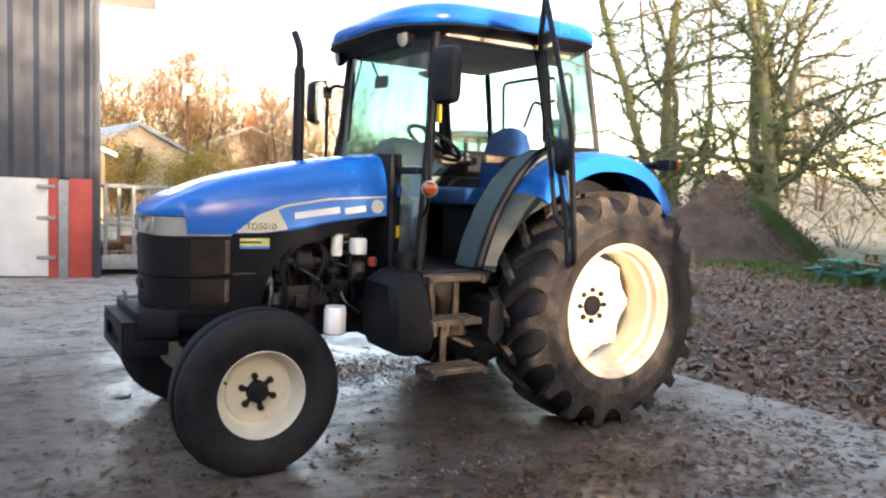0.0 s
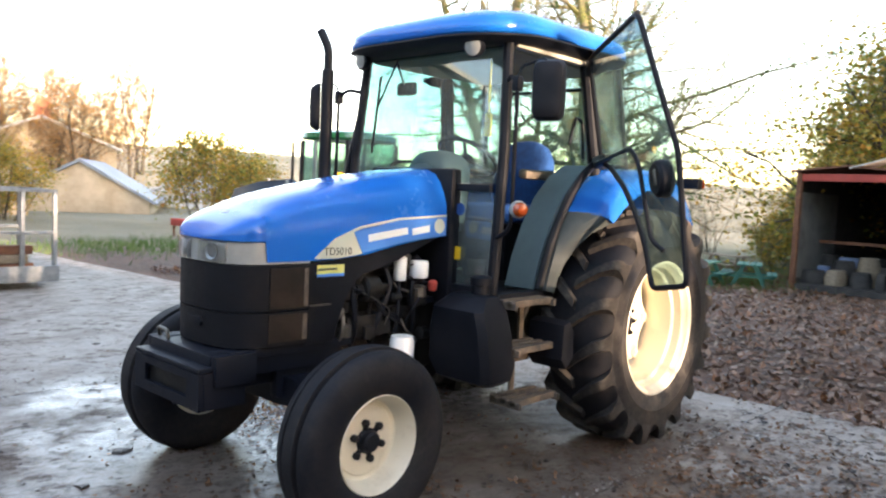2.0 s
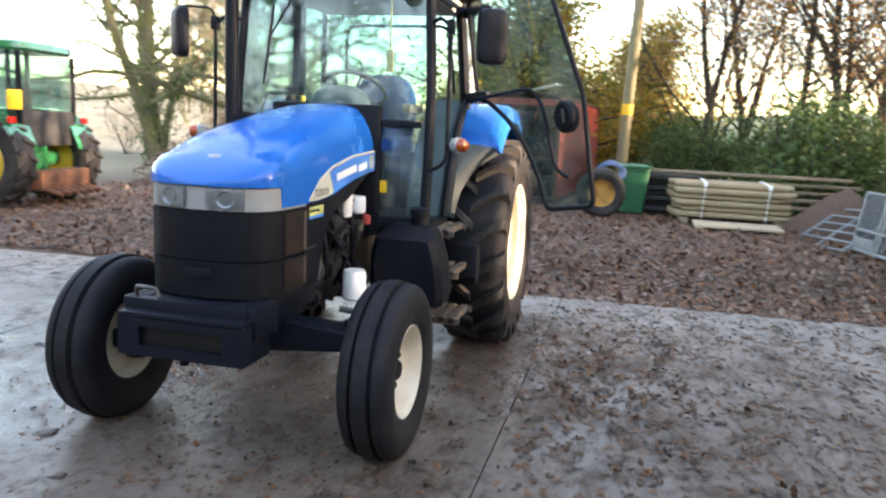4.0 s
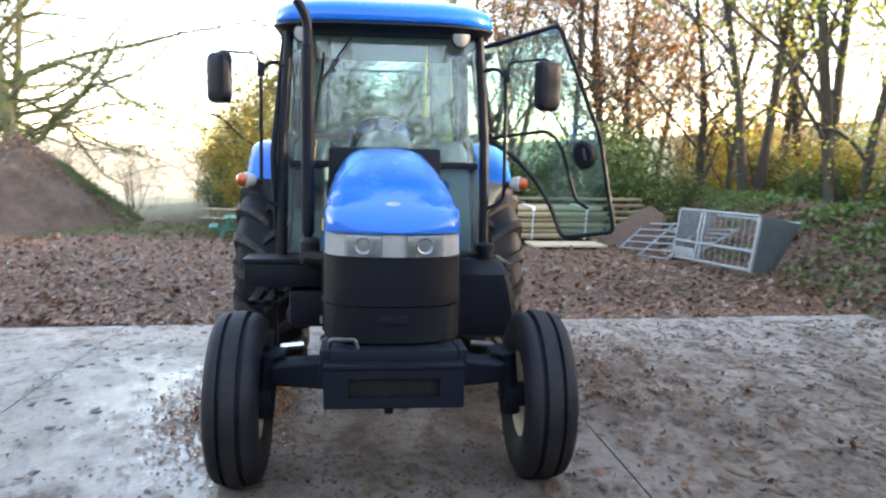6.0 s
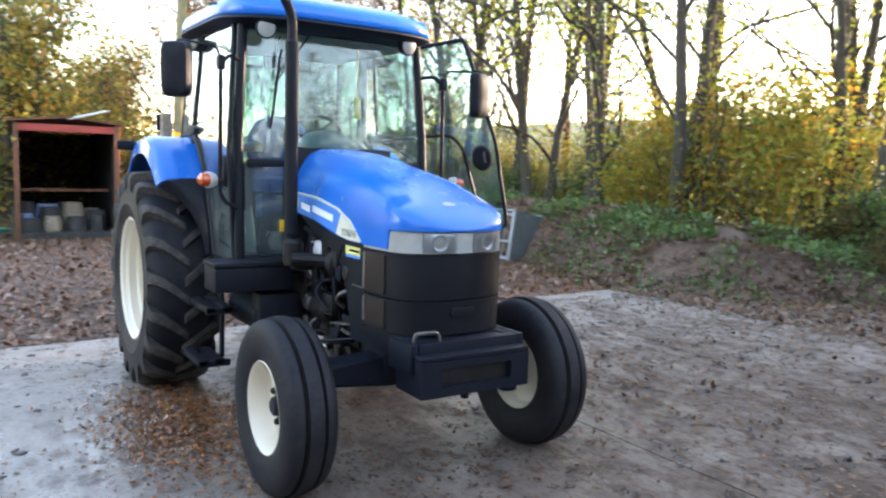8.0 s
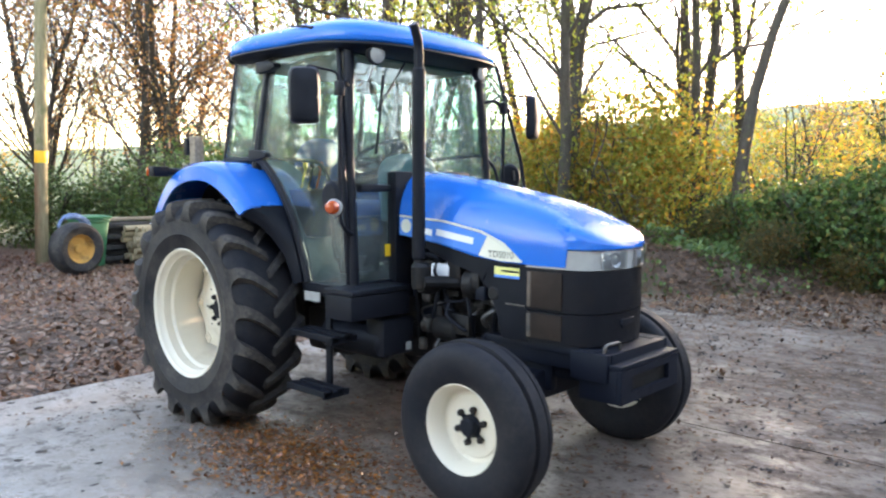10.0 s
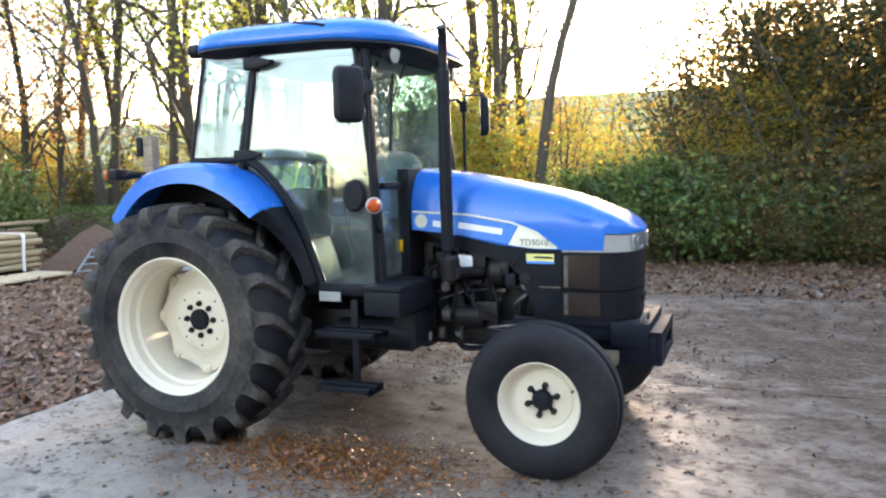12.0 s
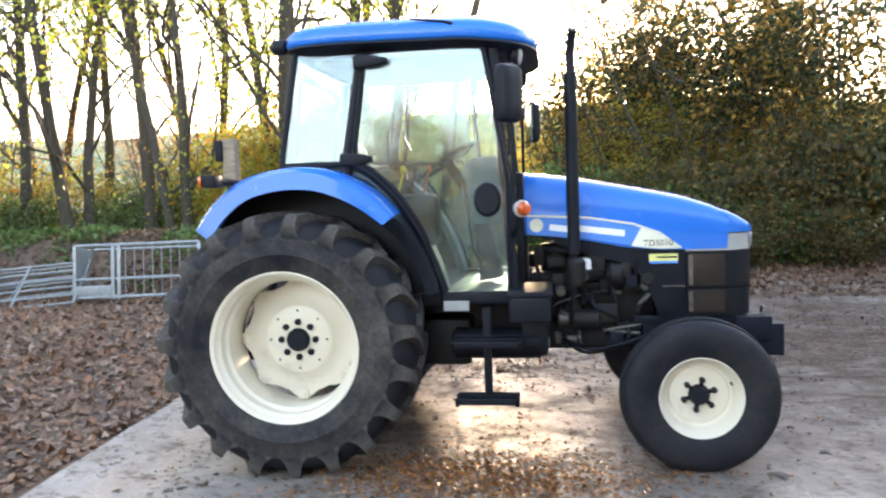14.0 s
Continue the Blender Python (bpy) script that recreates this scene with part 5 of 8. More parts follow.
part("side_console", g, M["black"], tractor, "grey side console")
for k, (x, c) in enumerate(((0.7, "orange"), (0.62, "black"), (0.55, "yellow"))):
    g = B()
    tube(g, [(x, -0.46, 1.48), (x + 0.04, -0.45, 1.62)], 0.007, 6)
    turned(g, [(0.008, 0.0), (0.018, 0.015), (0.014, 0.04), (0.002, 0.045)], "z", at=(x + 0.04, -0.45, 1.62), n=10)
    part("lever", g, M[c], tractor)
g = B()
box(g, 0.91, 0.928, 0.24, 0.285, 1.81, 1.94, 0.006)
tube(g, [(0.919, 0.262, 1.93), (0.919, 0.262, 2.34)], 0.006, 6)
part("strap", g, M["yellow"], tractor, "yellow tag hung from the cab roof")
g = B()
box(g, 1.0, 1.04, -0.4, -0.25, 2.06, 2.14, 0.015)
tube(g, [(1.04, -0.33, 2.12), (1.1, -0.33, 2.24)], 0.008, 6)
part("inside_mirror", g, M["black"], tractor, "small black mirror inside the cab")
g = B()
tube(g, bent([(0.3, 0.52, 1.72), (0.3, 0.5, 1.95), (0.38, 0.5, 1.97), (0.46, 0.52, 1.8)], 0.04), 0.01, 6)
part("grab_handle", g, M["black"], tractor, "black grab handle by the door")
g = B()
tube(g, [(1.22, -0.2, 2.24), (1.2, -0.4, 1.95)], 0.006, 6)
tube(g, [(1.205, -0.36, 2.15), (1.205, -0.42, 1.7)], 0.008, 6)
part("wiper", g, M["black"], tractor, "black windscreen wiper")

for sd in (L, R):
    g = B()
    box(g, 1.224, 1.228, sd * 0.345 - 0.025, sd * 0.345 + 0.025, 1.11, 1.18, 0.001)
    part("warning_tag", g, M["yellow"], tractor, "yellow warning tag in the lower pane")
g = B()
turned(g, [(0.034, -0.002), (0.034, 0.002)], "x", at=(1.226, 0.355, 1.385), n=24)
part("round_sticker", g, M["seat"], tractor, "round blue sticker in the lower pane")

# tank, boxes and steps
g = B()
rings = []
for z, x0, x1, y0, y1 in ((0.49, 1.24, 1.38, 0.46, 0.73), (0.52, 1.2, 1.44, 0.4, 0.77), (0.6, 1.19, 1.46, 0.36, 0.785), (0.78, 1.2, 1.46, 0.36, 0.755), (0.88, 1.21, 1.46, 0.38, 0.725), (0.945, 1.23, 1.4, 0.44, 0.69), (0.955, 1.25, 1.38, 0.47, 0.66)):
    c = 0.035
    rings.append([(x0 + c, y0, z), (x1 - c, y0, z), (x1, y0 + c, z), (x1, y1 - c, z), (x1 - c, y1, z), (x0 + c, y1, z), (x0, y1 - c, z), (x0, y0 + c, z)])
loft(g, rings)
turned(g, [(0.05, 0.94), (0.05, 1.0), (0.058, 1.005), (0.058, 1.04), (0.04, 1.05), (0.002, 1.05)], "z", at=(1.31, 0.6, 0), n=18)
part("fuel_tank", g, M["black"], tractor, "moulded black plastic fuel tank")
g = B()
box(g, 1.2, 1.42, -0.8, -0.36, 0.8, 0.935, 0.015)
bb = part("battery_box", g, M["black"], tractor, "black battery box beside the cab")
g = B()
box(g, 1.19, 1.43, -0.805, -0.36, 0.935, 0.965, 0.01)
part("box_lid", g, M["black"], bb)
g = B()
turned(g, [(0.06, 0), (0.09, 0.02), (0.09, 0.5), (0.06, 0.53)], "x", at=(0.85, -0.48, 0.63), n=20)
box(g, 1.25, 1.4, -0.55, -0.3, 0.56, 0.78, 0.03)
part("air_tank", g, M["black"], tractor, "dark cylinder under the cab")
g = B()
box(g, 1.4, 1.405, -0.375, -0.335, 0.585, 0.63)
part("label_plate", g, M["lampshell"], tractor, "small white label")
g = B()
box(g, 0.83, 0.97, -0.652, -0.646, 0.845, 0.9)
part("sill_plate", g, M["lampshell"], tractor, "white plate on the cab sill")


def step(name, x0, x1, y0, y1, z, slats, mat, lbl):
    g = B()
    for k in range(slats):
        a = y0 + (y1 - y0) * k / slats
        b = a + (y1 - y0) / slats * 0.62
        box(g, x0, x1, min(a, b), max(a, b), z - 0.035, z, 0.004)
    box(g, x0, x0 + 0.02, min(y0, y1), max(y0, y1), z - 0.045, z - 0.008, 0.003)
    box(g, x1 - 0.02, x1, min(y0, y1), max(y0, y1), z - 0.045, z - 0.008, 0.003)
    part(name, g, mat, tractor, lbl)


step("step", 0.88, 1.24, 0.6, 0.78, 0.93, 3, M["tread"], "muddy steel step under the door")
step("step", 0.88, 1.24, 0.62, 0.82, 0.69, 3, M["tread"], "muddy steel step")
step("step", 0.88, 1.24, 0.64, 0.84, 0.42, 3, M["tread"], "muddy bottom step")
g = B()
for x in (0.98, 1.14):
    box(g, x - 0.02, x + 0.02, 0.615, 0.63, 0.6, 0.92, 0.003)
box(g, 1.05, 1.09, 0.64, 0.655, 0.38, 0.66, 0.003)
box(g, 0.88, 1.24, 0.6, 0.62, 0.56, 0.62, 0.004)
part("step_bracket", g, M["tread"], tractor, "rusty step bracket")
g = B()
plate(g, [(0.79, 0.6), (0.8, 0.75), (0.84, 0.81), (0.9, 0.79), (0.91, 0.6), (0.86, 0.54)], "y", 0.62, 0.86, 0.02)
part("step_guard", g, M["black"], tractor, "black plastic guard behind the steps")
step("step", 0.9, 1.24, -0.84, -0.66, 0.4, 2, M["black"], "black bottom step")
step("step", 0.88, 1.26, -0.8, -0.62, 0.7, 2, M["black"], "black upper step")
g = B()
box(g, 1.045, 1.09, -0.67, -0.65, 0.37, 0.86, 0.004)
part("step_bracket", g, M["black"], tractor)

# three-point linkage at the back
for sd in (L, R):
    g = B()
    tube(g, [(-0.2, sd * 0.3, 0.55), (-0.85, sd * 0.4, 0.5)], 0.03, 8)
    tube(g, [(-0.25, sd * 0.26, 1.05), (-0.55, sd * 0.36, 0.55)], 0.022, 8)
    part("link_arm", g, M["engine"], tractor, "dark hitch link arm")


# ---- things round the yard ----
G = 0.155  # the earth's height beyond the slab


def barn():
    """Dark sheet cladding over pale panels, with red door posts; its near corner is by the trailer."""
    t = thing("barn", "tall farm barn with dark grey sheet cladding over pale panels", "barn", at=(1.93, -6.98, 0), turn=-14)
    ln, dp, top = 11.0, 9.0, 5.6
    g = B()
    n = int(ln / 0.075)
    prof = []
    for k in range(n + 1):
        x = k * ln / n
        prof.append((x, 0.03 if k % 4 < 2 else -0.005))
    rows = [[g.verts.new((x, y, z)) for x, y in prof] for z in (1.34, top)]
    back = [[g.verts.new((x, -0.06, z)) for x, y in (prof[0], prof[-1])] for z in (1.34, top)]
    for a in range(n):
        g.faces.new((rows[0][a], rows[0][a + 1], rows[1][a + 1], rows[1][a]))
    g.faces.new((back[0][0], back[0][1], back[1][1], back[1][0]))
    part("cladding", g, M["clad"], t, "dark grey ribbed metal cladding", sharp=20)
    g = B()
    box(g, -0.05, 0.03, -0.08, 0.06, 0.0, top, 0.004)
    part("corner_trim", g, M["clad"], t, "dark corner flashing")
    g = B()
    plate(g, [(0.0, -0.12), (ln, -0.12), (ln + 2.5, -dp), (2.6, -dp)], "z", 0.02, top)
    part("wall", g, M["clad"], t)
    g = B()
    box(g, 0.04, 0.33, -0.12, 0.02, 0.0, 1.34, 0.004)
    part("door_post", g, M["redpaint"], t, "red steel door post")
    g = B()
    box(g, 0.335, 0.46, -0.1, 0.03, 0.0, 1.32, 0.004)
    part("door_edge", g, M["galv"], t, "grey steel strip")
    g = B()
    box(g, 0.465, 0.58, -0.12, 0.015, 0.0, 1.34, 0.004)
    part("door_post", g, M["redpaint"], t)
    for k in range(4):
        x0 = 0.585 + 2.6 * k
        g = B()
        box(g, x0, x0 + 2.58, -0.13, 0.0, 0.02, 1.33, 0.008)
        part("panel", g, M["render"], t, "pale lower wall panel")
    for z in (0.25, 0.78, 1.2):
        g = B()
        box(g, 0.5, 0.72, 0.016, 0.035, z, z + 0.05, 0.004)
        part("hinge", g, M["galv"], t, "galvanised hinge")
    g = B()
    plate(g, [(-0.3, 5.5), (dp / 2, 7.6), (dp + 0.3, 5.5), (dp + 0.3, 5.62), (dp / 2, 7.75), (-0.3, 5.62)], "x", -0.25, ln, 0, m=Matrix.Diagonal((1, -1, 1, 1)))
    part("roof", g, M["tin"], t, "pale sheet roof")


def trailer():
    t = thing("trailer", "low flat trailer with a galvanised cage frame, loaded with timber", "trailer", at=(0.72, -7.15, 0), turn=180)
    g = B()
    box(g, -1.12, 0.12, -0.05, 1.35, 0.12, 0.2, 0.01)
    box(g, -1.12, 0.12, -0.06, -0.01, 0.1, 0.3, 0.006)
    part("bed", g, M["galv"], t, "grey trailer bed")
    for x in (0.08, -0.3, -0.7, -1.07):
        for y in (0.0, 1.3):
            g = B()
            box(g, x - 0.025, x + 0.025, y - 0.025, y + 0.025, 0.2, 1.27, 0.004)
            part("post", g, M["galv"], t, "galvanised upright")
    for z in (0.72, 1.25):
        for y in (0.0, 1.3):
            g = B()
            box(g, -1.1, 0.1, y - 0.02, y + 0.02, z - 0.02, z + 0.02, 0.003)
            part("rail", g, M["galv"], t)
    for x in (0.08, -1.07):
        g = B()
        box(g, x - 0.02, x + 0.02, 0, 1.3, 1.23, 1.27, 0.003)
        part("rail", g, M["galv"], t)
    for x in (-0.5,):
        g = B()
        turned(g, [(0.1, -0.05), (0.16, -0.06), (0.16, 0.06), (0.1, 0.05)], "y", at=(x, 0.62, 0.13), n=20)
        part("wheel", g, M["rubber2"], t)
    random.seed(5)
    for k in range(7):
        w = thing("timber_baulk", "short rough baulk of sawn timber on the trailer", "timber", "timber on the trailer")
        g = B()
        a = random.uniform(0.6, 0.85)
        box(g, -a / 2, a / 2, -0.09, 0.09, 0, 0.11, 0.012)
        part("baulk", g, M["wood"] if k % 2 else M["rust"], w, "brown timber baulk")
        w.location = (1.2 + 0.1 * (k % 3), -7.4 - 0.32 * (k % 3), 0.205 + 0.115 * (k // 3))
        w.rotation_euler = (0, 0, random.uniform(-0.2, 0.2))


def bench(x, y, turn, lbl, mat):
    t = thing("picnic_bench", lbl, "bench", "picnic benches", at=(x, y, G), turn=turn)
    t.scale = (0.55, 0.58, 0.55)
    for k in range(4):
        g = B()
        box(g, -0.75, 0.75, -0.32 + 0.165 * k, -0.175 + 0.165 * k, 0.66, 0.7, 0.005)
        part("top_board", g, mat, t)
    for sd in (-1, 1):
        for k in range(2):
            g = B()
            y0 = sd * 0.62 + (k - 1) * 0.14
            box(g, -0.75, 0.75, y0, y0 + 0.12, 0.38, 0.42, 0.005)
            part("seat_board", g, mat, t)
        for x0 in (-0.55, 0.55):
            g = B()
            box(g, -0.035, 0.035, -0.05, 0.05, -0.02, 0.78, 0.004, m=pose(x0, sd * 0.44, 0.0, sd * 24, 0, 0))
            part("leg", g, mat, t)
    for x0 in (-0.55, 0.55):
        g = B()
        box(g, x0 - 0.03, x0 + 0.03, -0.68, 0.68, 0.3, 0.37, 0.004)
        part("crossbar", g, mat, t)


def container():
    """An old open-ended lorry body used as a store."""
    t = thing("lorry_body", "open-ended old red lorry body with a rusty frame", "shed", at=(-8.66, -1.2, G), turn=-3.5)
    ln, w, h = 6.0, 1.58, 1.93
    g = B()
    n = 40
    rows = []
    prof = [(-k * ln / n, w + (0.025 if k % 2 else 0.0)) for k in range(n + 1)]
    lo, hi = [g.verts.new((x, y, 0.12)) for x, y in prof], [g.verts.new((x, y, h)) for x, y in prof]
    li, hj = [g.verts.new((x, w - 0.03, 0.12)) for x, y in prof], [g.verts.new((x, w - 0.03, h)) for x, y in prof]
    for k in range(n):
        g.faces.new((lo[k], lo[k + 1], hi[k + 1], hi[k]))
        g.faces.new((li[k], hj[k], hj[k + 1], li[k + 1]))
    part("side_wall", g, M["redpaint"], t, "faded red ribbed side wall", sharp=15)
    # this wall, the end and the floor are near-black: inner shade as colour
    g = B()
    box(g, -ln, 0, 0, 0.04, 0.12, h)
    part("side_wall", g, M["dark"], t, "side wall coloured dark for the inner shade")
    g = B()
    box(g, -ln, -ln + 0.04, 0.04, w - 0.03, 0.12, h)
    part("end_wall", g, M["dark"], t, "end wall coloured dark for the inner shade")
    g = B()
    box(g, -ln, 0.0, 0, w, 0.02, 0.12)
    part("floor", g, M["dark"], t, "floor coloured dark for the inner shade")
    # thin added sheet hides the red wall's inside, for the shade
    g = B()
    box(g, -ln + 0.05, -0.08, w - 0.05, w - 0.035, 0.13, h - 0.02)
    part("shade_sheet", g, M["dark"], t, "thin dark sheet added for the shade inside")
    g = B()
    plate(g, [(-0.08, h), (w / 2, h + 0.09), (w + 0.08, h), (w + 0.08, h + 0.03), (w / 2, h + 0.12), (-0.08, h + 0.03)], "x", -ln, 0.1, 0)
    part("roof", g, M["rust"], t, "rusty sheet roof")
    for y in (0.0, w - 0.08):
        g = B()
        box(g, -0.06, 0.03, y, y + 0.08, 0, h, 0.006)
        part("corner_post", g, M["rust"], t, "rusty corner post")
    g = B()
    box(g, -0.06, 0.02, 0.08, w - 0.08, h - 0.14, h - 0.02, 0.006)
    part("lintel", g, M["redpaint"], t, "peeling red lintel")
    g = B()
    box(g, -0.9, -0.86, 0.1, w - 0.1, 0.78, 0.83)
    part("shelf_bar", g, M["rust"], t)
    g = B()
    box(g, -1.7, -0.12, 0.045, 0.06, 0.2, h - 0.32, 0.004)
    part("inner_panel", g, M["grimy"], t, "pale panel on the inner wall")
    g = B()
    box(g, -0.75, 0.16, -0.32, 0.32, -0.008, 0.008, 0.002, m=pose(0, 1.12, h + 0.16, 16, 3, 0))
    part("roof_sheet", g, M["tin"], t, "loose pale sheet tilted on the roof")
    random.seed(8)
    for k in range(12):
        c = thing("store_clutter", "dusty sack or box of junk in the store", "clutter", "clutter in the store")
        a, b, d = random.uniform(0.2, 0.45), random.uniform(0.2, 0.4), random.uniform(0.18, 0.5)
        g = B()
        loft(g, [oval(-a / 2, a / 2, b / 2, 0, 0.6, 14), oval(-a * 0.56, a * 0.54, b * 0.55, d * 0.5, 0.7, 14), oval(-a * 0.45, a * 0.4, b * 0.42, d, 0.7, 14)])
        part("sack", g, (M["dark"], M["wood"], M["dark"], M["dark"], M["bluecloth"])[k % 5], c)
        c.location = (-8.95 - 0.45 * (k // 4) - random.uniform(0, 0.2), -0.97 + 0.36 * (k % 4), G + 0.12)
        c.rotation_euler = (0, 0, random.uniform(0, 3))


def old_wheel():
    t = thing("scrap_wheel", "old trailer tyre on an orange-yellow rim, leaning on the bin", "wheel", at=(-7.15, 1.22, G + 0.395), turn=12)
    t.scale = (1.1, 1.1, 1.1)
    g = B()
    turned(g, [(0.19, 0.1), (0.24, 0.13), (0.3, 0.135), (0.345, 0.1), (0.36, 0.05), (0.362, 0.0), (0.36, -0.05), (0.345, -0.1), (0.3, -0.135), (0.19, -0.1)], "x", n=36, close=True)
    part("tyre", g, M["rubber"], t, "worn grey tyre")
    g = B()
    turned(g, [(0.2, 0.1), (0.195, 0.11), (0.18, 0.08), (0.15, 0.03), (0.06, 0.02), (0.05, 0.05), (0.002, 0.05), (0.002, 0.0), (0.15, 0.0), (0.2, -0.1)], "x", n=30, close=True)
    part("rim", g, M["oldrim"], t, "rusty orange-yellow rim")


def wheelie_bin():
    t = thing("wheelie_bin", "green plastic wheelie bin beside the pole", "bin", at=(-7.92, 1.72, G), turn=8)
    t.scale = (0.9, 0.9, 0.86)
    g = B()
    loft(g, [oval(-0.2, 0.2, 0.2, 0.06, 0.3, 24), oval(-0.27, 0.27, 0.27, 0.86, 0.3, 24), oval(-0.29, 0.29, 0.29, 0.88, 0.3, 24), oval(-0.29, 0.29, 0.29, 0.92, 0.3, 24)])
    part("body", g, M["bin"], t)
    g = B()
    loft(g, [oval(-0.3, 0.33, 0.3, 0.93, 0.3, 24), oval(-0.31, 0.34, 0.31, 0.97, 0.3, 24), oval(-0.2, 0.25, 0.2, 1.0, 0.4, 24)])
    part("lid", g, M["bin"], t, "green hinged lid")
    for y in (-0.2, 0.2):
        g = B()
        turned(g, [(0.09, y - 0.03), (0.1, y), (0.09, y + 0.03)], "y", at=(-0.24, 0, 0.1), n=16)
        part("wheel", g, M["black"], t)
    r = thing("rope_coil", "tangle of pale blue rope hung beside the bin", "rope", at=(-7.6, 1.35, G + 0.62))
    for k in range(5):
        g = B()
        pts = [(0.03 * k - 0.05, (0.16 + 0.02 * k) * math.cos(a), (0.12 + 0.03 * (k % 3)) * math.sin(a) + 0.1) for a in (2 * math.pi * i / 14 for i in range(15))]
        tube(g, pts, 0.014, 6)
        part("loop", g, M["bluecloth"], r, "pale blue rope loop")


def pole():
    t = thing("utility_pole", "leaning weathered wooden pole with a yellow band", "pole", at=(-9.2, 1.46, G))
    g = B()
    tube(g, [(0, 0, -0.1), (0.03, 0.05, 2.0), (0.08, 0.14, 5.0), (0.14, 0.25, 9.5)], [0.105, 0.1, 0.09, 0.075], 16)
    part("shaft", g, M["pole"], t, "weathered pole with green algae")
    g = B()
    tube(g, [(0.028, 0.045, 1.7), (0.031, 0.05, 1.9)], [0.105, 0.105], 16)
    part("band", g, M["yellow"], t, "yellow marker band")


def stakes():
    """A strapped bundle of stripped fence stakes on bearers."""
    base, ang = Vector((-7.65, 3.24, G)), 91.0
    w = thing("bearer", "grey timber bearer under the stakes", "timber", "bearers", at=base, turn=ang)
    for x in (-0.7, 0.7):
        g = B()
        box(g, x - 0.06, x + 0.06, -0.55, 0.55, 0, 0.1, 0.01)
        part("baulk", g, M["wood"], w)
    random.seed(21)
    k = 0
    for lay in range(6):
        for i in range(9 - (lay % 2)):
            t = thing("fence_stake", "round peeled wooden fence stake in a strapped bundle", "stake", "stakes in the bundle")
            r = random.uniform(0.045, 0.055)
            ln = random.uniform(1.6, 1.75)
            g = B()
            o = random.uniform(-0.08, 0.08)
            tube(g, [(-ln / 2 + o, 0, 0), (ln / 2 - 0.18 + o, 0, 0), (ln / 2 + o, 0, 0)], [r, r * 0.95, 0.012 if (i + lay) % 3 == 0 else r * 0.94], 10)
            part("shaft", g, M["post"], t)
            y = -0.45 + 0.107 * i + (0.053 if lay % 2 else 0)
            t.matrix_world = Matrix.Translation(base) @ pose(0, 0, 0, 0, 0, ang) @ pose(0, y, 0.155 + 0.093 * lay, 0, 0, random.uniform(-1, 1))
    for x in (-0.45, 0.5):
        g = B()
        o = bent([(x, -0.52, 0.1), (x + 0.03, -0.52, 0.66), (x + 0.05, 0.5, 0.68), (x + 0.02, 0.52, 0.1)], 0.05)
        for p, q in zip(o, o[1:]):
            box(g, -0.03, 0.03, -(q - p).length / 2 - 0.01, (q - p).length / 2 + 0.01, -0.003, 0.003, m=Matrix.Translation((p + q) / 2) @ (q - p).to_track_quat("Y", "Z").to_matrix().to_4x4())
        b = part("strap", g, M["white"], None, m=Matrix.Translation(base) @ pose(0, 0, 0, 0, 0, ang))
        tagged(b, "white strap round the bundle of stakes", "strap", "straps")
    # weathered boards lying behind and on top
    for i in range(5):
        t = thing("board", "long grey weathered board on the timber pile", "board", "boards on the pile", at=(-8.35 - 0.16 * i, 3.5 + 0.1 * i, G + (0.74 if i == 0 else 0.1 + 0.12 * i)), turn=91 + 2 * i)
        g = B()
        box(g, -1.7, 1.7, -0.11, 0.11, 0, 0.045, 0.006)
        part("plank", g, M["wood"], t)
    pal = thing("plank_stack", "pale sawn sheet lying in the leaves before the stakes", "board", at=(-6.68, 3.28, G), turn=90)
    for i in range(4):
        g = B()
        box(g, -0.62, 0.62, -0.36 + 0.18 * i, -0.19 + 0.18 * i, 0.05, 0.085, 0.004)
        part("plank", g, M["plank"], pal)
    for x in (-0.55, 0.55):
        g = B()
        box(g, x - 0.04, x + 0.04, -0.36, 0.36, 0, 0.05, 0.004)
        part("bearer", g, M["wood"], pal)


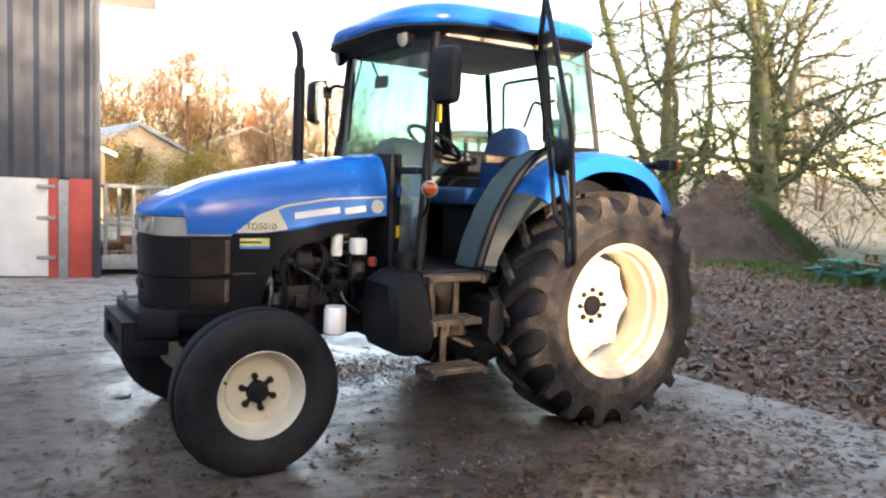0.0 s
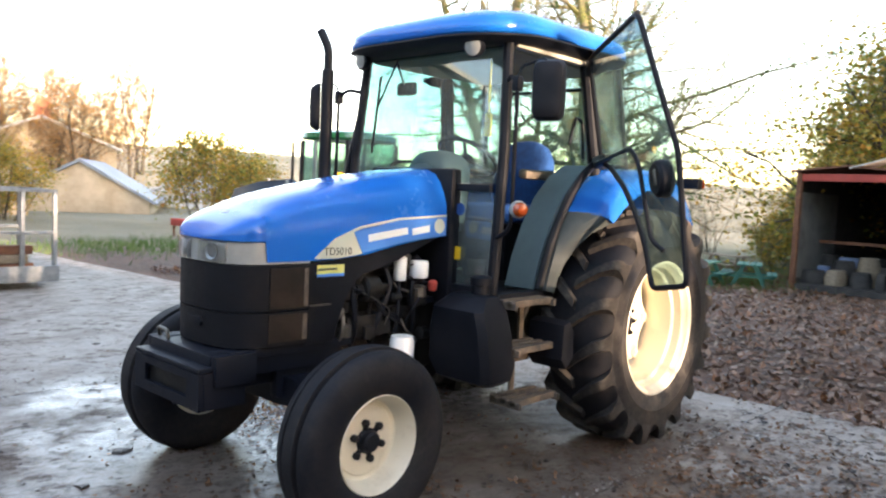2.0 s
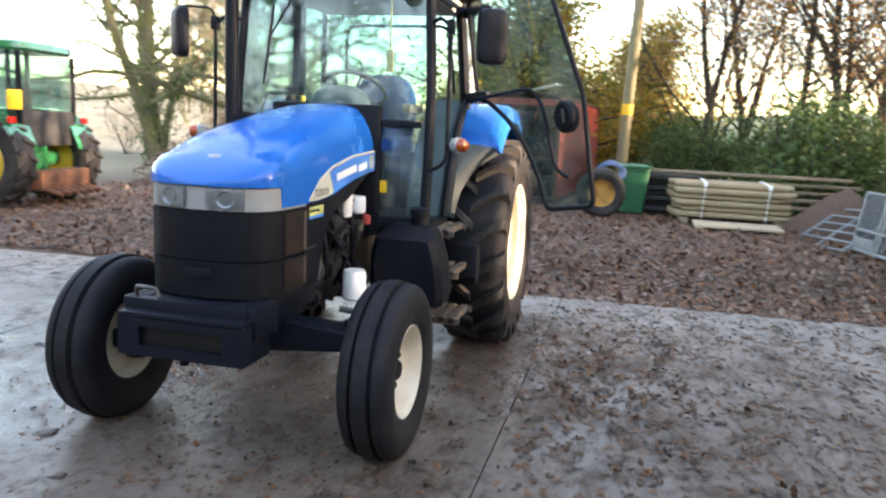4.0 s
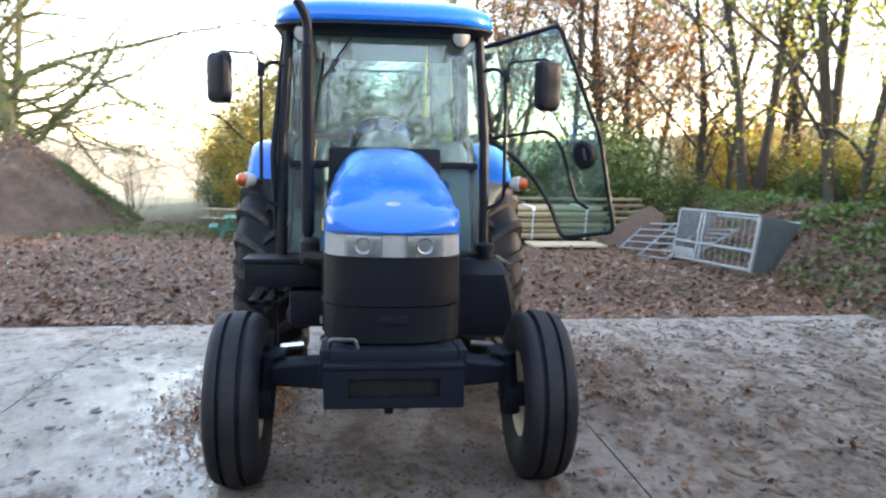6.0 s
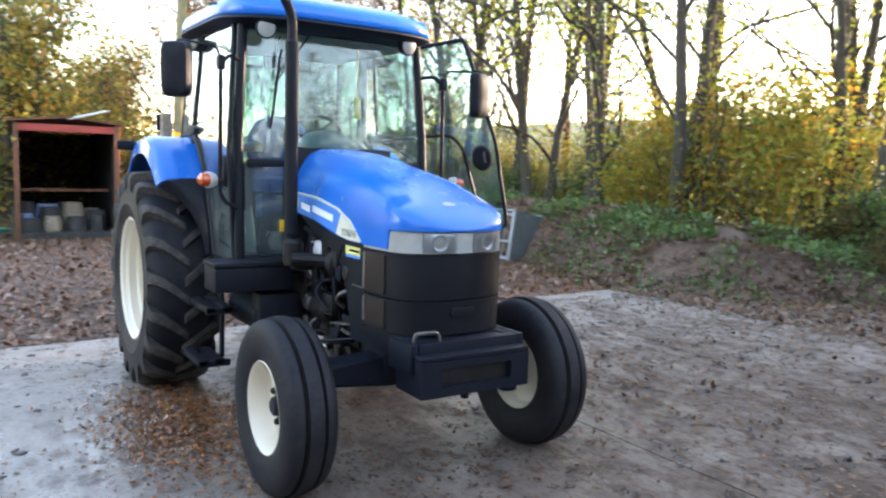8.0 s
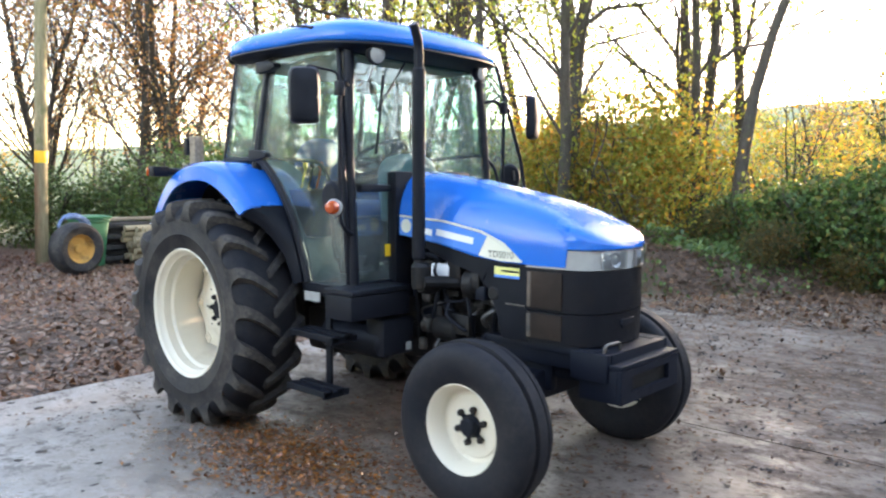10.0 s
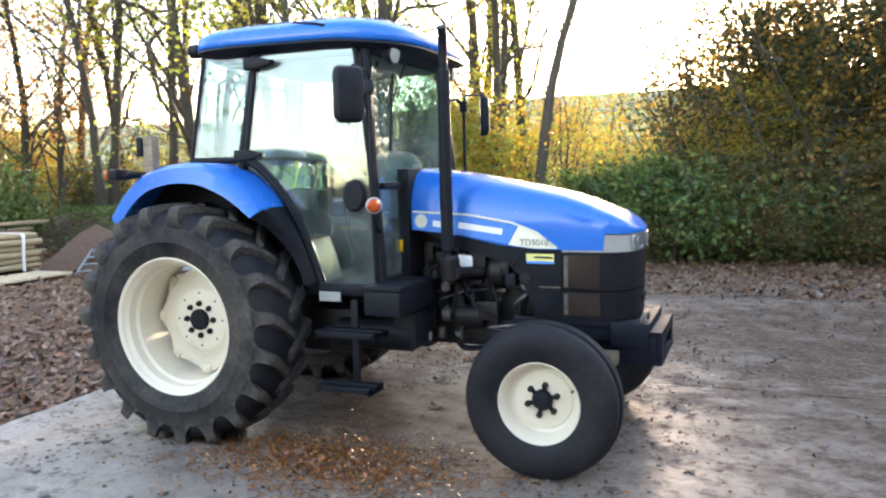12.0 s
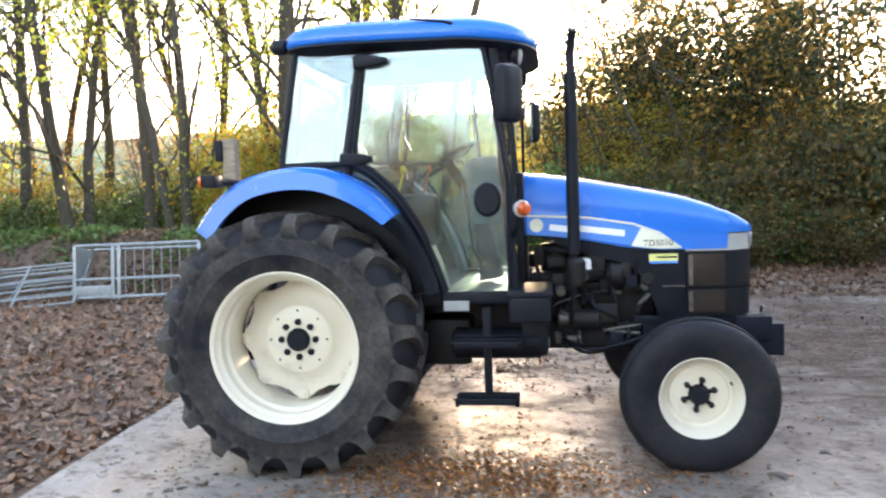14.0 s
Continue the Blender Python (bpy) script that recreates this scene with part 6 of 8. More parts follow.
def cage():
    """A livestock feeder: galvanised bars with sheet ends, lying at the foot of the bank."""
    a, b = Vector((-4.9, 4.42, G + 0.06)), Vector((-3.3, 4.76, G))
    d = (b - a)
    ang = math.degrees(math.atan2(d.y, d.x))
    t = thing("livestock_feeder", "galvanised barred livestock feeder with grey sheet ends", "feeder", at=a, turn=ang)
    ln, h, dp = 1.64, 0.72, 0.5
    lean = 0.16
    for z in (0.03, 0.27, h):
        g = B()
        tube(g, [(0, z * lean, z), (ln, z * lean, z)], 0.022, 8)
        part("rail", g, M["galv"], t)
    for x in (0.0, 0.5, 0.58, ln):
        g = B()
        box(g, x - 0.022, x + 0.022, -0.02, 0.02, 0.0, h, 0.004, m=pose(0, 0, 0, -9, 0, 0))
        part("upright", g, M["galv"], t)
    for k in range(8):
        g = B()
        x = 0.66 + 0.12 * k
        tube(g, [(x, 0.02, 0.04), (x, h * lean, h)], 0.006, 6)
        part("bar", g, M["galv"], t)
    g = B()
    box(g, 0.02, 0.49, -0.008, 0.008, 0.05, 0.19, 0.002)
    part("kick_plate", g, M["galv"], t, "pale sheet plate")
    g = B()
    plate(g, [(0, 0), (0.12, h), (0.75, h * 0.86), (0.35, 0.02)], "x", ln, ln + 0.02, 0.002)
    part("sheet_end", g, M["blotchgrey"], t, "dull blue-grey sheet end")
    g = B()
    plate(g, [(0, 0), (0.12, h), (0.75, h * 0.86), (0.35, 0.02)], "x", -0.02, 0, 0.002)
    part("sheet_end", g, M["galv"], t)
    g = B()
    tube(g, [(0, 0.75, h * 0.86), (ln, 0.75, h * 0.86)], 0.02, 8)
    part("rail", g, M["galv"], t)
    # two hurdles lying flat in the leaves
    for i, (x, y, z, rx, rz) in enumerate(((-5.75, 4.5, 0.24, 38, 8), (-6.3, 5.2, 0.2, 24, 14))):
        hd = thing("hurdle", "flat galvanised sheep hurdle lying in the leaves", "hurdle", "hurdles", at=(x, y, G + z))
        hd.rotation_euler = (radians(rx), radians(-4), radians(rz))
        for k in range(6):
            g = B()
            tube(g, [(-0.85, -0.4 + 0.16 * k, 0), (0.85, -0.4 + 0.16 * k, 0)], 0.016, 8)
            part("bar", g, M["galv"], hd)
        for x0 in (-0.85, 0.0, 0.85):
            g = B()
            tube(g, [(x0, -0.42, 0), (x0, 0.42, 0)], 0.018, 8)
            part("upright", g, M["galv"], hd)
    p = thing("old_board", "dark rotten brown board tipped up behind the hurdles", "board", at=(-6.65, 4.45, G))
    g = B()
    plate(g, [(-0.75, 0.0), (-0.1, 0.62), (0.18, 0.78), (0.45, 0.62), (0.5, 0.0)], "y", -0.06, 0.06, 0.02, m=pose(0, 0, 0, -22, 0, 42))
    part("board", g, M["rotwood"], p)


def green_tractor():
    t = thing("green_tractor", "older green tractor with yellow wheels and a front loader", "tractor", at=(-4.75, -7.7, -0.055), turn=-84)

    def wheel(x, y, r, w, rr):
        s = 1 if y > 0 else -1
        g = B()
        turned(g, [(rr, 0.4 * w), (r * 0.8, 0.5 * w), (r * 0.93, 0.46 * w), (r * 0.96, 0), (r * 0.93, -0.46 * w), (r * 0.8, -0.5 * w), (rr, -0.4 * w)], "y", n=40, close=True)
        o = part("wheel", g, M["rubber"], t, "muddy tractor tyre", at=(x, y, r - 0.015))
        for e in (-1, 1):
            g = B()
            box(g, -0.03, 0.03, min(0, e * 0.5 * w), max(0, e * 0.5 * w), r * 0.9, r, 0.005, m=pose(0, 0, 0, 0, 0, e * 25))
            bar = part("tread_bar", g, M["rubber"], o)
            for k in range(18):
                m = pose(0, 0, 0, 0, 360 * (k + (0.5 if e > 0 else 0)) / 18, 0)
                if k == 0:
                    bar.matrix_local = m
                else:
                    again(bar, m=m)
        g = B()
        turned(g, [(rr * 1.02, s * 0.42 * w), (rr * 0.98, s * 0.44 * w), (rr * 0.9, s * 0.3 * w), (rr * 0.86, 0.0), (rr * 0.55, s * -0.05 * w), (rr * 0.5, s * 0.1 * w), (rr * 0.16, s * 0.14 * w), (rr * 0.14, s * 0.28 * w), (0.002, s * 0.28 * w), (0.002, s * -0.2 * w), (rr * 0.9, s * -0.2 * w), (rr, s * -0.4 * w)], "y", n=32, close=True)
        part("rim", g, M["farmyellow"], o, "yellow wheel rim")

    for s in (-1, 1):
        wheel(0, s * 0.82, 0.73, 0.44, 0.42)
        wheel(2.15, s * 0.78, 0.49, 0.32, 0.27)
    g = B()
    box(g, -0.3, 2.6, -0.2, 0.2, 0.55, 0.95, 0.04)
    tube(g, [(0, -0.75, 0.72), (0, 0.75, 0.72)], 0.13, 12)
    tube(g, [(2.15, -0.7, 0.48), (2.15, 0.7, 0.48)], 0.07, 10)
    part("chassis", g, M["farmgreen"], t, "dark green chassis")
    g = B()
    loft(g, [[(x, y * w, z) for y, z in ((1, 0.9), (1, zt - 0.08), (0.8, zt), (-0.8, zt), (-1, zt - 0.08), (-1, 0.9))] for x, w, zt in ((0.95, 0.3, 1.42), (2.1, 0.29, 1.38), (2.55, 0.27, 1.32))])
    hood = part("bonnet", g, M["farmgreen"], t, "green bonnet")
    for s in (-1, 1):
        g = B()
        box(g, 1.0, 2.5, s * 0.302 - 0.003, s * 0.302 + 0.003, 1.18, 1.24)
        part("stripe", g, M["farmyellow"], hood, "yellow stripe")
    for s in (-1, 1):
        g = B()
        pr = [(-0.62, 0.95), (-0.5, 1.25), (-0.2, 1.5), (0.2, 1.53), (0.55, 1.4), (0.7, 1.15)]
        loft(g, [[(x, s * 0.5, z), (x, s * 0.98, z), (x, s * 1.0, z - 0.06), (x, s * 0.5, z - 0.05)] for x, z in pr])
        mg = part("mudguard", g, M["farmgreen"], t, "green mudguard")
        g = B()
        box(g, -0.52, -0.46, min(s * 0.8, s * 0.94), max(s * 0.8, s * 0.94), 1.3, 1.4, 0.01)
        part("tail_lamp", g, M["redlens"], mg, "red tail lamp")
    g = B()
    loft(g, [oval(-0.5, 0.76, 0.68, 2.36, 0.3, 24), oval(-0.54, 0.8, 0.72, 2.4, 0.3, 24), oval(-0.52, 0.78, 0.7, 2.49, 0.3, 24), oval(-0.4, 0.65, 0.6, 2.54, 0.35, 24)])
    part("cab_roof", g, M["farmgreen"], t, "faded green cab roof")
    for x, s in ((-0.45, 1), (-0.45, -1), (0.35, 1), (0.35, -1), (0.7, 1), (0.7, -1)):
        g = B()
        box(g, x - 0.035, x + 0.035, s * 0.64 - 0.03, s * 0.64 + 0.03, 1.3, 2.36, 0.01)
        part("cab_pillar", g, M["black"] if x != 0.35 else M["grey"], t, "cab pillar")
    g = B()
    box(g, -0.48, 0.74, -0.62, 0.62, 0.95, 1.5, 0.03)
    box(g, 0.7, 1.05, -0.34, 0.34, 0.95, 1.4, 0.04)
    part("cab_base", g, M["dark"], t, "dark cab base")
    for s in (-1, 1):
        for x0, x1 in ((-0.41, 0.31), (0.39, 0.66)):
            g = B()
            pane(g, [(x0, s * 0.64, 1.5), (x1, s * 0.64, 1.5), (x1, s * 0.64, 2.34), (x0, s * 0.64, 2.34)])
            part("side_window", g, M["glass"], t, "tinted cab window", shadow=False)
    for x in (-0.46, 0.71):
        g = B()
        pane(g, [(x, 0.6, 1.5), (x, -0.6, 1.5), (x, -0.6, 2.34), (x, 0.6, 2.34)])
        part("window", g, M["glass"], t, "tinted cab window", shadow=False)
    g = B()
    box(g, -0.05, 0.1, -0.2, 0.2, 1.5, 1.85, 0.03)
    part("seat", g, M["dark"], t, "dark seat")
    g = B()
    tube(g, [(1.45, 0.2, 1.35), (1.45, 0.2, 2.35)], [0.035, 0.03], 10)
    part("exhaust", g, M["dark"], t, "dark exhaust stack")
    g = B()
    box(g, -0.56, -0.54, 0.72, 1.02, 1.5, 1.78, 0.01)
    part("plate", g, M["yellow"], t, "square orange-yellow plate")
    for s in (-1, 1):
        g = B()
        box(g, 1.05, 1.2, s * 0.5 - 0.06, s * 0.5 + 0.06, 0.65, 1.62, 0.01)
        part("loader_tower", g, M["loader"], t, "blue-grey loader tower")
        g = B()
        rings = [[(x, s * 0.5 - 0.05, z - 0.09), (x, s * 0.5 + 0.05, z - 0.09), (x, s * 0.5 + 0.05, z + 0.09), (x, s * 0.5 - 0.05, z + 0.09)] for x, z in ((1.1, 1.55), (2.0, 1.48), (2.75, 1.32), (3.0, 0.9), (3.15, 0.4))]
        loft(g, rings)
        part("loader_arm", g, M["loader"], t, "blue-grey loader arm")
        g = B()
        tube(g, [(1.15, s * 0.5, 0.95), (2.2, s * 0.5, 1.3)], 0.035, 8)
        part("ram", g, M["steel"], t, "steel ram")
        g = B()
        turned(g, [(0.03, -0.04), (0.09, 0.0), (0.09, 0.03)], "x", at=(2.58, s * 0.2, 1.16), n=14)
        part("headlamp", g, M["lampshell"], t, "round headlamp")
    g = B()
    box(g, 3.1, 3.2, -0.6, 0.6, 0.2, 0.5, 0.02)
    tube(g, [(3.15, -0.5, 0.25), (3.9, -0.5, 0.12)], 0.03, 6)
    tube(g, [(3.15, 0.5, 0.25), (3.9, 0.5, 0.12)], 0.03, 6)
    part("bale_fork", g, M["dark"], t, "dark loader fork")
    g = B()
    for k in range(6):
        tube(g, [(-0.4, -0.5 + 0.2 * k, 0.4), (-1.0, -0.5 + 0.2 * k, 0.25)], 0.04, 6)
    box(g, -0.75, -0.45, -0.6, 0.6, 0.3, 0.6, 0.05)
    part("rear_linkage", g, M["rust"], t, "rusty rear implement frame")
    r = thing("red_harrow", "low faded red farm implement in the grass", "implement", at=(-6.3, -15.4, height(-6.3, -15.4)), turn=-70)
    r.scale = (0.62, 0.9, 1.15)
    g = B()
    box(g, -1.2, 1.6, -0.5, -0.35, 0.25, 0.42, 0.02)
    box(g, -1.2, 1.6, 0.35, 0.5, 0.25, 0.42, 0.02)
    for x in (-1.1, 0.2, 1.5):
        box(g, x - 0.06, x + 0.06, -0.5, 0.5, 0.28, 0.4, 0.02)
    part("frame", g, M["redpaint"], r, "faded red frame")
    for x in (-1.1, -0.2, 0.7, 1.5):
        for y in (-0.42, 0.42):
            g = B()
            box(g, x - 0.03, x + 0.03, y - 0.03, y + 0.03, 0.0, 0.3, 0.01)
            part("tine", g, M["rust"], r)


def house(x, y, turn, ln, dp, eave, ridge, wall, roof_m, lbl, chimney=False, windows=()):
    z = height(x, y)
    t = thing("farm_building", lbl, "building", at=(x, y, z - 0.3), turn=turn)
    g = B()
    plate(g, [(-dp / 2, 0), (dp / 2, 0), (dp / 2, eave), (0, ridge), (-dp / 2, eave)], "x", -ln / 2, ln / 2)
    part("wall", g, wall, t)
    for s in (-1, 1):
        g = B()
        k = (ridge - eave) / (dp / 2)
        plate(g, [(0, ridge + 0.02), (s * (dp / 2 + 0.3), eave - 0.3 * k + 0.02), (s * (dp / 2 + 0.3), eave - 0.3 * k + 0.16), (0, ridge + 0.18)], "x", -ln / 2 - 0.2, ln / 2 + 0.2)
        part("roof", g, roof_m, t, "pitched roof")
    if chimney:
        g = B()
        box(g, ln / 2 - 1.0, ln / 2 - 0.2, -0.4, 0.4, ridge - 0.3, ridge + 1.2)
        part("chimney", g, M["brickred"], t, "red brick chimney")
    for f, a, b, w, h in windows:
        g = B()
        if f == "end":
            box(g, ln / 2 - 0.05, ln / 2 + 0.04, a - w / 2, a + w / 2, b, b + h)
        else:
            box(g, a - w / 2, a + w / 2, dp / 2 - 0.05, dp / 2 + 0.04, b, b + h)
        part("window", g, M["dark"], t, "dark window opening")


def dark_stack():
    random.seed(31)
    for i in range(8):
        t = thing("dark_board", "black tarred board in a stack beside the stakes", "board", "boards in the dark stack", at=(-8.45 + 0.13 * (i % 2), 2.25 + random.uniform(-0.06, 0.06), G + 0.09 * i), turn=91 + random.uniform(-4, 4))
        g = B()
        box(g, -0.62, 0.62, -0.3, 0.3, 0.0, 0.075, 0.008)
        part("plank", g, M["dark"], t)


dark_stack()


def lamp_post():
    t = thing("lamp_post", "tall pale lamp post by the far farm buildings", "lamp post", at=(-3.5, -25.2, height(-3.5, -25.2)))
    g = B()
    tube(g, [(0, 0, -0.1), (0, 0, 4.6)], [0.09, 0.07], 10)
    part("shaft", g, M["rust"], t, "brownish lamp shaft")
    g = B()
    turned(g, [(0.08, 4.5), (0.16, 4.6), (0.16, 4.8), (0.06, 4.92), (0.002, 4.94)], "z", n=14)
    part("lantern", g, M["white"], t, "white lantern")


lamp_post()
barn()
trailer()
bench(-8.0, -2.38, 8, "green painted picnic bench in the grass", M["bench"])
bench(-8.5, -1.8, 20, "green painted picnic bench near the store", M["bench"])
bench(-10.2, -2.9, 75, "weathered brown picnic bench behind the green ones", M["wood"])
container()
old_wheel()
wheelie_bin()
pole()
stakes()
cage()
green_tractor()
house(-1.6, -31, 95, 9, 7, 1.9, 3.7, M["stone"], M["slate"], "stone barn with a slate roof and a slit window", windows=(("end", 0, 2.2, 0.3, 0.7),))
house(2.2, -22, 92, 5, 4, 2.3, 3.1, M["wood"], M["tin"], "open-fronted farm shed with a pale sheet roof")
house(-14, -50, 70, 12, 8, 3.0, 4.6, M["stone"], M["tin"], "far farmhouse with a pale roof and red chimney", True)
house(-11.5, -36, 60, 8, 6, 0.9, 2.6, M["stone"], M["slate"], "low stone outhouse with a slate roof")
house(-22, -40, 40, 11, 7, 0.8, 2.2, M["render"], M["tin"], "long low shed with a pale roof")


# ---- trees, hedges and leaves ----
def tubes(branches):
    """Tapered tubes for (points, radii, sides) rows, as one set of arrays."""
    vs, fs, base = [], [], 0
    for pts, rad, n in branches:
        pts, rad = np.asarray(pts, float), np.asarray(rad, float)
        d = np.gradient(pts, axis=0)
        d /= np.linalg.norm(d, axis=1)[:, None] + 1e-9
        ref = np.where(np.abs(d[:, 2:3]) < 0.9, [[0, 0, 1.0]], [[1.0, 0, 0]])
        u = np.cross(d, ref)
        u /= np.linalg.norm(u, axis=1)[:, None] + 1e-9
        w = np.cross(d, u)
        a = 2 * np.pi * np.arange(n) / n
        ring = pts[:, None] + rad[:, None, None] * (u[:, None] * np.cos(a)[None, :, None] + w[:, None] * np.sin(a)[None, :, None])
        vs.append(ring.reshape(-1, 3))
        m = len(pts)
        i, j = np.meshgrid(np.arange(m - 1), np.arange(n), indexing="ij")
        p = base + i * n + j
        q = base + i * n + (j + 1) % n
        fs.append(np.stack([p, q, q + n, p + n], -1).reshape(-1, 4))
        base += m * n
    return np.concatenate(vs), np.concatenate(fs)


def grow(rng, start, way, length, radius, level, top, out, bend=0.25, lift=0.1, kids=(9, 6, 5), spread=(0.9, 0.8, 0.8), bare=0.35, shrink=(0.5, 0.5, 0.5)):
    """One branch and what springs from it."""
    n = (9, 6, 5, 4)[min(level, 3)]
    pts, d = [np.array(start, float)], np.array(way, float)
    d /= np.linalg.norm(d)
    for _ in range(n):
        d = d + rng.normal(0, bend / n ** 0.5, 3) * (0.5 if level == 0 else 1.0) + np.array([0, 0, lift / n])
        d /= np.linalg.norm(d)
        pts.append(pts[-1] + d * length / n)
    t = np.linspace(0, 1, n + 1)
    rad = radius * (1 - t * (0.8 if level else 0.72)) + 0.002
    if level == 0:
        rad[0] *= 1.35
    out.append((pts, rad, (9, 6, 4, 3)[min(level, 3)], level))
    if level >= top:
        return
    count = kids[min(level, len(kids) - 1)]
    for k in range(count):
        s = bare + (1 - bare) * (k + rng.uniform(0, 0.9)) / count if level == 0 else rng.uniform(0.2, 1.0)
        i = min(int(s * n), n - 1)
        p = pts[i] + (pts[i + 1] - pts[i]) * (s * n - i)
        ax0 = (pts[i + 1] - pts[i]) / np.linalg.norm(pts[i + 1] - pts[i])
        side = np.cross(ax0, rng.normal(size=3))
        side /= np.linalg.norm(side) + 1e-9
        sp = spread[min(level, len(spread) - 1)] * rng.uniform(0.7, 1.25)
        way2 = ax0 * math.cos(sp) + side * math.sin(sp)
        ln = length * shrink[min(level, len(shrink) - 1)] * rng.uniform(0.6, 1.15) * (1.15 - 0.6 * s if level == 0 else 1)
        grow(rng, p, way2, ln, max(0.004, radius * (1 - 0.75 * s) * rng.uniform(0.35, 0.55)), level + 1, top, out, bend * 1.15, lift, kids, spread, bare, shrink)


def leaf_arrays(rng, at, size, flat=0.0, droop=0.0):
    """A folded four-cornered leaf at every place."""
    n = len(at)
    a = rng.normal(size=(n, 3))
    a[:, 2] *= 1 - flat
    a[:, 2] -= droop
    a /= np.linalg.norm(a, axis=1)[:, None]
    b = np.cross(a, rng.normal(size=(n, 3)) * (1, 1, 1 + 8 * flat) if not flat else np.tile([[0.0, 0, 1.0]], (n, 1)) + rng.normal(0, 0.25, (n, 3)))
    b /= np.linalg.norm(b, axis=1)[:, None] + 1e-9
    s = size * rng.uniform(0.6, 1.3, (n, 1))
    up = np.cross(a, b) * s * rng.uniform(0.0, 0.3, (n, 1))
    at = np.asarray(at, float)
    v = np.stack([at, at + a * s * 0.5 + b * s * 0.36 + up, at + a * s, at + a * s * 0.45 - b * s * 0.36 + up], 1).reshape(-1, 3)
    f = np.arange(4 * n).reshape(-1, 4)
    return v, f


def tree(name, label, seed, h, r, wood, leaf=None, leaves=0, size=0.07, cluster=0.12, top=3, lean=(0, 0), low=0.0, stems=1, ivy=0, ivy_top=6.0, **how):
    """A tree at the origin: trunk, crown of limbs and twigs, and leaves along the twigs where it has them."""
    rng = np.random.default_rng(seed)
    t = thing(name, label, "tree", "trees")
    out = []
    for k in range(stems):
        a = 2 * math.pi * k / stems + rng.uniform(0, 1)
        off = (0.0, 0.0) if stems == 1 else (0.22 * math.cos(a), 0.22 * math.sin(a))
        grow(rng, (off[0], off[1], -0.15), (lean[0] + off[0] * 0.5, lean[1] + off[1] * 0.5, 1.0), h * (1 if k == 0 else rng.uniform(0.75, 1)), r * (1 if k == 0 else rng.uniform(0.6, 0.9)), 0, top, out, **how)
    raw("trunk", *tubes([(p, q, n) for p, q, n, lv in out if lv == 0]), wood, t, True)
    raw("crown", *tubes([(p, q, n) for p, q, n, lv in out if lv > 0]), wood, t, True)
    if leaf:
        ends = np.array([pt for p, q, n, lv in out if lv >= max(1, top - 1) for pt in p[1:] if pt[2] > low])
        pick = ends[rng.integers(0, len(ends), leaves)] + rng.normal(0, cluster, (leaves, 3))
        v, f = leaf_arrays(rng, pick, size)
        tagged(raw("foliage", v, f, leaf, t), kind="stuff")
    if ivy:
        hold = [(a, b, ra) for p, q, n, lv in out if lv == 0 or (lv == 1 and q[0] > 0.05) for a, b, ra in zip(p, p[1:], q) if a[2] < ivy_top]
        w = np.array([np.linalg.norm(b - a) * ra for a, b, ra in hold])
        pick = rng.choice(len(hold), ivy, p=w / w.sum())
        a, b = np.array([hold[i][0] for i in pick]), np.array([hold[i][1] for i in pick])
        ra = np.array([hold[i][2] for i in pick])[:, None]
        d = rng.normal(size=(ivy, 3))
        d /= np.linalg.norm(d, axis=1)[:, None]
        at = a + (b - a) * rng.uniform(0, 1, (ivy, 1)) + d * (ra + np.abs(rng.normal(0.02, 0.09, (ivy, 1))))
        v, f = leaf_arrays(rng, at, 0.11)
        tagged(raw("ivy", v, f, M["l_ivy"], t), "green ivy on the trunk", kind="stuff")
    return t


def shrub(name, label, seed, rx, ry, h, leaf, leaves, size, wood, clumps=60, puff=0.22, base=0.0, category="shrub", crown=1.0):
    """A thicket: stems from the ground and leaves in loose clumps of uneven outline."""
    rng = np.random.default_rng(seed)
    t = thing(name, label, category, "shrubs")
    out = []
    for k in range(9):
        a = rng.uniform(0, 2 * math.pi)
        s = rng.uniform(0, 0.5)
        grow(rng, (rx * s * math.cos(a), ry * s * math.sin(a), -0.1), (0.5 * math.cos(a), 0.5 * math.sin(a), 1.2), h * rng.uniform(0.7, 1.05), 0.03, 0, 2, out, bend=0.5, kids=(6, 4), bare=0.15)
    tagged(raw("brushwood", *tubes([(p, q, max(3, n - 3)) for p, q, n, lv in out]), wood, t, True), kind="stuff")
    d = rng.normal(size=(clumps, 3))
    d /= np.linalg.norm(d, axis=1)[:, None]
    c = d * rng.uniform(0.45, 1.05, (clumps, 1)) * (rx, ry, 0.5 * h) + (0, 0, 0.5 * h + base)
    c[:, 2] = np.maximum(c[:, 2], 0.1)
    which = rng.integers(0, clumps, leaves)
    which = which[(c[which, 2] < 0.58 * h) | (rng.uniform(0, 1, leaves) < crown)]
    leaves = len(which)
    spread = rng.uniform(0.5, 1.5, clumps)[which][:, None]
    p = c[which] + rng.normal(0, puff, (leaves, 3)) * spread
    p[:, 2] = np.maximum(p[:, 2], 0.04)
    v, f = leaf_arrays(rng, p, size)
    tagged(raw("foliage", v, f, leaf, t), kind="stuff")
    return t


def put(t, spots, jitter=True, seed=1):
    """Stand the thing on the first spot and copies of it on the others: rows of x, y, scale."""
    rng = random.Random(seed)
    for i, (x, y, s) in enumerate(spots):
        m = pose(x, y, ground_at(x, y), 0, 0, rng.uniform(0, 360) if jitter else 0)
        if i == 0:
            t.matrix_world = m @ Matrix.Scale(s, 4)
        else:
            o = copy_thing(t, m)
            o.scale = (s, s, s * rng.uniform(0.92, 1.1))


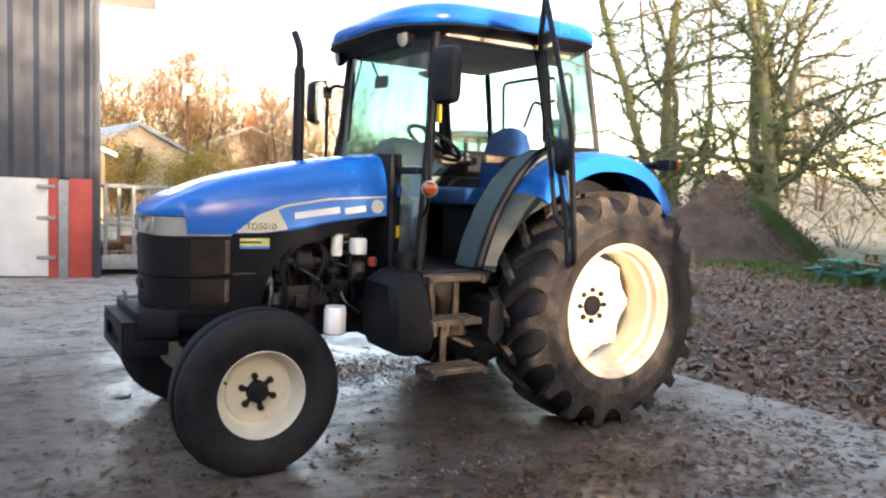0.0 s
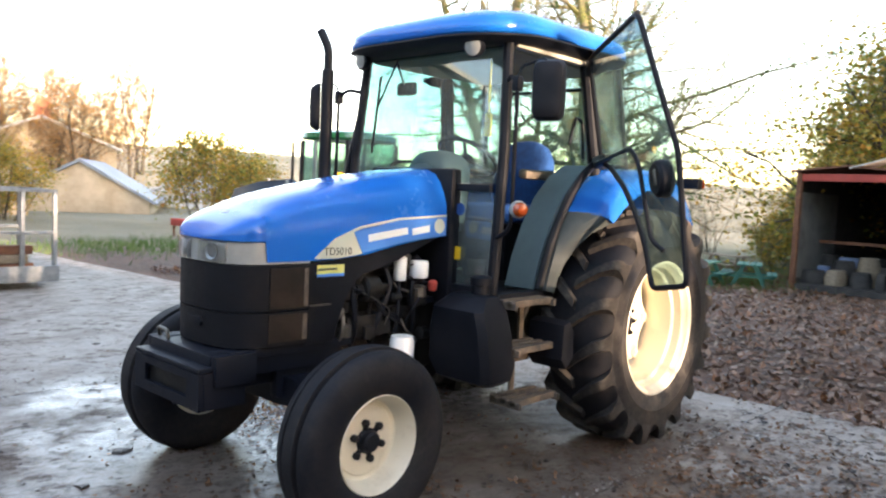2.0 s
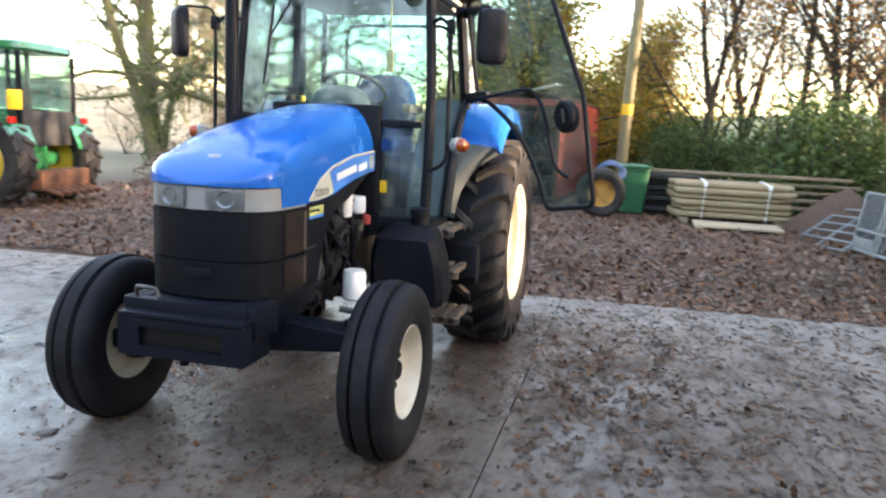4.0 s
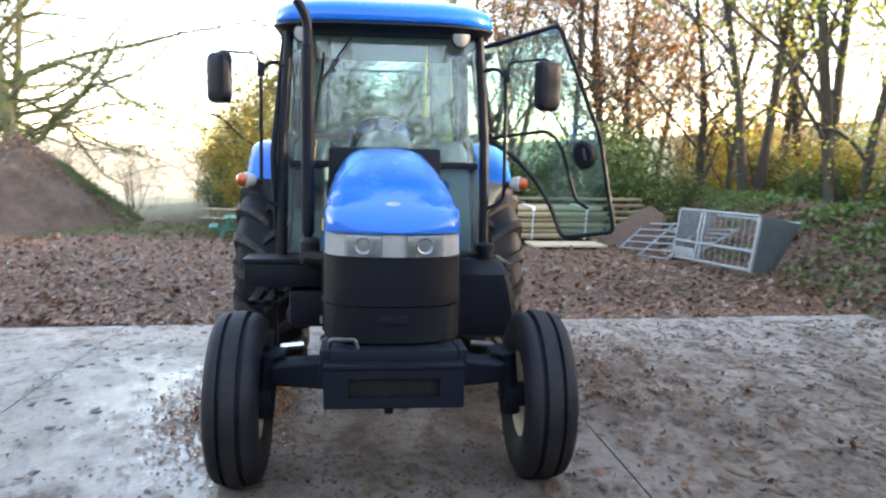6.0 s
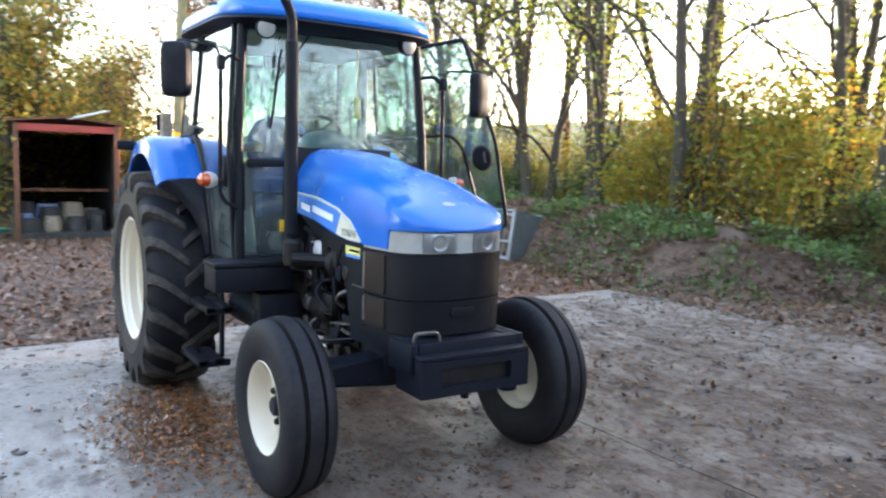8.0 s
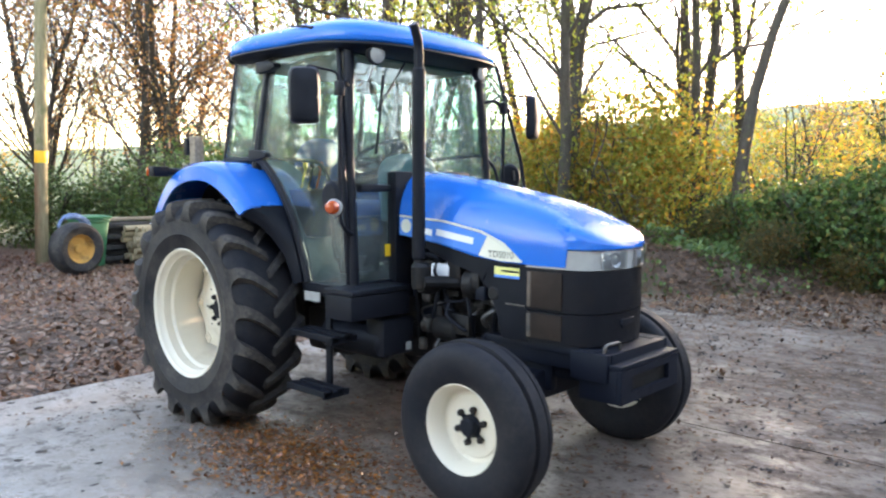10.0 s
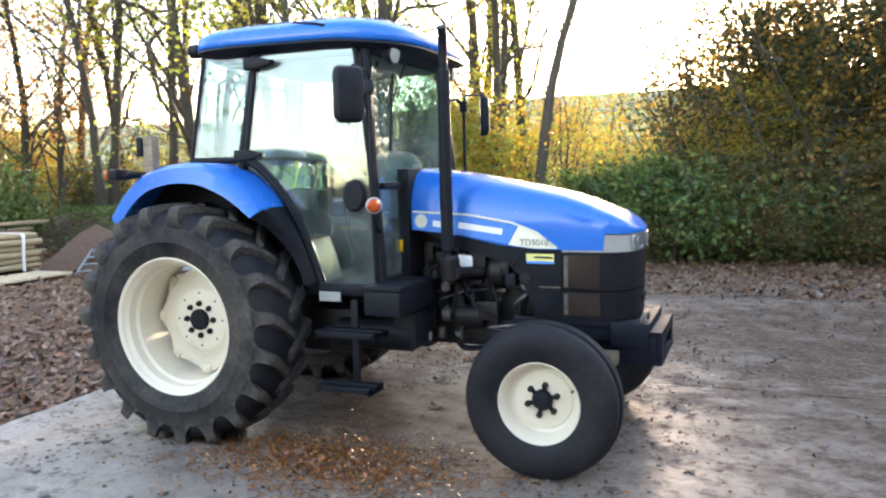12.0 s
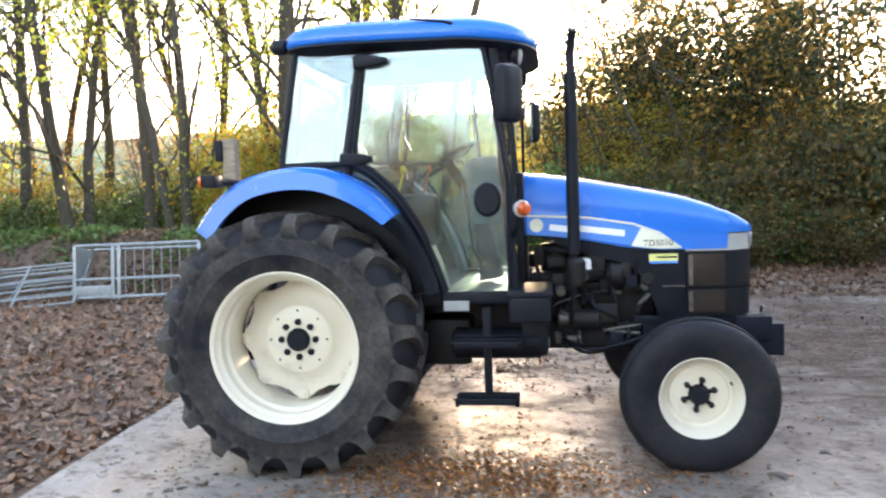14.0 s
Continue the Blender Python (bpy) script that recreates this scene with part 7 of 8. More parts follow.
BANK = [(-11.0, 8.3), (-8.0, 7.3), (-5.6, 6.75), (-3.6, 6.65), (-2.2, 6.75), (-1.0, 7.1), (0.1, 9.4), (2.3, 10.9), (5.2, 11.5), (8.0, 10.0), (11.0, 7.0), (14.0, 2.0)]


def bank_gap(x, y):
    """How far a place is from the bank's crest."""
    best = 1e9
    for (ax0, ay0), (bx0, by0) in zip(BANK, BANK[1:]):
        dx, dy = bx0 - ax0, by0 - ay0
        k = max(0.0, min(1.0, ((x - ax0) * dx + (y - ay0) * dy) / (dx * dx + dy * dy)))
        best = min(best, math.hypot(x - ax0 - k * dx, y - ay0 - k * dy))
    return best


def bank_z(x, y):
    d = bank_gap(x, y)
    if d > 1.3:
        return 0.0
    k = min(1.0, (1.3 - d) / 0.85)
    return (0.78 - 0.26 * max(0.0, min(1.0, (x + 2.6) / 2.6))) * k * k * (3 - 2 * k) * (1 + 0.18 * noise.noise((x * 0.8, y * 0.8, 5)))


def ground_at(x, y):
    return height(x, y) + bank_z(x, y)


def earth_mat():
    k = Nodes("leafy_bank_earth")
    f1, f2 = k.noise(1.1, 7, 0.7, None, True), k.noise(14, 6, 0.72, None, True)
    col = k.mix(k.ramp(f2, 0.35, 0.7), (0.05, 0.035, 0.025), (0.18, 0.11, 0.075))
    col = k.mix(k.ramp(f1, 0.58, 0.7), col, (0.05, 0.085, 0.025))
    k.set(base=col, rough=0.9)
    k.bump(f2, 0.8, 0.04)
    return k.m


M["earth"] = earth_mat()

# the bank, one body along its crest
g = B()
rings = []
for i in range(len(BANK) - 1):
    for s in np.linspace(0, 1, 7)[: 7 if i == len(BANK) - 2 else 6]:
        (ax0, ay0), (bx0, by0) = BANK[i], BANK[i + 1]
        cx, cy = ax0 + (bx0 - ax0) * s, ay0 + (by0 - ay0) * s
        a0, a1 = BANK[max(i - 1, 0)], BANK[min(i + 2, len(BANK) - 1)]
        ta, tb = Vector((bx0 - a0[0], by0 - a0[1])), Vector((a1[0] - ax0, a1[1] - ay0))
        tan = (ta.normalized() * (1 - s) + tb.normalized() * s).normalized()
        nx, ny = -tan.y, tan.x
        ring = []
        for w in np.linspace(-2.0, 2.0, 19):
            x, y = cx + nx * w, cy + ny * w
            ring.append((x, y, max(height(x, y) - 0.06, height(x, y) - 0.03 + bank_z(x, y) + 0.05 * noise.noise((x * 2.5, y * 2.5, 1)))))
        rings.append(ring)
loft(g, rings, closed=False)
tagged(part("bank", g, M["earth"], sharp=80), "low earth bank grown over with ivy and dead leaves", "bank", kind="structure")

# the spoil heap
g = B()
rings = []
for i in range(25):
    k = i / 24
    rings.append([])
    for j in range(80):
        a = 2 * math.pi * j / 80
        rr = 3.1 * k * (1 + 0.16 * math.sin(a * 2 + 0.5) + 0.1 * noise.noise((math.cos(a) * 2, math.sin(a) * 2, k * 2)))
        x, y = rr * math.cos(a), rr * math.sin(a)
        z = 1.9 * (1 - k) ** 0.8 * (1 - 0.25 * k) + 0.42 * noise.noise((x * 0.7 + 3, y * 0.7, 6)) * (1 - k) * k * 2 + 0.2 * noise.noise((x * 1.3, y * 1.3, 2)) * (1 - k) + 0.13 * noise.noise((x * 3.1, y * 3.1, 8)) + 0.09 * noise.noise((x * 6, y * 6, 4))
        rings[-1].append((x, y, z if k < 1 else -0.1))
loft(g, rings[::-1])
M["soil"] = surf("stony_brown_soil", (0.06, 0.035, 0.021), (0.14, 0.085, 0.052), 3, 0.9, bump=0.9, grain=14, dirt=(0.2, 0.145, 0.1), dirt_at=(0.64, 0.74), dist=0.06)
heap = part("spoil_mound", g, M["soil"], sharp=80, at=(-11.6, -7.5, -0.05))
heap.scale = (1.0, 0.82, 1.1)
tagged(heap, "heap of brown earth and stones with grass on its flank", "earth heap")

# stones and clods over the heap
rh = np.random.default_rng(14)
a, d = rh.uniform(0, 2 * np.pi, 2600), 3.0 * rh.uniform(0, 1, 2600) ** 0.6
p = np.column_stack([-11.6 + d * np.cos(a), -7.5 + 0.82 * d * np.sin(a), np.zeros(2600)])
p[:, 2] = -0.05 + 2.09 * np.maximum(0, 1 - d / 3.1) ** 0.8 * (1 - 0.25 * d / 3.1) + rh.normal(0.02, 0.05, 2600)
v, f = leaf_arrays(rh, p, 0.07)
tagged(raw("heap_rubble", v, f, M["l_fallen"]), "stones and roots on the earth heap", "rubble", kind="stuff")

# kinds of tree
ivy_oak = tree("bare_tree", "tall bare tree with mossy limbs and ivy on its trunk", 3, 13.0, 0.23, M["mossbark"], M["l_ivy"], 1500, 0.08, 0.16, ivy=5200, ivy_top=7.0, kids=(19, 9, 6), spread=(1.15, 0.75, 0.7), bare=0.14, shrink=(0.52, 0.5, 0.55), bend=0.5, lift=0.05, stems=2)
put(ivy_oak, [(-16.5, -9.7, 1.0), (-16.2, -13.2, 0.95)], seed=3)
bare = tree("bare_tree", "bare winter tree with a mossy trunk and wide branches", 9, 11.0, 0.17, M["mossbark"], None, ivy=2500, ivy_top=4.0, kids=(17, 9, 7), spread=(1.2, 0.8, 0.7), bare=0.12, shrink=(0.6, 0.5, 0.5), bend=0.5, lift=-0.02, stems=2)
put(bare, [(-17.5, -10.6, 1.05), (-19.5, -15.5, 1.0)], seed=5)
gold = tree("golden_tree", "broad tree in green and gold autumn leaf", 12, 6.0, 0.2, M["bark"], M["l_gold"], 24000, 0.12, 0.36, kids=(20, 7, 4), spread=(1.2, 0.8, 0.8), bare=0.06, shrink=(0.66, 0.5, 0.5), bend=0.4, lift=0.22, stems=2)
put(gold, [(-14.3, -0.9, 0.76), (-19.8, 1.9, 0.78), (-21.5, -4.2, 0.5)], seed=2)
gold.scale = (0.95, 0.95, 0.77)
bronze = tree("bronze_tree", "fine-twigged tree with thin bronze autumn leaves", 17, 7.5, 0.12, M["bark"], M["l_bronze"], 6200, 0.085, 0.2, kids=(16, 7, 5), spread=(0.8, 0.75, 0.7), bare=0.12, shrink=(0.5, 0.5, 0.5), bend=0.35, lift=0.35, stems=2)
put(bronze, [(-14.5, 3.4, 0.95), (-13.2, 5.6, 1.05), (-15.8, 7.2, 1.1), (-17.5, 4.6, 1.0), (-12.4, 8.6, 1.0), (-19, 9.5, 1.15)], seed=7)
slim = tree("slim_tree", "tall slim woodland tree with few yellow-green leaves", 23, 12.0, 0.13, M["bark"], M["l_green"], 4300, 0.1, 0.36, kids=(14, 6, 5), spread=(0.75, 0.75, 0.7), bare=0.22, shrink=(0.34, 0.5, 0.5), bend=0.3, lift=0.25)
put(slim, [(-9.4, 9.6, 1.0), (-6.5, 9.4, 1.05), (-8.8, 11.7, 1.0), (-4.4, 10.6, 0.95), (-2.5, 11.6, 1.0), (-11.6, 10.4, 0.95), (-14.5, 11.5, 1.0), (-2.0, 13.6, 1.0)], seed=11)
stem = tree("slim_tree", "dark-stemmed tall tree with ivy and forked limbs", 29, 11.0, 0.13, M["bark"], M["l_green"], 4300, 0.1, 0.36, kids=(13, 6, 5), spread=(0.65, 0.75, 0.7), bare=0.16, shrink=(0.42, 0.5, 0.5), bend=0.4, lift=0.3, stems=2)
put(stem, [(-3.5, 8.5, 1.0), (-7.8, 9.1, 1.0), (-5.4, 8.6, 0.85), (-1.9, 10.6, 0.9), (-10.3, 8.4, 0.9), (-6.9, 12.6, 1.0), (-3.4, 13.8, 1.0), (-11.8, 13.5, 1.05)], seed=13)
pole_tree = tree("leaning_tree", "slender leaning tree at the hedge", 31, 8.5, 0.12, M["bark"], M["l_green"], 420, 0.09, 0.2, kids=(4, 4, 4), spread=(0.6, 0.7, 0.7), bare=0.55, shrink=(0.2, 0.5, 0.5), bend=0.3, lift=0.05, lean=(0.05, -0.02))
put(pole_tree, [(-0.65, 9.5, 1.0)], jitter=False)

# understorey
beech = shrub("beech_thicket", "young beech thicket in yellow and orange leaf", 41, 1.5, 1.3, 2.7, M["l_beech"], 5600, 0.085, M["bark"], 110, 0.34, 0.25)
put(beech, [(-4.6, 9.6, 1.0), (-3.2, 9.4, 1.0), (-1.9, 9.3, 0.9), (-2.6, 10.8, 1.15), (-3.9, 8.6, 0.75), (-5.6, 11.0, 0.9), (0.2, 11.5, 0.4), (2.4, 12.6, 0.6), (-10.4, 10.4, 0.75), (-6.2, 11.6, 0.7), (-14.2, 9.6, 0.9), (-9.2, 11.0, 0.75), (-16.5, 11.5, 1.0)], seed=17)
hedge = shrub("bramble_hedge", "dark green bramble and hazel hedge with some yellow leaves", 43, 1.5, 1.1, 1.7, M["l_hedge"], 9000, 0.085, M["bark"], 70, 0.22, 0.0)
# last three, past x = 14, stand unseen and cut sky light
put(hedge, [(0.9, 9.6, 0.34), (0.4, 8.4, 0.36), (1.5, 8.9, 0.4), (2.6, 9.3, 0.55), (3.6, 9.4, 0.62), (4.8, 9.4, 0.62), (6.2, 9.2, 0.62), (-0.1, 9.5, 0.34), (0.3, 10.3, 0.37), (1.6, 10.4, 0.38), (2.2, 10.7, 0.42), (1.0, 11.2, 0.42), (-1.2, 9.1, 0.36), (2.9, 10.2, 0.8), (4.4, 10.2, 1.0), (6.4, 10.0, 1.1), (8.2, 9.0, 1.1), (10.0, 7.4, 1.1), (-0.6, 9.0, 0.34), (11.6, 5.2, 1.15), (12.8, 2.4, 1.15), (14.6, -1.0, 1.3), (14.9, -4.4, 1.3), (14.7, -7.8, 1.3)], seed=19)
holly = shrub("holly_tree", "tall dark evergreen holly, dense to the ground", 47, 2.3, 2.1, 7.4, M["l_dark"], 20500, 0.103, M["bark"], 180, 0.32, 0.2, "tree", crown=0.34)
# hollies past x = 15 are added out of view, to darken reflections
put(holly, [(4.5, 11.6, 1.0), (2.9, 13.4, 0.92), (7.4, 11.2, 1.05), (10.4, 9.4, 1.0), (5.6, 14.4, 1.15), (13.2, 6.2, 1.0), (15.5, 2.4, 1.0), (16.4, -2.0, 1.1), (16.6, -6.2, 1.0), (16.0, -10.4, 1.05)], seed=23)
M["l_fern"] = leaf_mat("green_undergrowth_leaves", ((0.02, 0.05, 0.012), (0.05, 0.1, 0.018), (0.09, 0.15, 0.025), (0.02, 0.04, 0.01), (0.17, 0.15, 0.022)), 0.3, 0.65)
fern = shrub("fern_undergrowth", "low green ferns and brambles at the hedge foot", 71, 0.95, 0.75, 1.05, M["l_fern"], 3400, 0.1, M["bark"], 46, 0.17, 0.0)
put(fern, [(0.2, 9.3, 0.9), (1.0, 9.3, 0.95), (1.8, 9.3, 1.0), (2.6, 9.6, 1.1), (3.5, 9.8, 1.1), (4.5, 9.9, 1.1), (-0.7, 9.5, 0.75), (1.4, 10.1, 1.1), (2.6, 10.5, 1.15), (5.6, 9.8, 1.0)], seed=33)
mix = shrub("hazel_thicket", "tangled hazel thicket in green and yellow leaf", 53, 1.6, 1.4, 3.6, M["l_beech"], 5200, 0.08, M["bark"], 90, 0.28, 0.1)
put(mix, [(6.3, 10.9, 0.5), (3.2, 11.4, 0.75), (3.0, 13.4, 0.8), (3.6, 12.6, 0.9), (0.5, 15.5, 0.46), (-0.8, 16.0, 0.46), (1.8, 16.0, 0.46), (0.0, 19.5, 0.62), (1.6, 19.5, 0.62), (-1.6, 19.5, 0.64), (6.0, 12.0, 0.8), (8.8, 10.6, 0.75)], seed=29)
thin = shrub("hazel_thicket", "thin hazel and birch scrub in yellow leaf", 57, 1.7, 1.4, 3.4, M["l_beech"], 2600, 0.085, M["bark"], 90, 0.32, 0.1)
put(thin, [(1.6, 12.3, 0.5), (0.2, 12.9, 0.45), (2.4, 14.6, 0.95), (2.3, 16.4, 1.25), (3.0, 15.2, 1.2), (-2.0, 15.0, 0.95), (-0.6, 27.0, 1.1), (1.4, 28.0, 1.15), (3.6, 24.5, 1.6), (-2.8, 25.0, 1.5), (0.4, 22.0, 0.7), (-1.2, 21.0, 0.75)], seed=30)
scrub = shrub("scrub", "dark green scrub below the trees", 59, 1.3, 1.2, 1.9, M["l_ivy"], 7000, 0.08, M["bark"], 60, 0.24, 0.0)
put(scrub, [(-10.3, 4.9, 1.15), (-16.5, -0.9, 1.0), (-13.2, 2.9, 0.9), (-12.6, 4.2, 0.8), (-11.9, 7.2, 0.7), (-14.6, 6.0, 1.0), (-18.0, 2.4, 1.1), (-9.5, 9.7, 0.8), (-7.3, 10.4, 0.9), (-5.8, 10.0, 0.75), (-8.3, 12.3, 1.0), (-13.2, 11.2, 1.1), (-15.2, -2.6, 0.6), (-15.9, -4.0, 0.5), (-16.8, 0.6, 0.8)], seed=31)
bush = shrub("round_bush", "olive-green garden bush by the far wall", 61, 2.0, 1.9, 2.9, M["l_gold"], 9000, 0.1, M["bark"], 80, 0.3, 0.3)
put(bush, [(-9.2, -20.5, 1.0), (-12.5, -23.5, 0.8), (-3.5, -23.0, 0.7), (-1.0, -26.0, 0.8), (-18.5, -24.0, 0.9), (-17.6, -2.4, 0.85), (-18.4, -0.4, 1.0), (-17.9, 1.3, 0.8), (-19.5, -4.2, 0.6), (-12.9, -2.9, 0.36)], seed=37)

brush = shrub("hazel_coppice", "leafless hazel coppice with a few bronze leaves", 67, 1.4, 1.3, 5.2, M["l_bronze"], 1500, 0.07, M["bark"], 70, 0.35, 0.5)
put(brush, [(-7.0, 11.6, 0.8), (-10.8, 11.8, 0.9), (-12.6, 10.6, 0.9), (-8.2, 13.6, 0.9), (-13.5, 7.6, 0.9), (-16.0, 9.8, 1.1), (-19.5, -7.4, 0.42), (-20.5, -9.6, 0.45), (-21.5, -5.6, 0.4), (-19.0, -12.4, 0.4), (-22.5, -13.5, 0.5), (-18.5, -16.0, 0.45)], seed=41)

# far woods on the slopes: the bronze and bare trees again, out of reach
rng = random.Random(77)
spots = []
for k in range(46):
    a = radians(-88 - 62 * (k + rng.random()) / 46)
    d = rng.uniform(52, 78)
    spots.append((d * math.cos(a), d * math.sin(a), rng.uniform(1.0, 1.5)))
for i, (x, y, s) in enumerate(spots):
    if -62 < math.degrees(math.atan2(y, x)) + 150 < 62 and not (-146 < math.degrees(math.atan2(y, x)) < -113):
        o = copy_thing(bronze, pose(x, y, height(x, y) - 0.2, 0, 0, rng.uniform(0, 360)))
        o.scale = (s, s, s)
for k in range(11):
    a = radians(-93 - 18 * (k + rng.random()) / 11)
    d = rng.uniform(44, 62)
    x, y, s = d * math.cos(a), d * math.sin(a), rng.uniform(0.6, 0.85)
    o = copy_thing(bronze, pose(x, y, height(x, y) - 0.2, 0, 0, rng.uniform(0, 360)))
    o.scale = (s * 1.3, s * 1.3, s)
for k in range(12):
    a = radians(60 + 100 * (k + rng.random()) / 12)
    d = rng.uniform(34, 60)
    x, y = d * math.cos(a), d * math.sin(a)
    if abs(x - 0.4) < 4.0:
        continue
    o = copy_thing((slim, bronze, stem)[k % 3], pose(x, y, height(x, y) - 0.2, 0, 0, rng.uniform(0, 360)))
    o.scale = (0.8, 0.8, 0.8)
# golden thickets over the hillside towards the sun
for k in range(70):
    a = radians(58 + 58 * (k + rng.random()) / 70)
    d = rng.uniform(38, 105)
    x, y, s = d * math.cos(a), d * math.sin(a), rng.uniform(0.7, 1.5)
    if height(x, y) + 4.0 * s < 0.12 * d + 0.5:
        o = copy_thing((mix, beech, thin)[k % 3], pose(x, y, height(x, y) - 0.2, 0, 0, rng.uniform(0, 360)))
        o.scale = (s * 1.4, s * 1.4, s)

# ---- leaves and litter on the ground ----
rng = np.random.default_rng(5)


def strew(name, label, xy, size, leaf, up=0.008, flat=0.92):
    z = np.array([height(x, y) + 0.006 + bank_z(x, y) if (x < edge(y) or y > 7.2) else max(0.003, bank_z(x, y) - 0.04) for x, y in xy])
    p = np.column_stack([xy, z + rng.uniform(0, up, len(xy))])
    v, f = leaf_arrays(rng, p, size, flat)
    v[:, 2] = np.maximum(v[:, 2], np.repeat(z, 4) + 0.001)
    return tagged(raw(name, v, f, leaf), label, "leaves", kind="stuff")


n = 42000
x = -1.5 - 9.5 * rng.uniform(0, 1, n) ** 1.35
y = rng.uniform(-9, 7.5, n)
xy = np.column_stack([x, y])
xy = xy[xy[:, 0] < np.array([edge(b) for b in xy[:, 1]]) + 0.05]
strew("fallen_leaves", "thick litter of brown and grey fallen leaves", xy, 0.075, M["l_fallen"], 0.035, 0.55)
xy = np.column_stack([rng.uniform(-6, 11, 16000), rng.uniform(5.2, 11.5, 16000)])
strew("fallen_leaves", "brown leaves lying along the foot of the hedge", xy, 0.08, M["l_foot"], 0.035, 0.6)
xy = np.column_stack([rng.uniform(-6, 11, 18000), rng.uniform(5.2, 11.5, 18000)])
strew("fallen_leaves", "brown leaves heaped along the foot of the hedge", xy, 0.075, M["l_wet"], 0.035, 0.55)
xy = np.column_stack([rng.uniform(-9.5, -1.5, 5000), rng.uniform(-9, 7, 5000)])
xy = xy[xy[:, 0] < np.array([edge(b) for b in xy[:, 1]])]
strew("stone_chips", "pale stone chips among the leaves", xy, 0.03, M["chips"], 0.012, 0.5)

xy = np.concatenate([np.column_stack([rng.uniform(-1.2, 4.5, 700), rng.normal(-2.29, 0.035, 700)]), np.column_stack([rng.uniform(-1.3, 1.6, 300), rng.normal(1.17, 0.03, 300)])])
strew("stone_chips", "pale crumbs of stone along the open joints", xy, 0.022, M["chips"], 0.008, 0.6)

# wet leaves on the concrete, in drifts
c = np.column_stack([rng.uniform(-1.3, 9, 150), rng.uniform(-7, 7.0, 150)])
w = rng.integers(0, 150, 1500)
xy = c[w] + rng.normal(0, 0.28, (1500, 2)) * rng.uniform(0.3, 1.3, (150, 1))[w]
strew("wet_leaves", "dark wet leaves stuck to the concrete", xy, 0.035, M["l_wet"], 0.006)
xy = np.concatenate([rng.normal((1.05, -0.95), (0.46, 0.22), (4200, 2)), rng.normal((1.0, -0.3), (0.4, 0.25), (160, 2))])
strew("wet_leaves", "drift of wet brown and orange leaves beside the tractor", xy, 0.027, M["l_drift"], 0.014, 0.65)
xy = np.concatenate([rng.normal((0.2, 1.6), (0.9, 0.5), (500, 2)), rng.normal((2.6, 0.2), (0.5, 0.4), (300, 2))])
strew("wet_leaves", "scattered brown leaves under the tractor", xy, 0.034, M["l_wet"], 0.012, 0.75)
c = np.column_stack([rng.normal(0.7, 0.9, 150), rng.normal(1.6, 0.55, 150)])
xy = (c[:, None, :] + rng.normal(0, 0.03, (150, 9, 2)) * (1.6, 1.0)).reshape(-1, 2)
strew("wet_leaves", "brown clumps of wet leaves trodden round the wheels", xy, 0.042, M["l_wet"], 0.022, 0.6)
c = np.column_stack([rng.uniform(-1.2, 6.5, 260), rng.uniform(0.6, 6.5, 260)])
xy = (c[:, None, :] + rng.normal(0, 0.024, (260, 7, 2)) * (1.6, 1.0)).reshape(-1, 2)
strew("wet_leaves", "small dark clumps of rotten leaves on the concrete", xy, 0.036, M["l_rotten"], 0.022, 0.6)
xy = np.column_stack([rng.uniform(-1.4, 11, 24000), 7.3 - 6.0 * rng.uniform(0, 1, 24000) ** 1.9])
strew("wet_leaves", "brown leaves blown over the back of the yard", xy, 0.045, M["l_wet"], 0.008)

# torn leaf and mud flakes trodden over the whole yard, thicker in some places
xy = np.column_stack([rng.uniform(-1.4, 8.5, 49000), rng.uniform(-7, 7, 49000)])
keep = np.array([noise.noise((a * 0.7, b * 0.7, 4)) + 0.5 * noise.noise((a * 2.6, b * 2.6, 9)) for a, b in xy]) + 0.07 * xy[:, 1] > rng.uniform(-0.1, 0.8, 49000)
strew("leaf_flakes", "torn dark leaves and mud flakes trodden on the concrete", xy[keep], 0.028, M["l_wet"], 0.008, 0.8)

# clods of mud off the tyres
rng2 = random.Random(9)
vsum, fsum, b0 = [], [], 0
for k in range(590):
    near = k >= 550
    cx, cy = (rng2.uniform(-1.1, 2.4), rng2.uniform(-2.6, -0.9)) if near else (rng2.uniform(-1.3, 7.0), rng2.uniform(-5.5, 7.0))
    if not near and noise.noise((cx * 0.9, cy * 0.9, 2)) < rng2.uniform(-0.5, 0.4):
        continue
    s = rng2.uniform(0.007, 0.03) * (1.15 if near else 1.7 if rng2.random() < 0.12 else 1)
    m = 7
    top = [(cx + s * 0.2 * rng2.uniform(-1, 1), cy, s * 0.34)]
    ring = [(cx + s * rng2.uniform(0.35, 1.5) * math.cos(2 * math.pi * i / m), cy + s * rng2.uniform(0.35, 1.7) * math.sin(2 * math.pi * i / m), 0.001) for i in range(m)]
    mid = [((p[0] - cx) * 0.75 + cx, (p[1] - cy) * 0.75 + cy, s * rng2.uniform(0.12, 0.3)) for p in ring]
    vsum += top + mid + ring
    fsum += [(b0, b0 + 1 + i, b0 + 1 + (i + 1) % m) for i in range(m)]
    fsum += [(b0 + 1 + i, b0 + 1 + m + i, b0 + 1 + m + (i + 1) % m, b0 + 1 + (i + 1) % m) for i in range(m)]
    b0 += 1 + 2 * m
M["mud"] = surf("wet_mud", (0.03, 0.022, 0.016), (0.07, 0.05, 0.036), 30, 0.4, 0.7, bump=0.5)
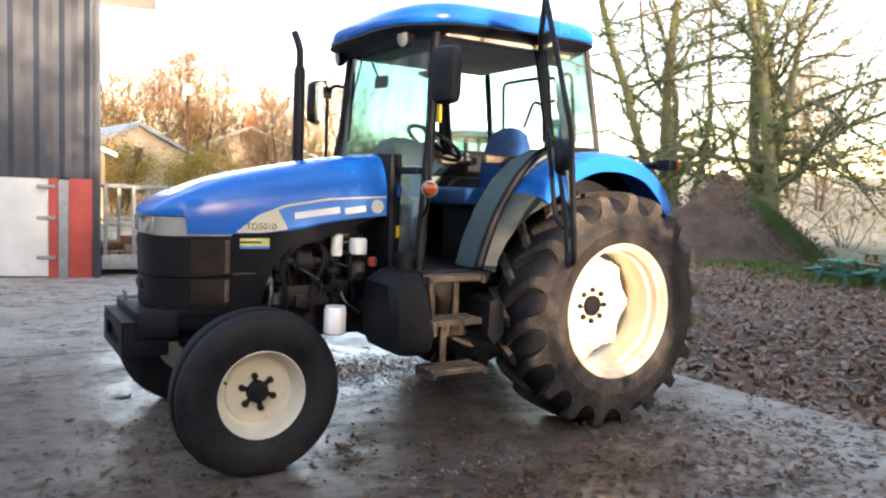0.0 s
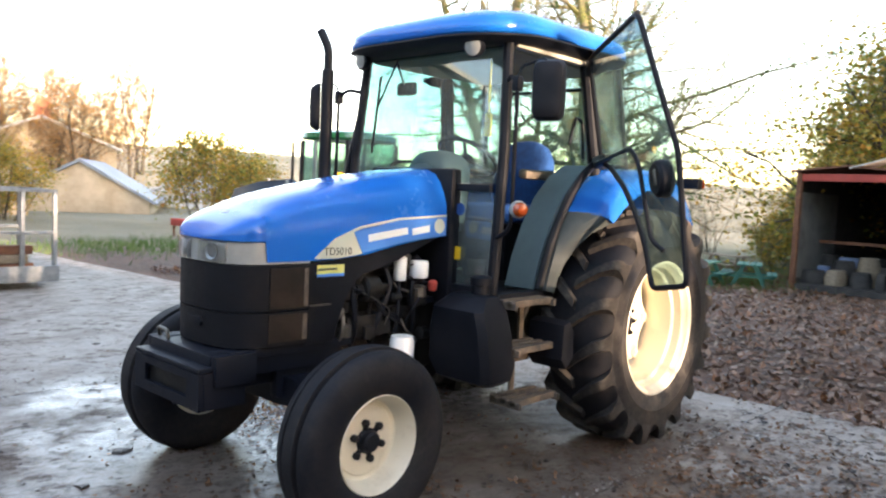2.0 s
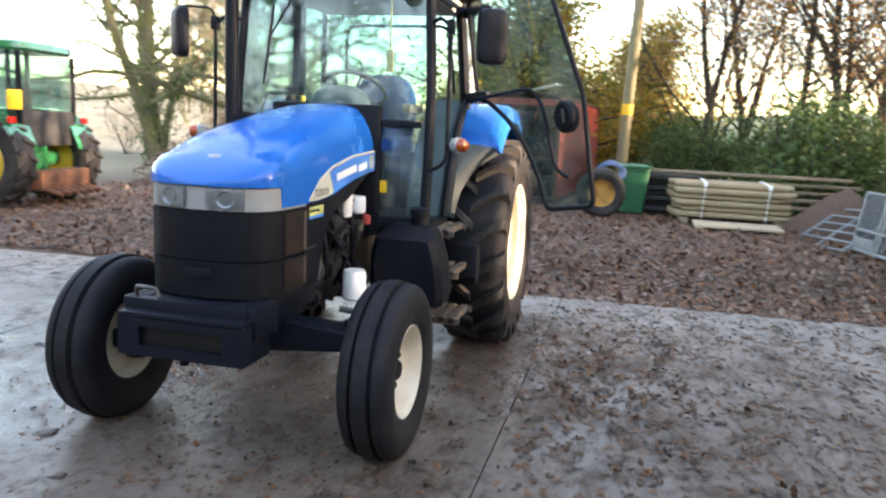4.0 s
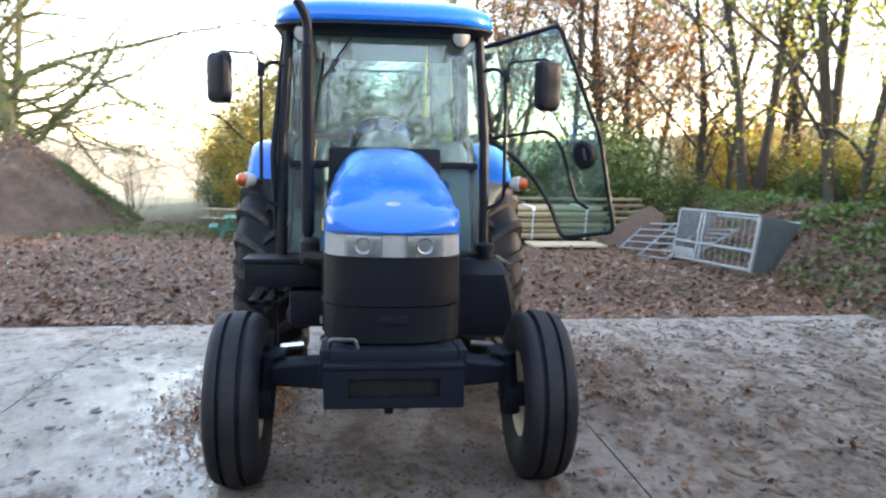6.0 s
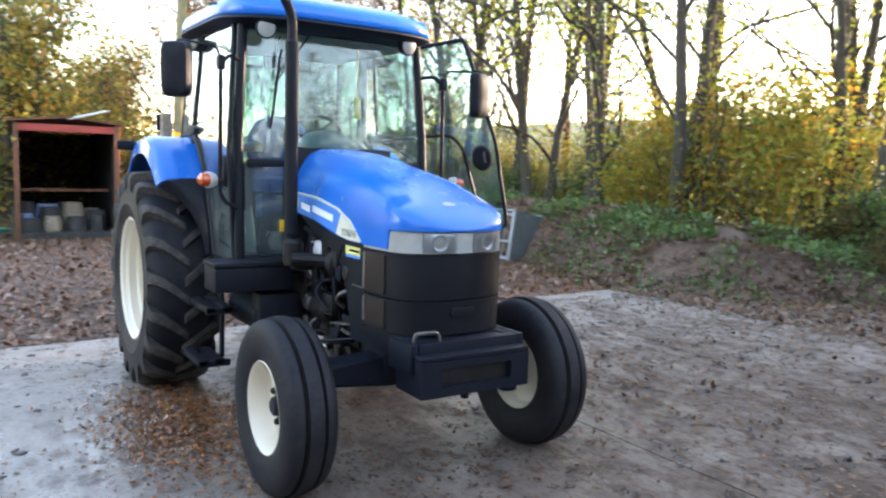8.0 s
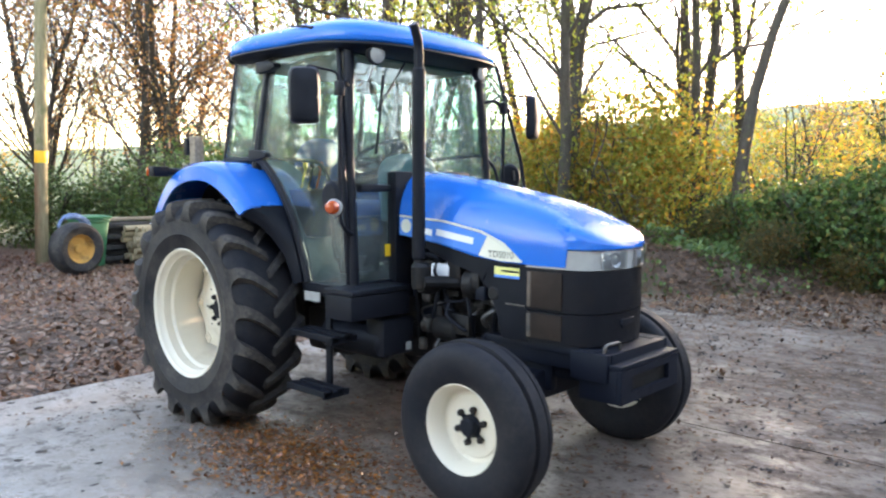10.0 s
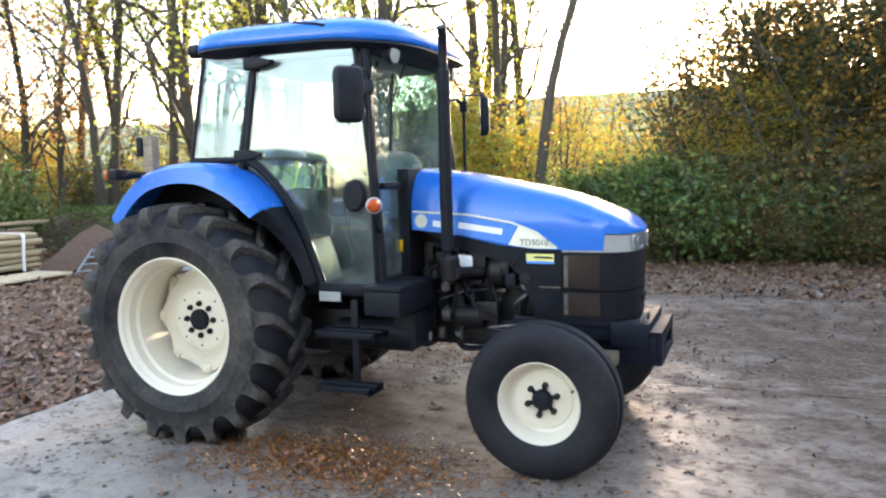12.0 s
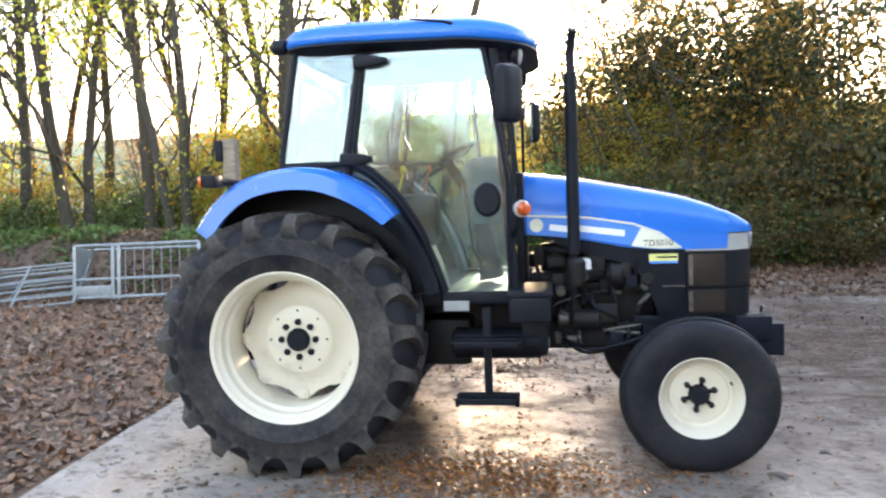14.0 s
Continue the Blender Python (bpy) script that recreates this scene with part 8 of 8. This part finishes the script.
tagged(raw("mud_clods", vsum, fsum, M["mud"]), "clods of dark mud dropped on the concrete", "mud", kind="stuff")

# ivy on the bank and grass by the benches
pick = []
rr = np.random.default_rng(8)
while len(pick) < 27000:
    i = rr.integers(0, len(BANK) - 1)
    s = rr.uniform(0, 1)
    x = BANK[i][0] + (BANK[i + 1][0] - BANK[i][0]) * s + rr.normal(0, 0.55)
    y = BANK[i][1] + (BANK[i + 1][1] - BANK[i][1]) * s + rr.normal(0, 0.55)
    if noise.noise((x * 1.1, y * 1.1, 7)) > -0.1:
        pick.append((x, y, height(x, y) + bank_z(x, y) + abs(rr.normal(0, 0.06))))
v, f = leaf_arrays(rr, np.array(pick), 0.075)
tagged(raw("ivy", v, f, M["l_ivy"]), "ivy creeping over the earth bank", "ivy", kind="stuff")
xy = np.concatenate([rr.normal((-11.0, -3.0), (1.6, 0.9), (2600, 2)), rr.normal((-9.2, -4.9), (0.5, 1.3), (1600, 2)), rr.normal((-8.9, -2.4), (0.8, 0.8), (2600, 2)), rr.normal((-4.5, -13), (2.5, 1.0), (3000, 2))])
p = np.column_stack([xy, [height(*q) for q in xy]])
ha, hd = rr.normal(1.68, 0.13, 2600), 3.0 * rr.uniform(0.3, 1.0, 2600)
hp = np.column_stack([-11.6 + hd * np.cos(ha), -7.5 + 0.82 * hd * np.sin(ha), -0.05 + 2.09 * np.maximum(0, 1 - hd / 3.1) ** 0.8 * (1 - 0.25 * hd / 3.1)])
p = np.concatenate([p, hp])
a = rr.normal(0, 0.35, (len(p), 2))
hgt = rr.uniform(0.05, 0.16, len(p))
w = 0.008
v = np.stack([p + (-w, 0, 0), p + (w, 0, 0), p + np.column_stack([a[:, 0] * hgt + w * 0.3, a[:, 1] * hgt, hgt]), p + np.column_stack([a[:, 0] * hgt - w * 0.3, a[:, 1] * hgt, hgt])], 1).reshape(-1, 3)
tagged(raw("grass", v, np.arange(len(v)).reshape(-1, 4), M["grass"]), "short green grass round the benches", "grass", kind="stuff")
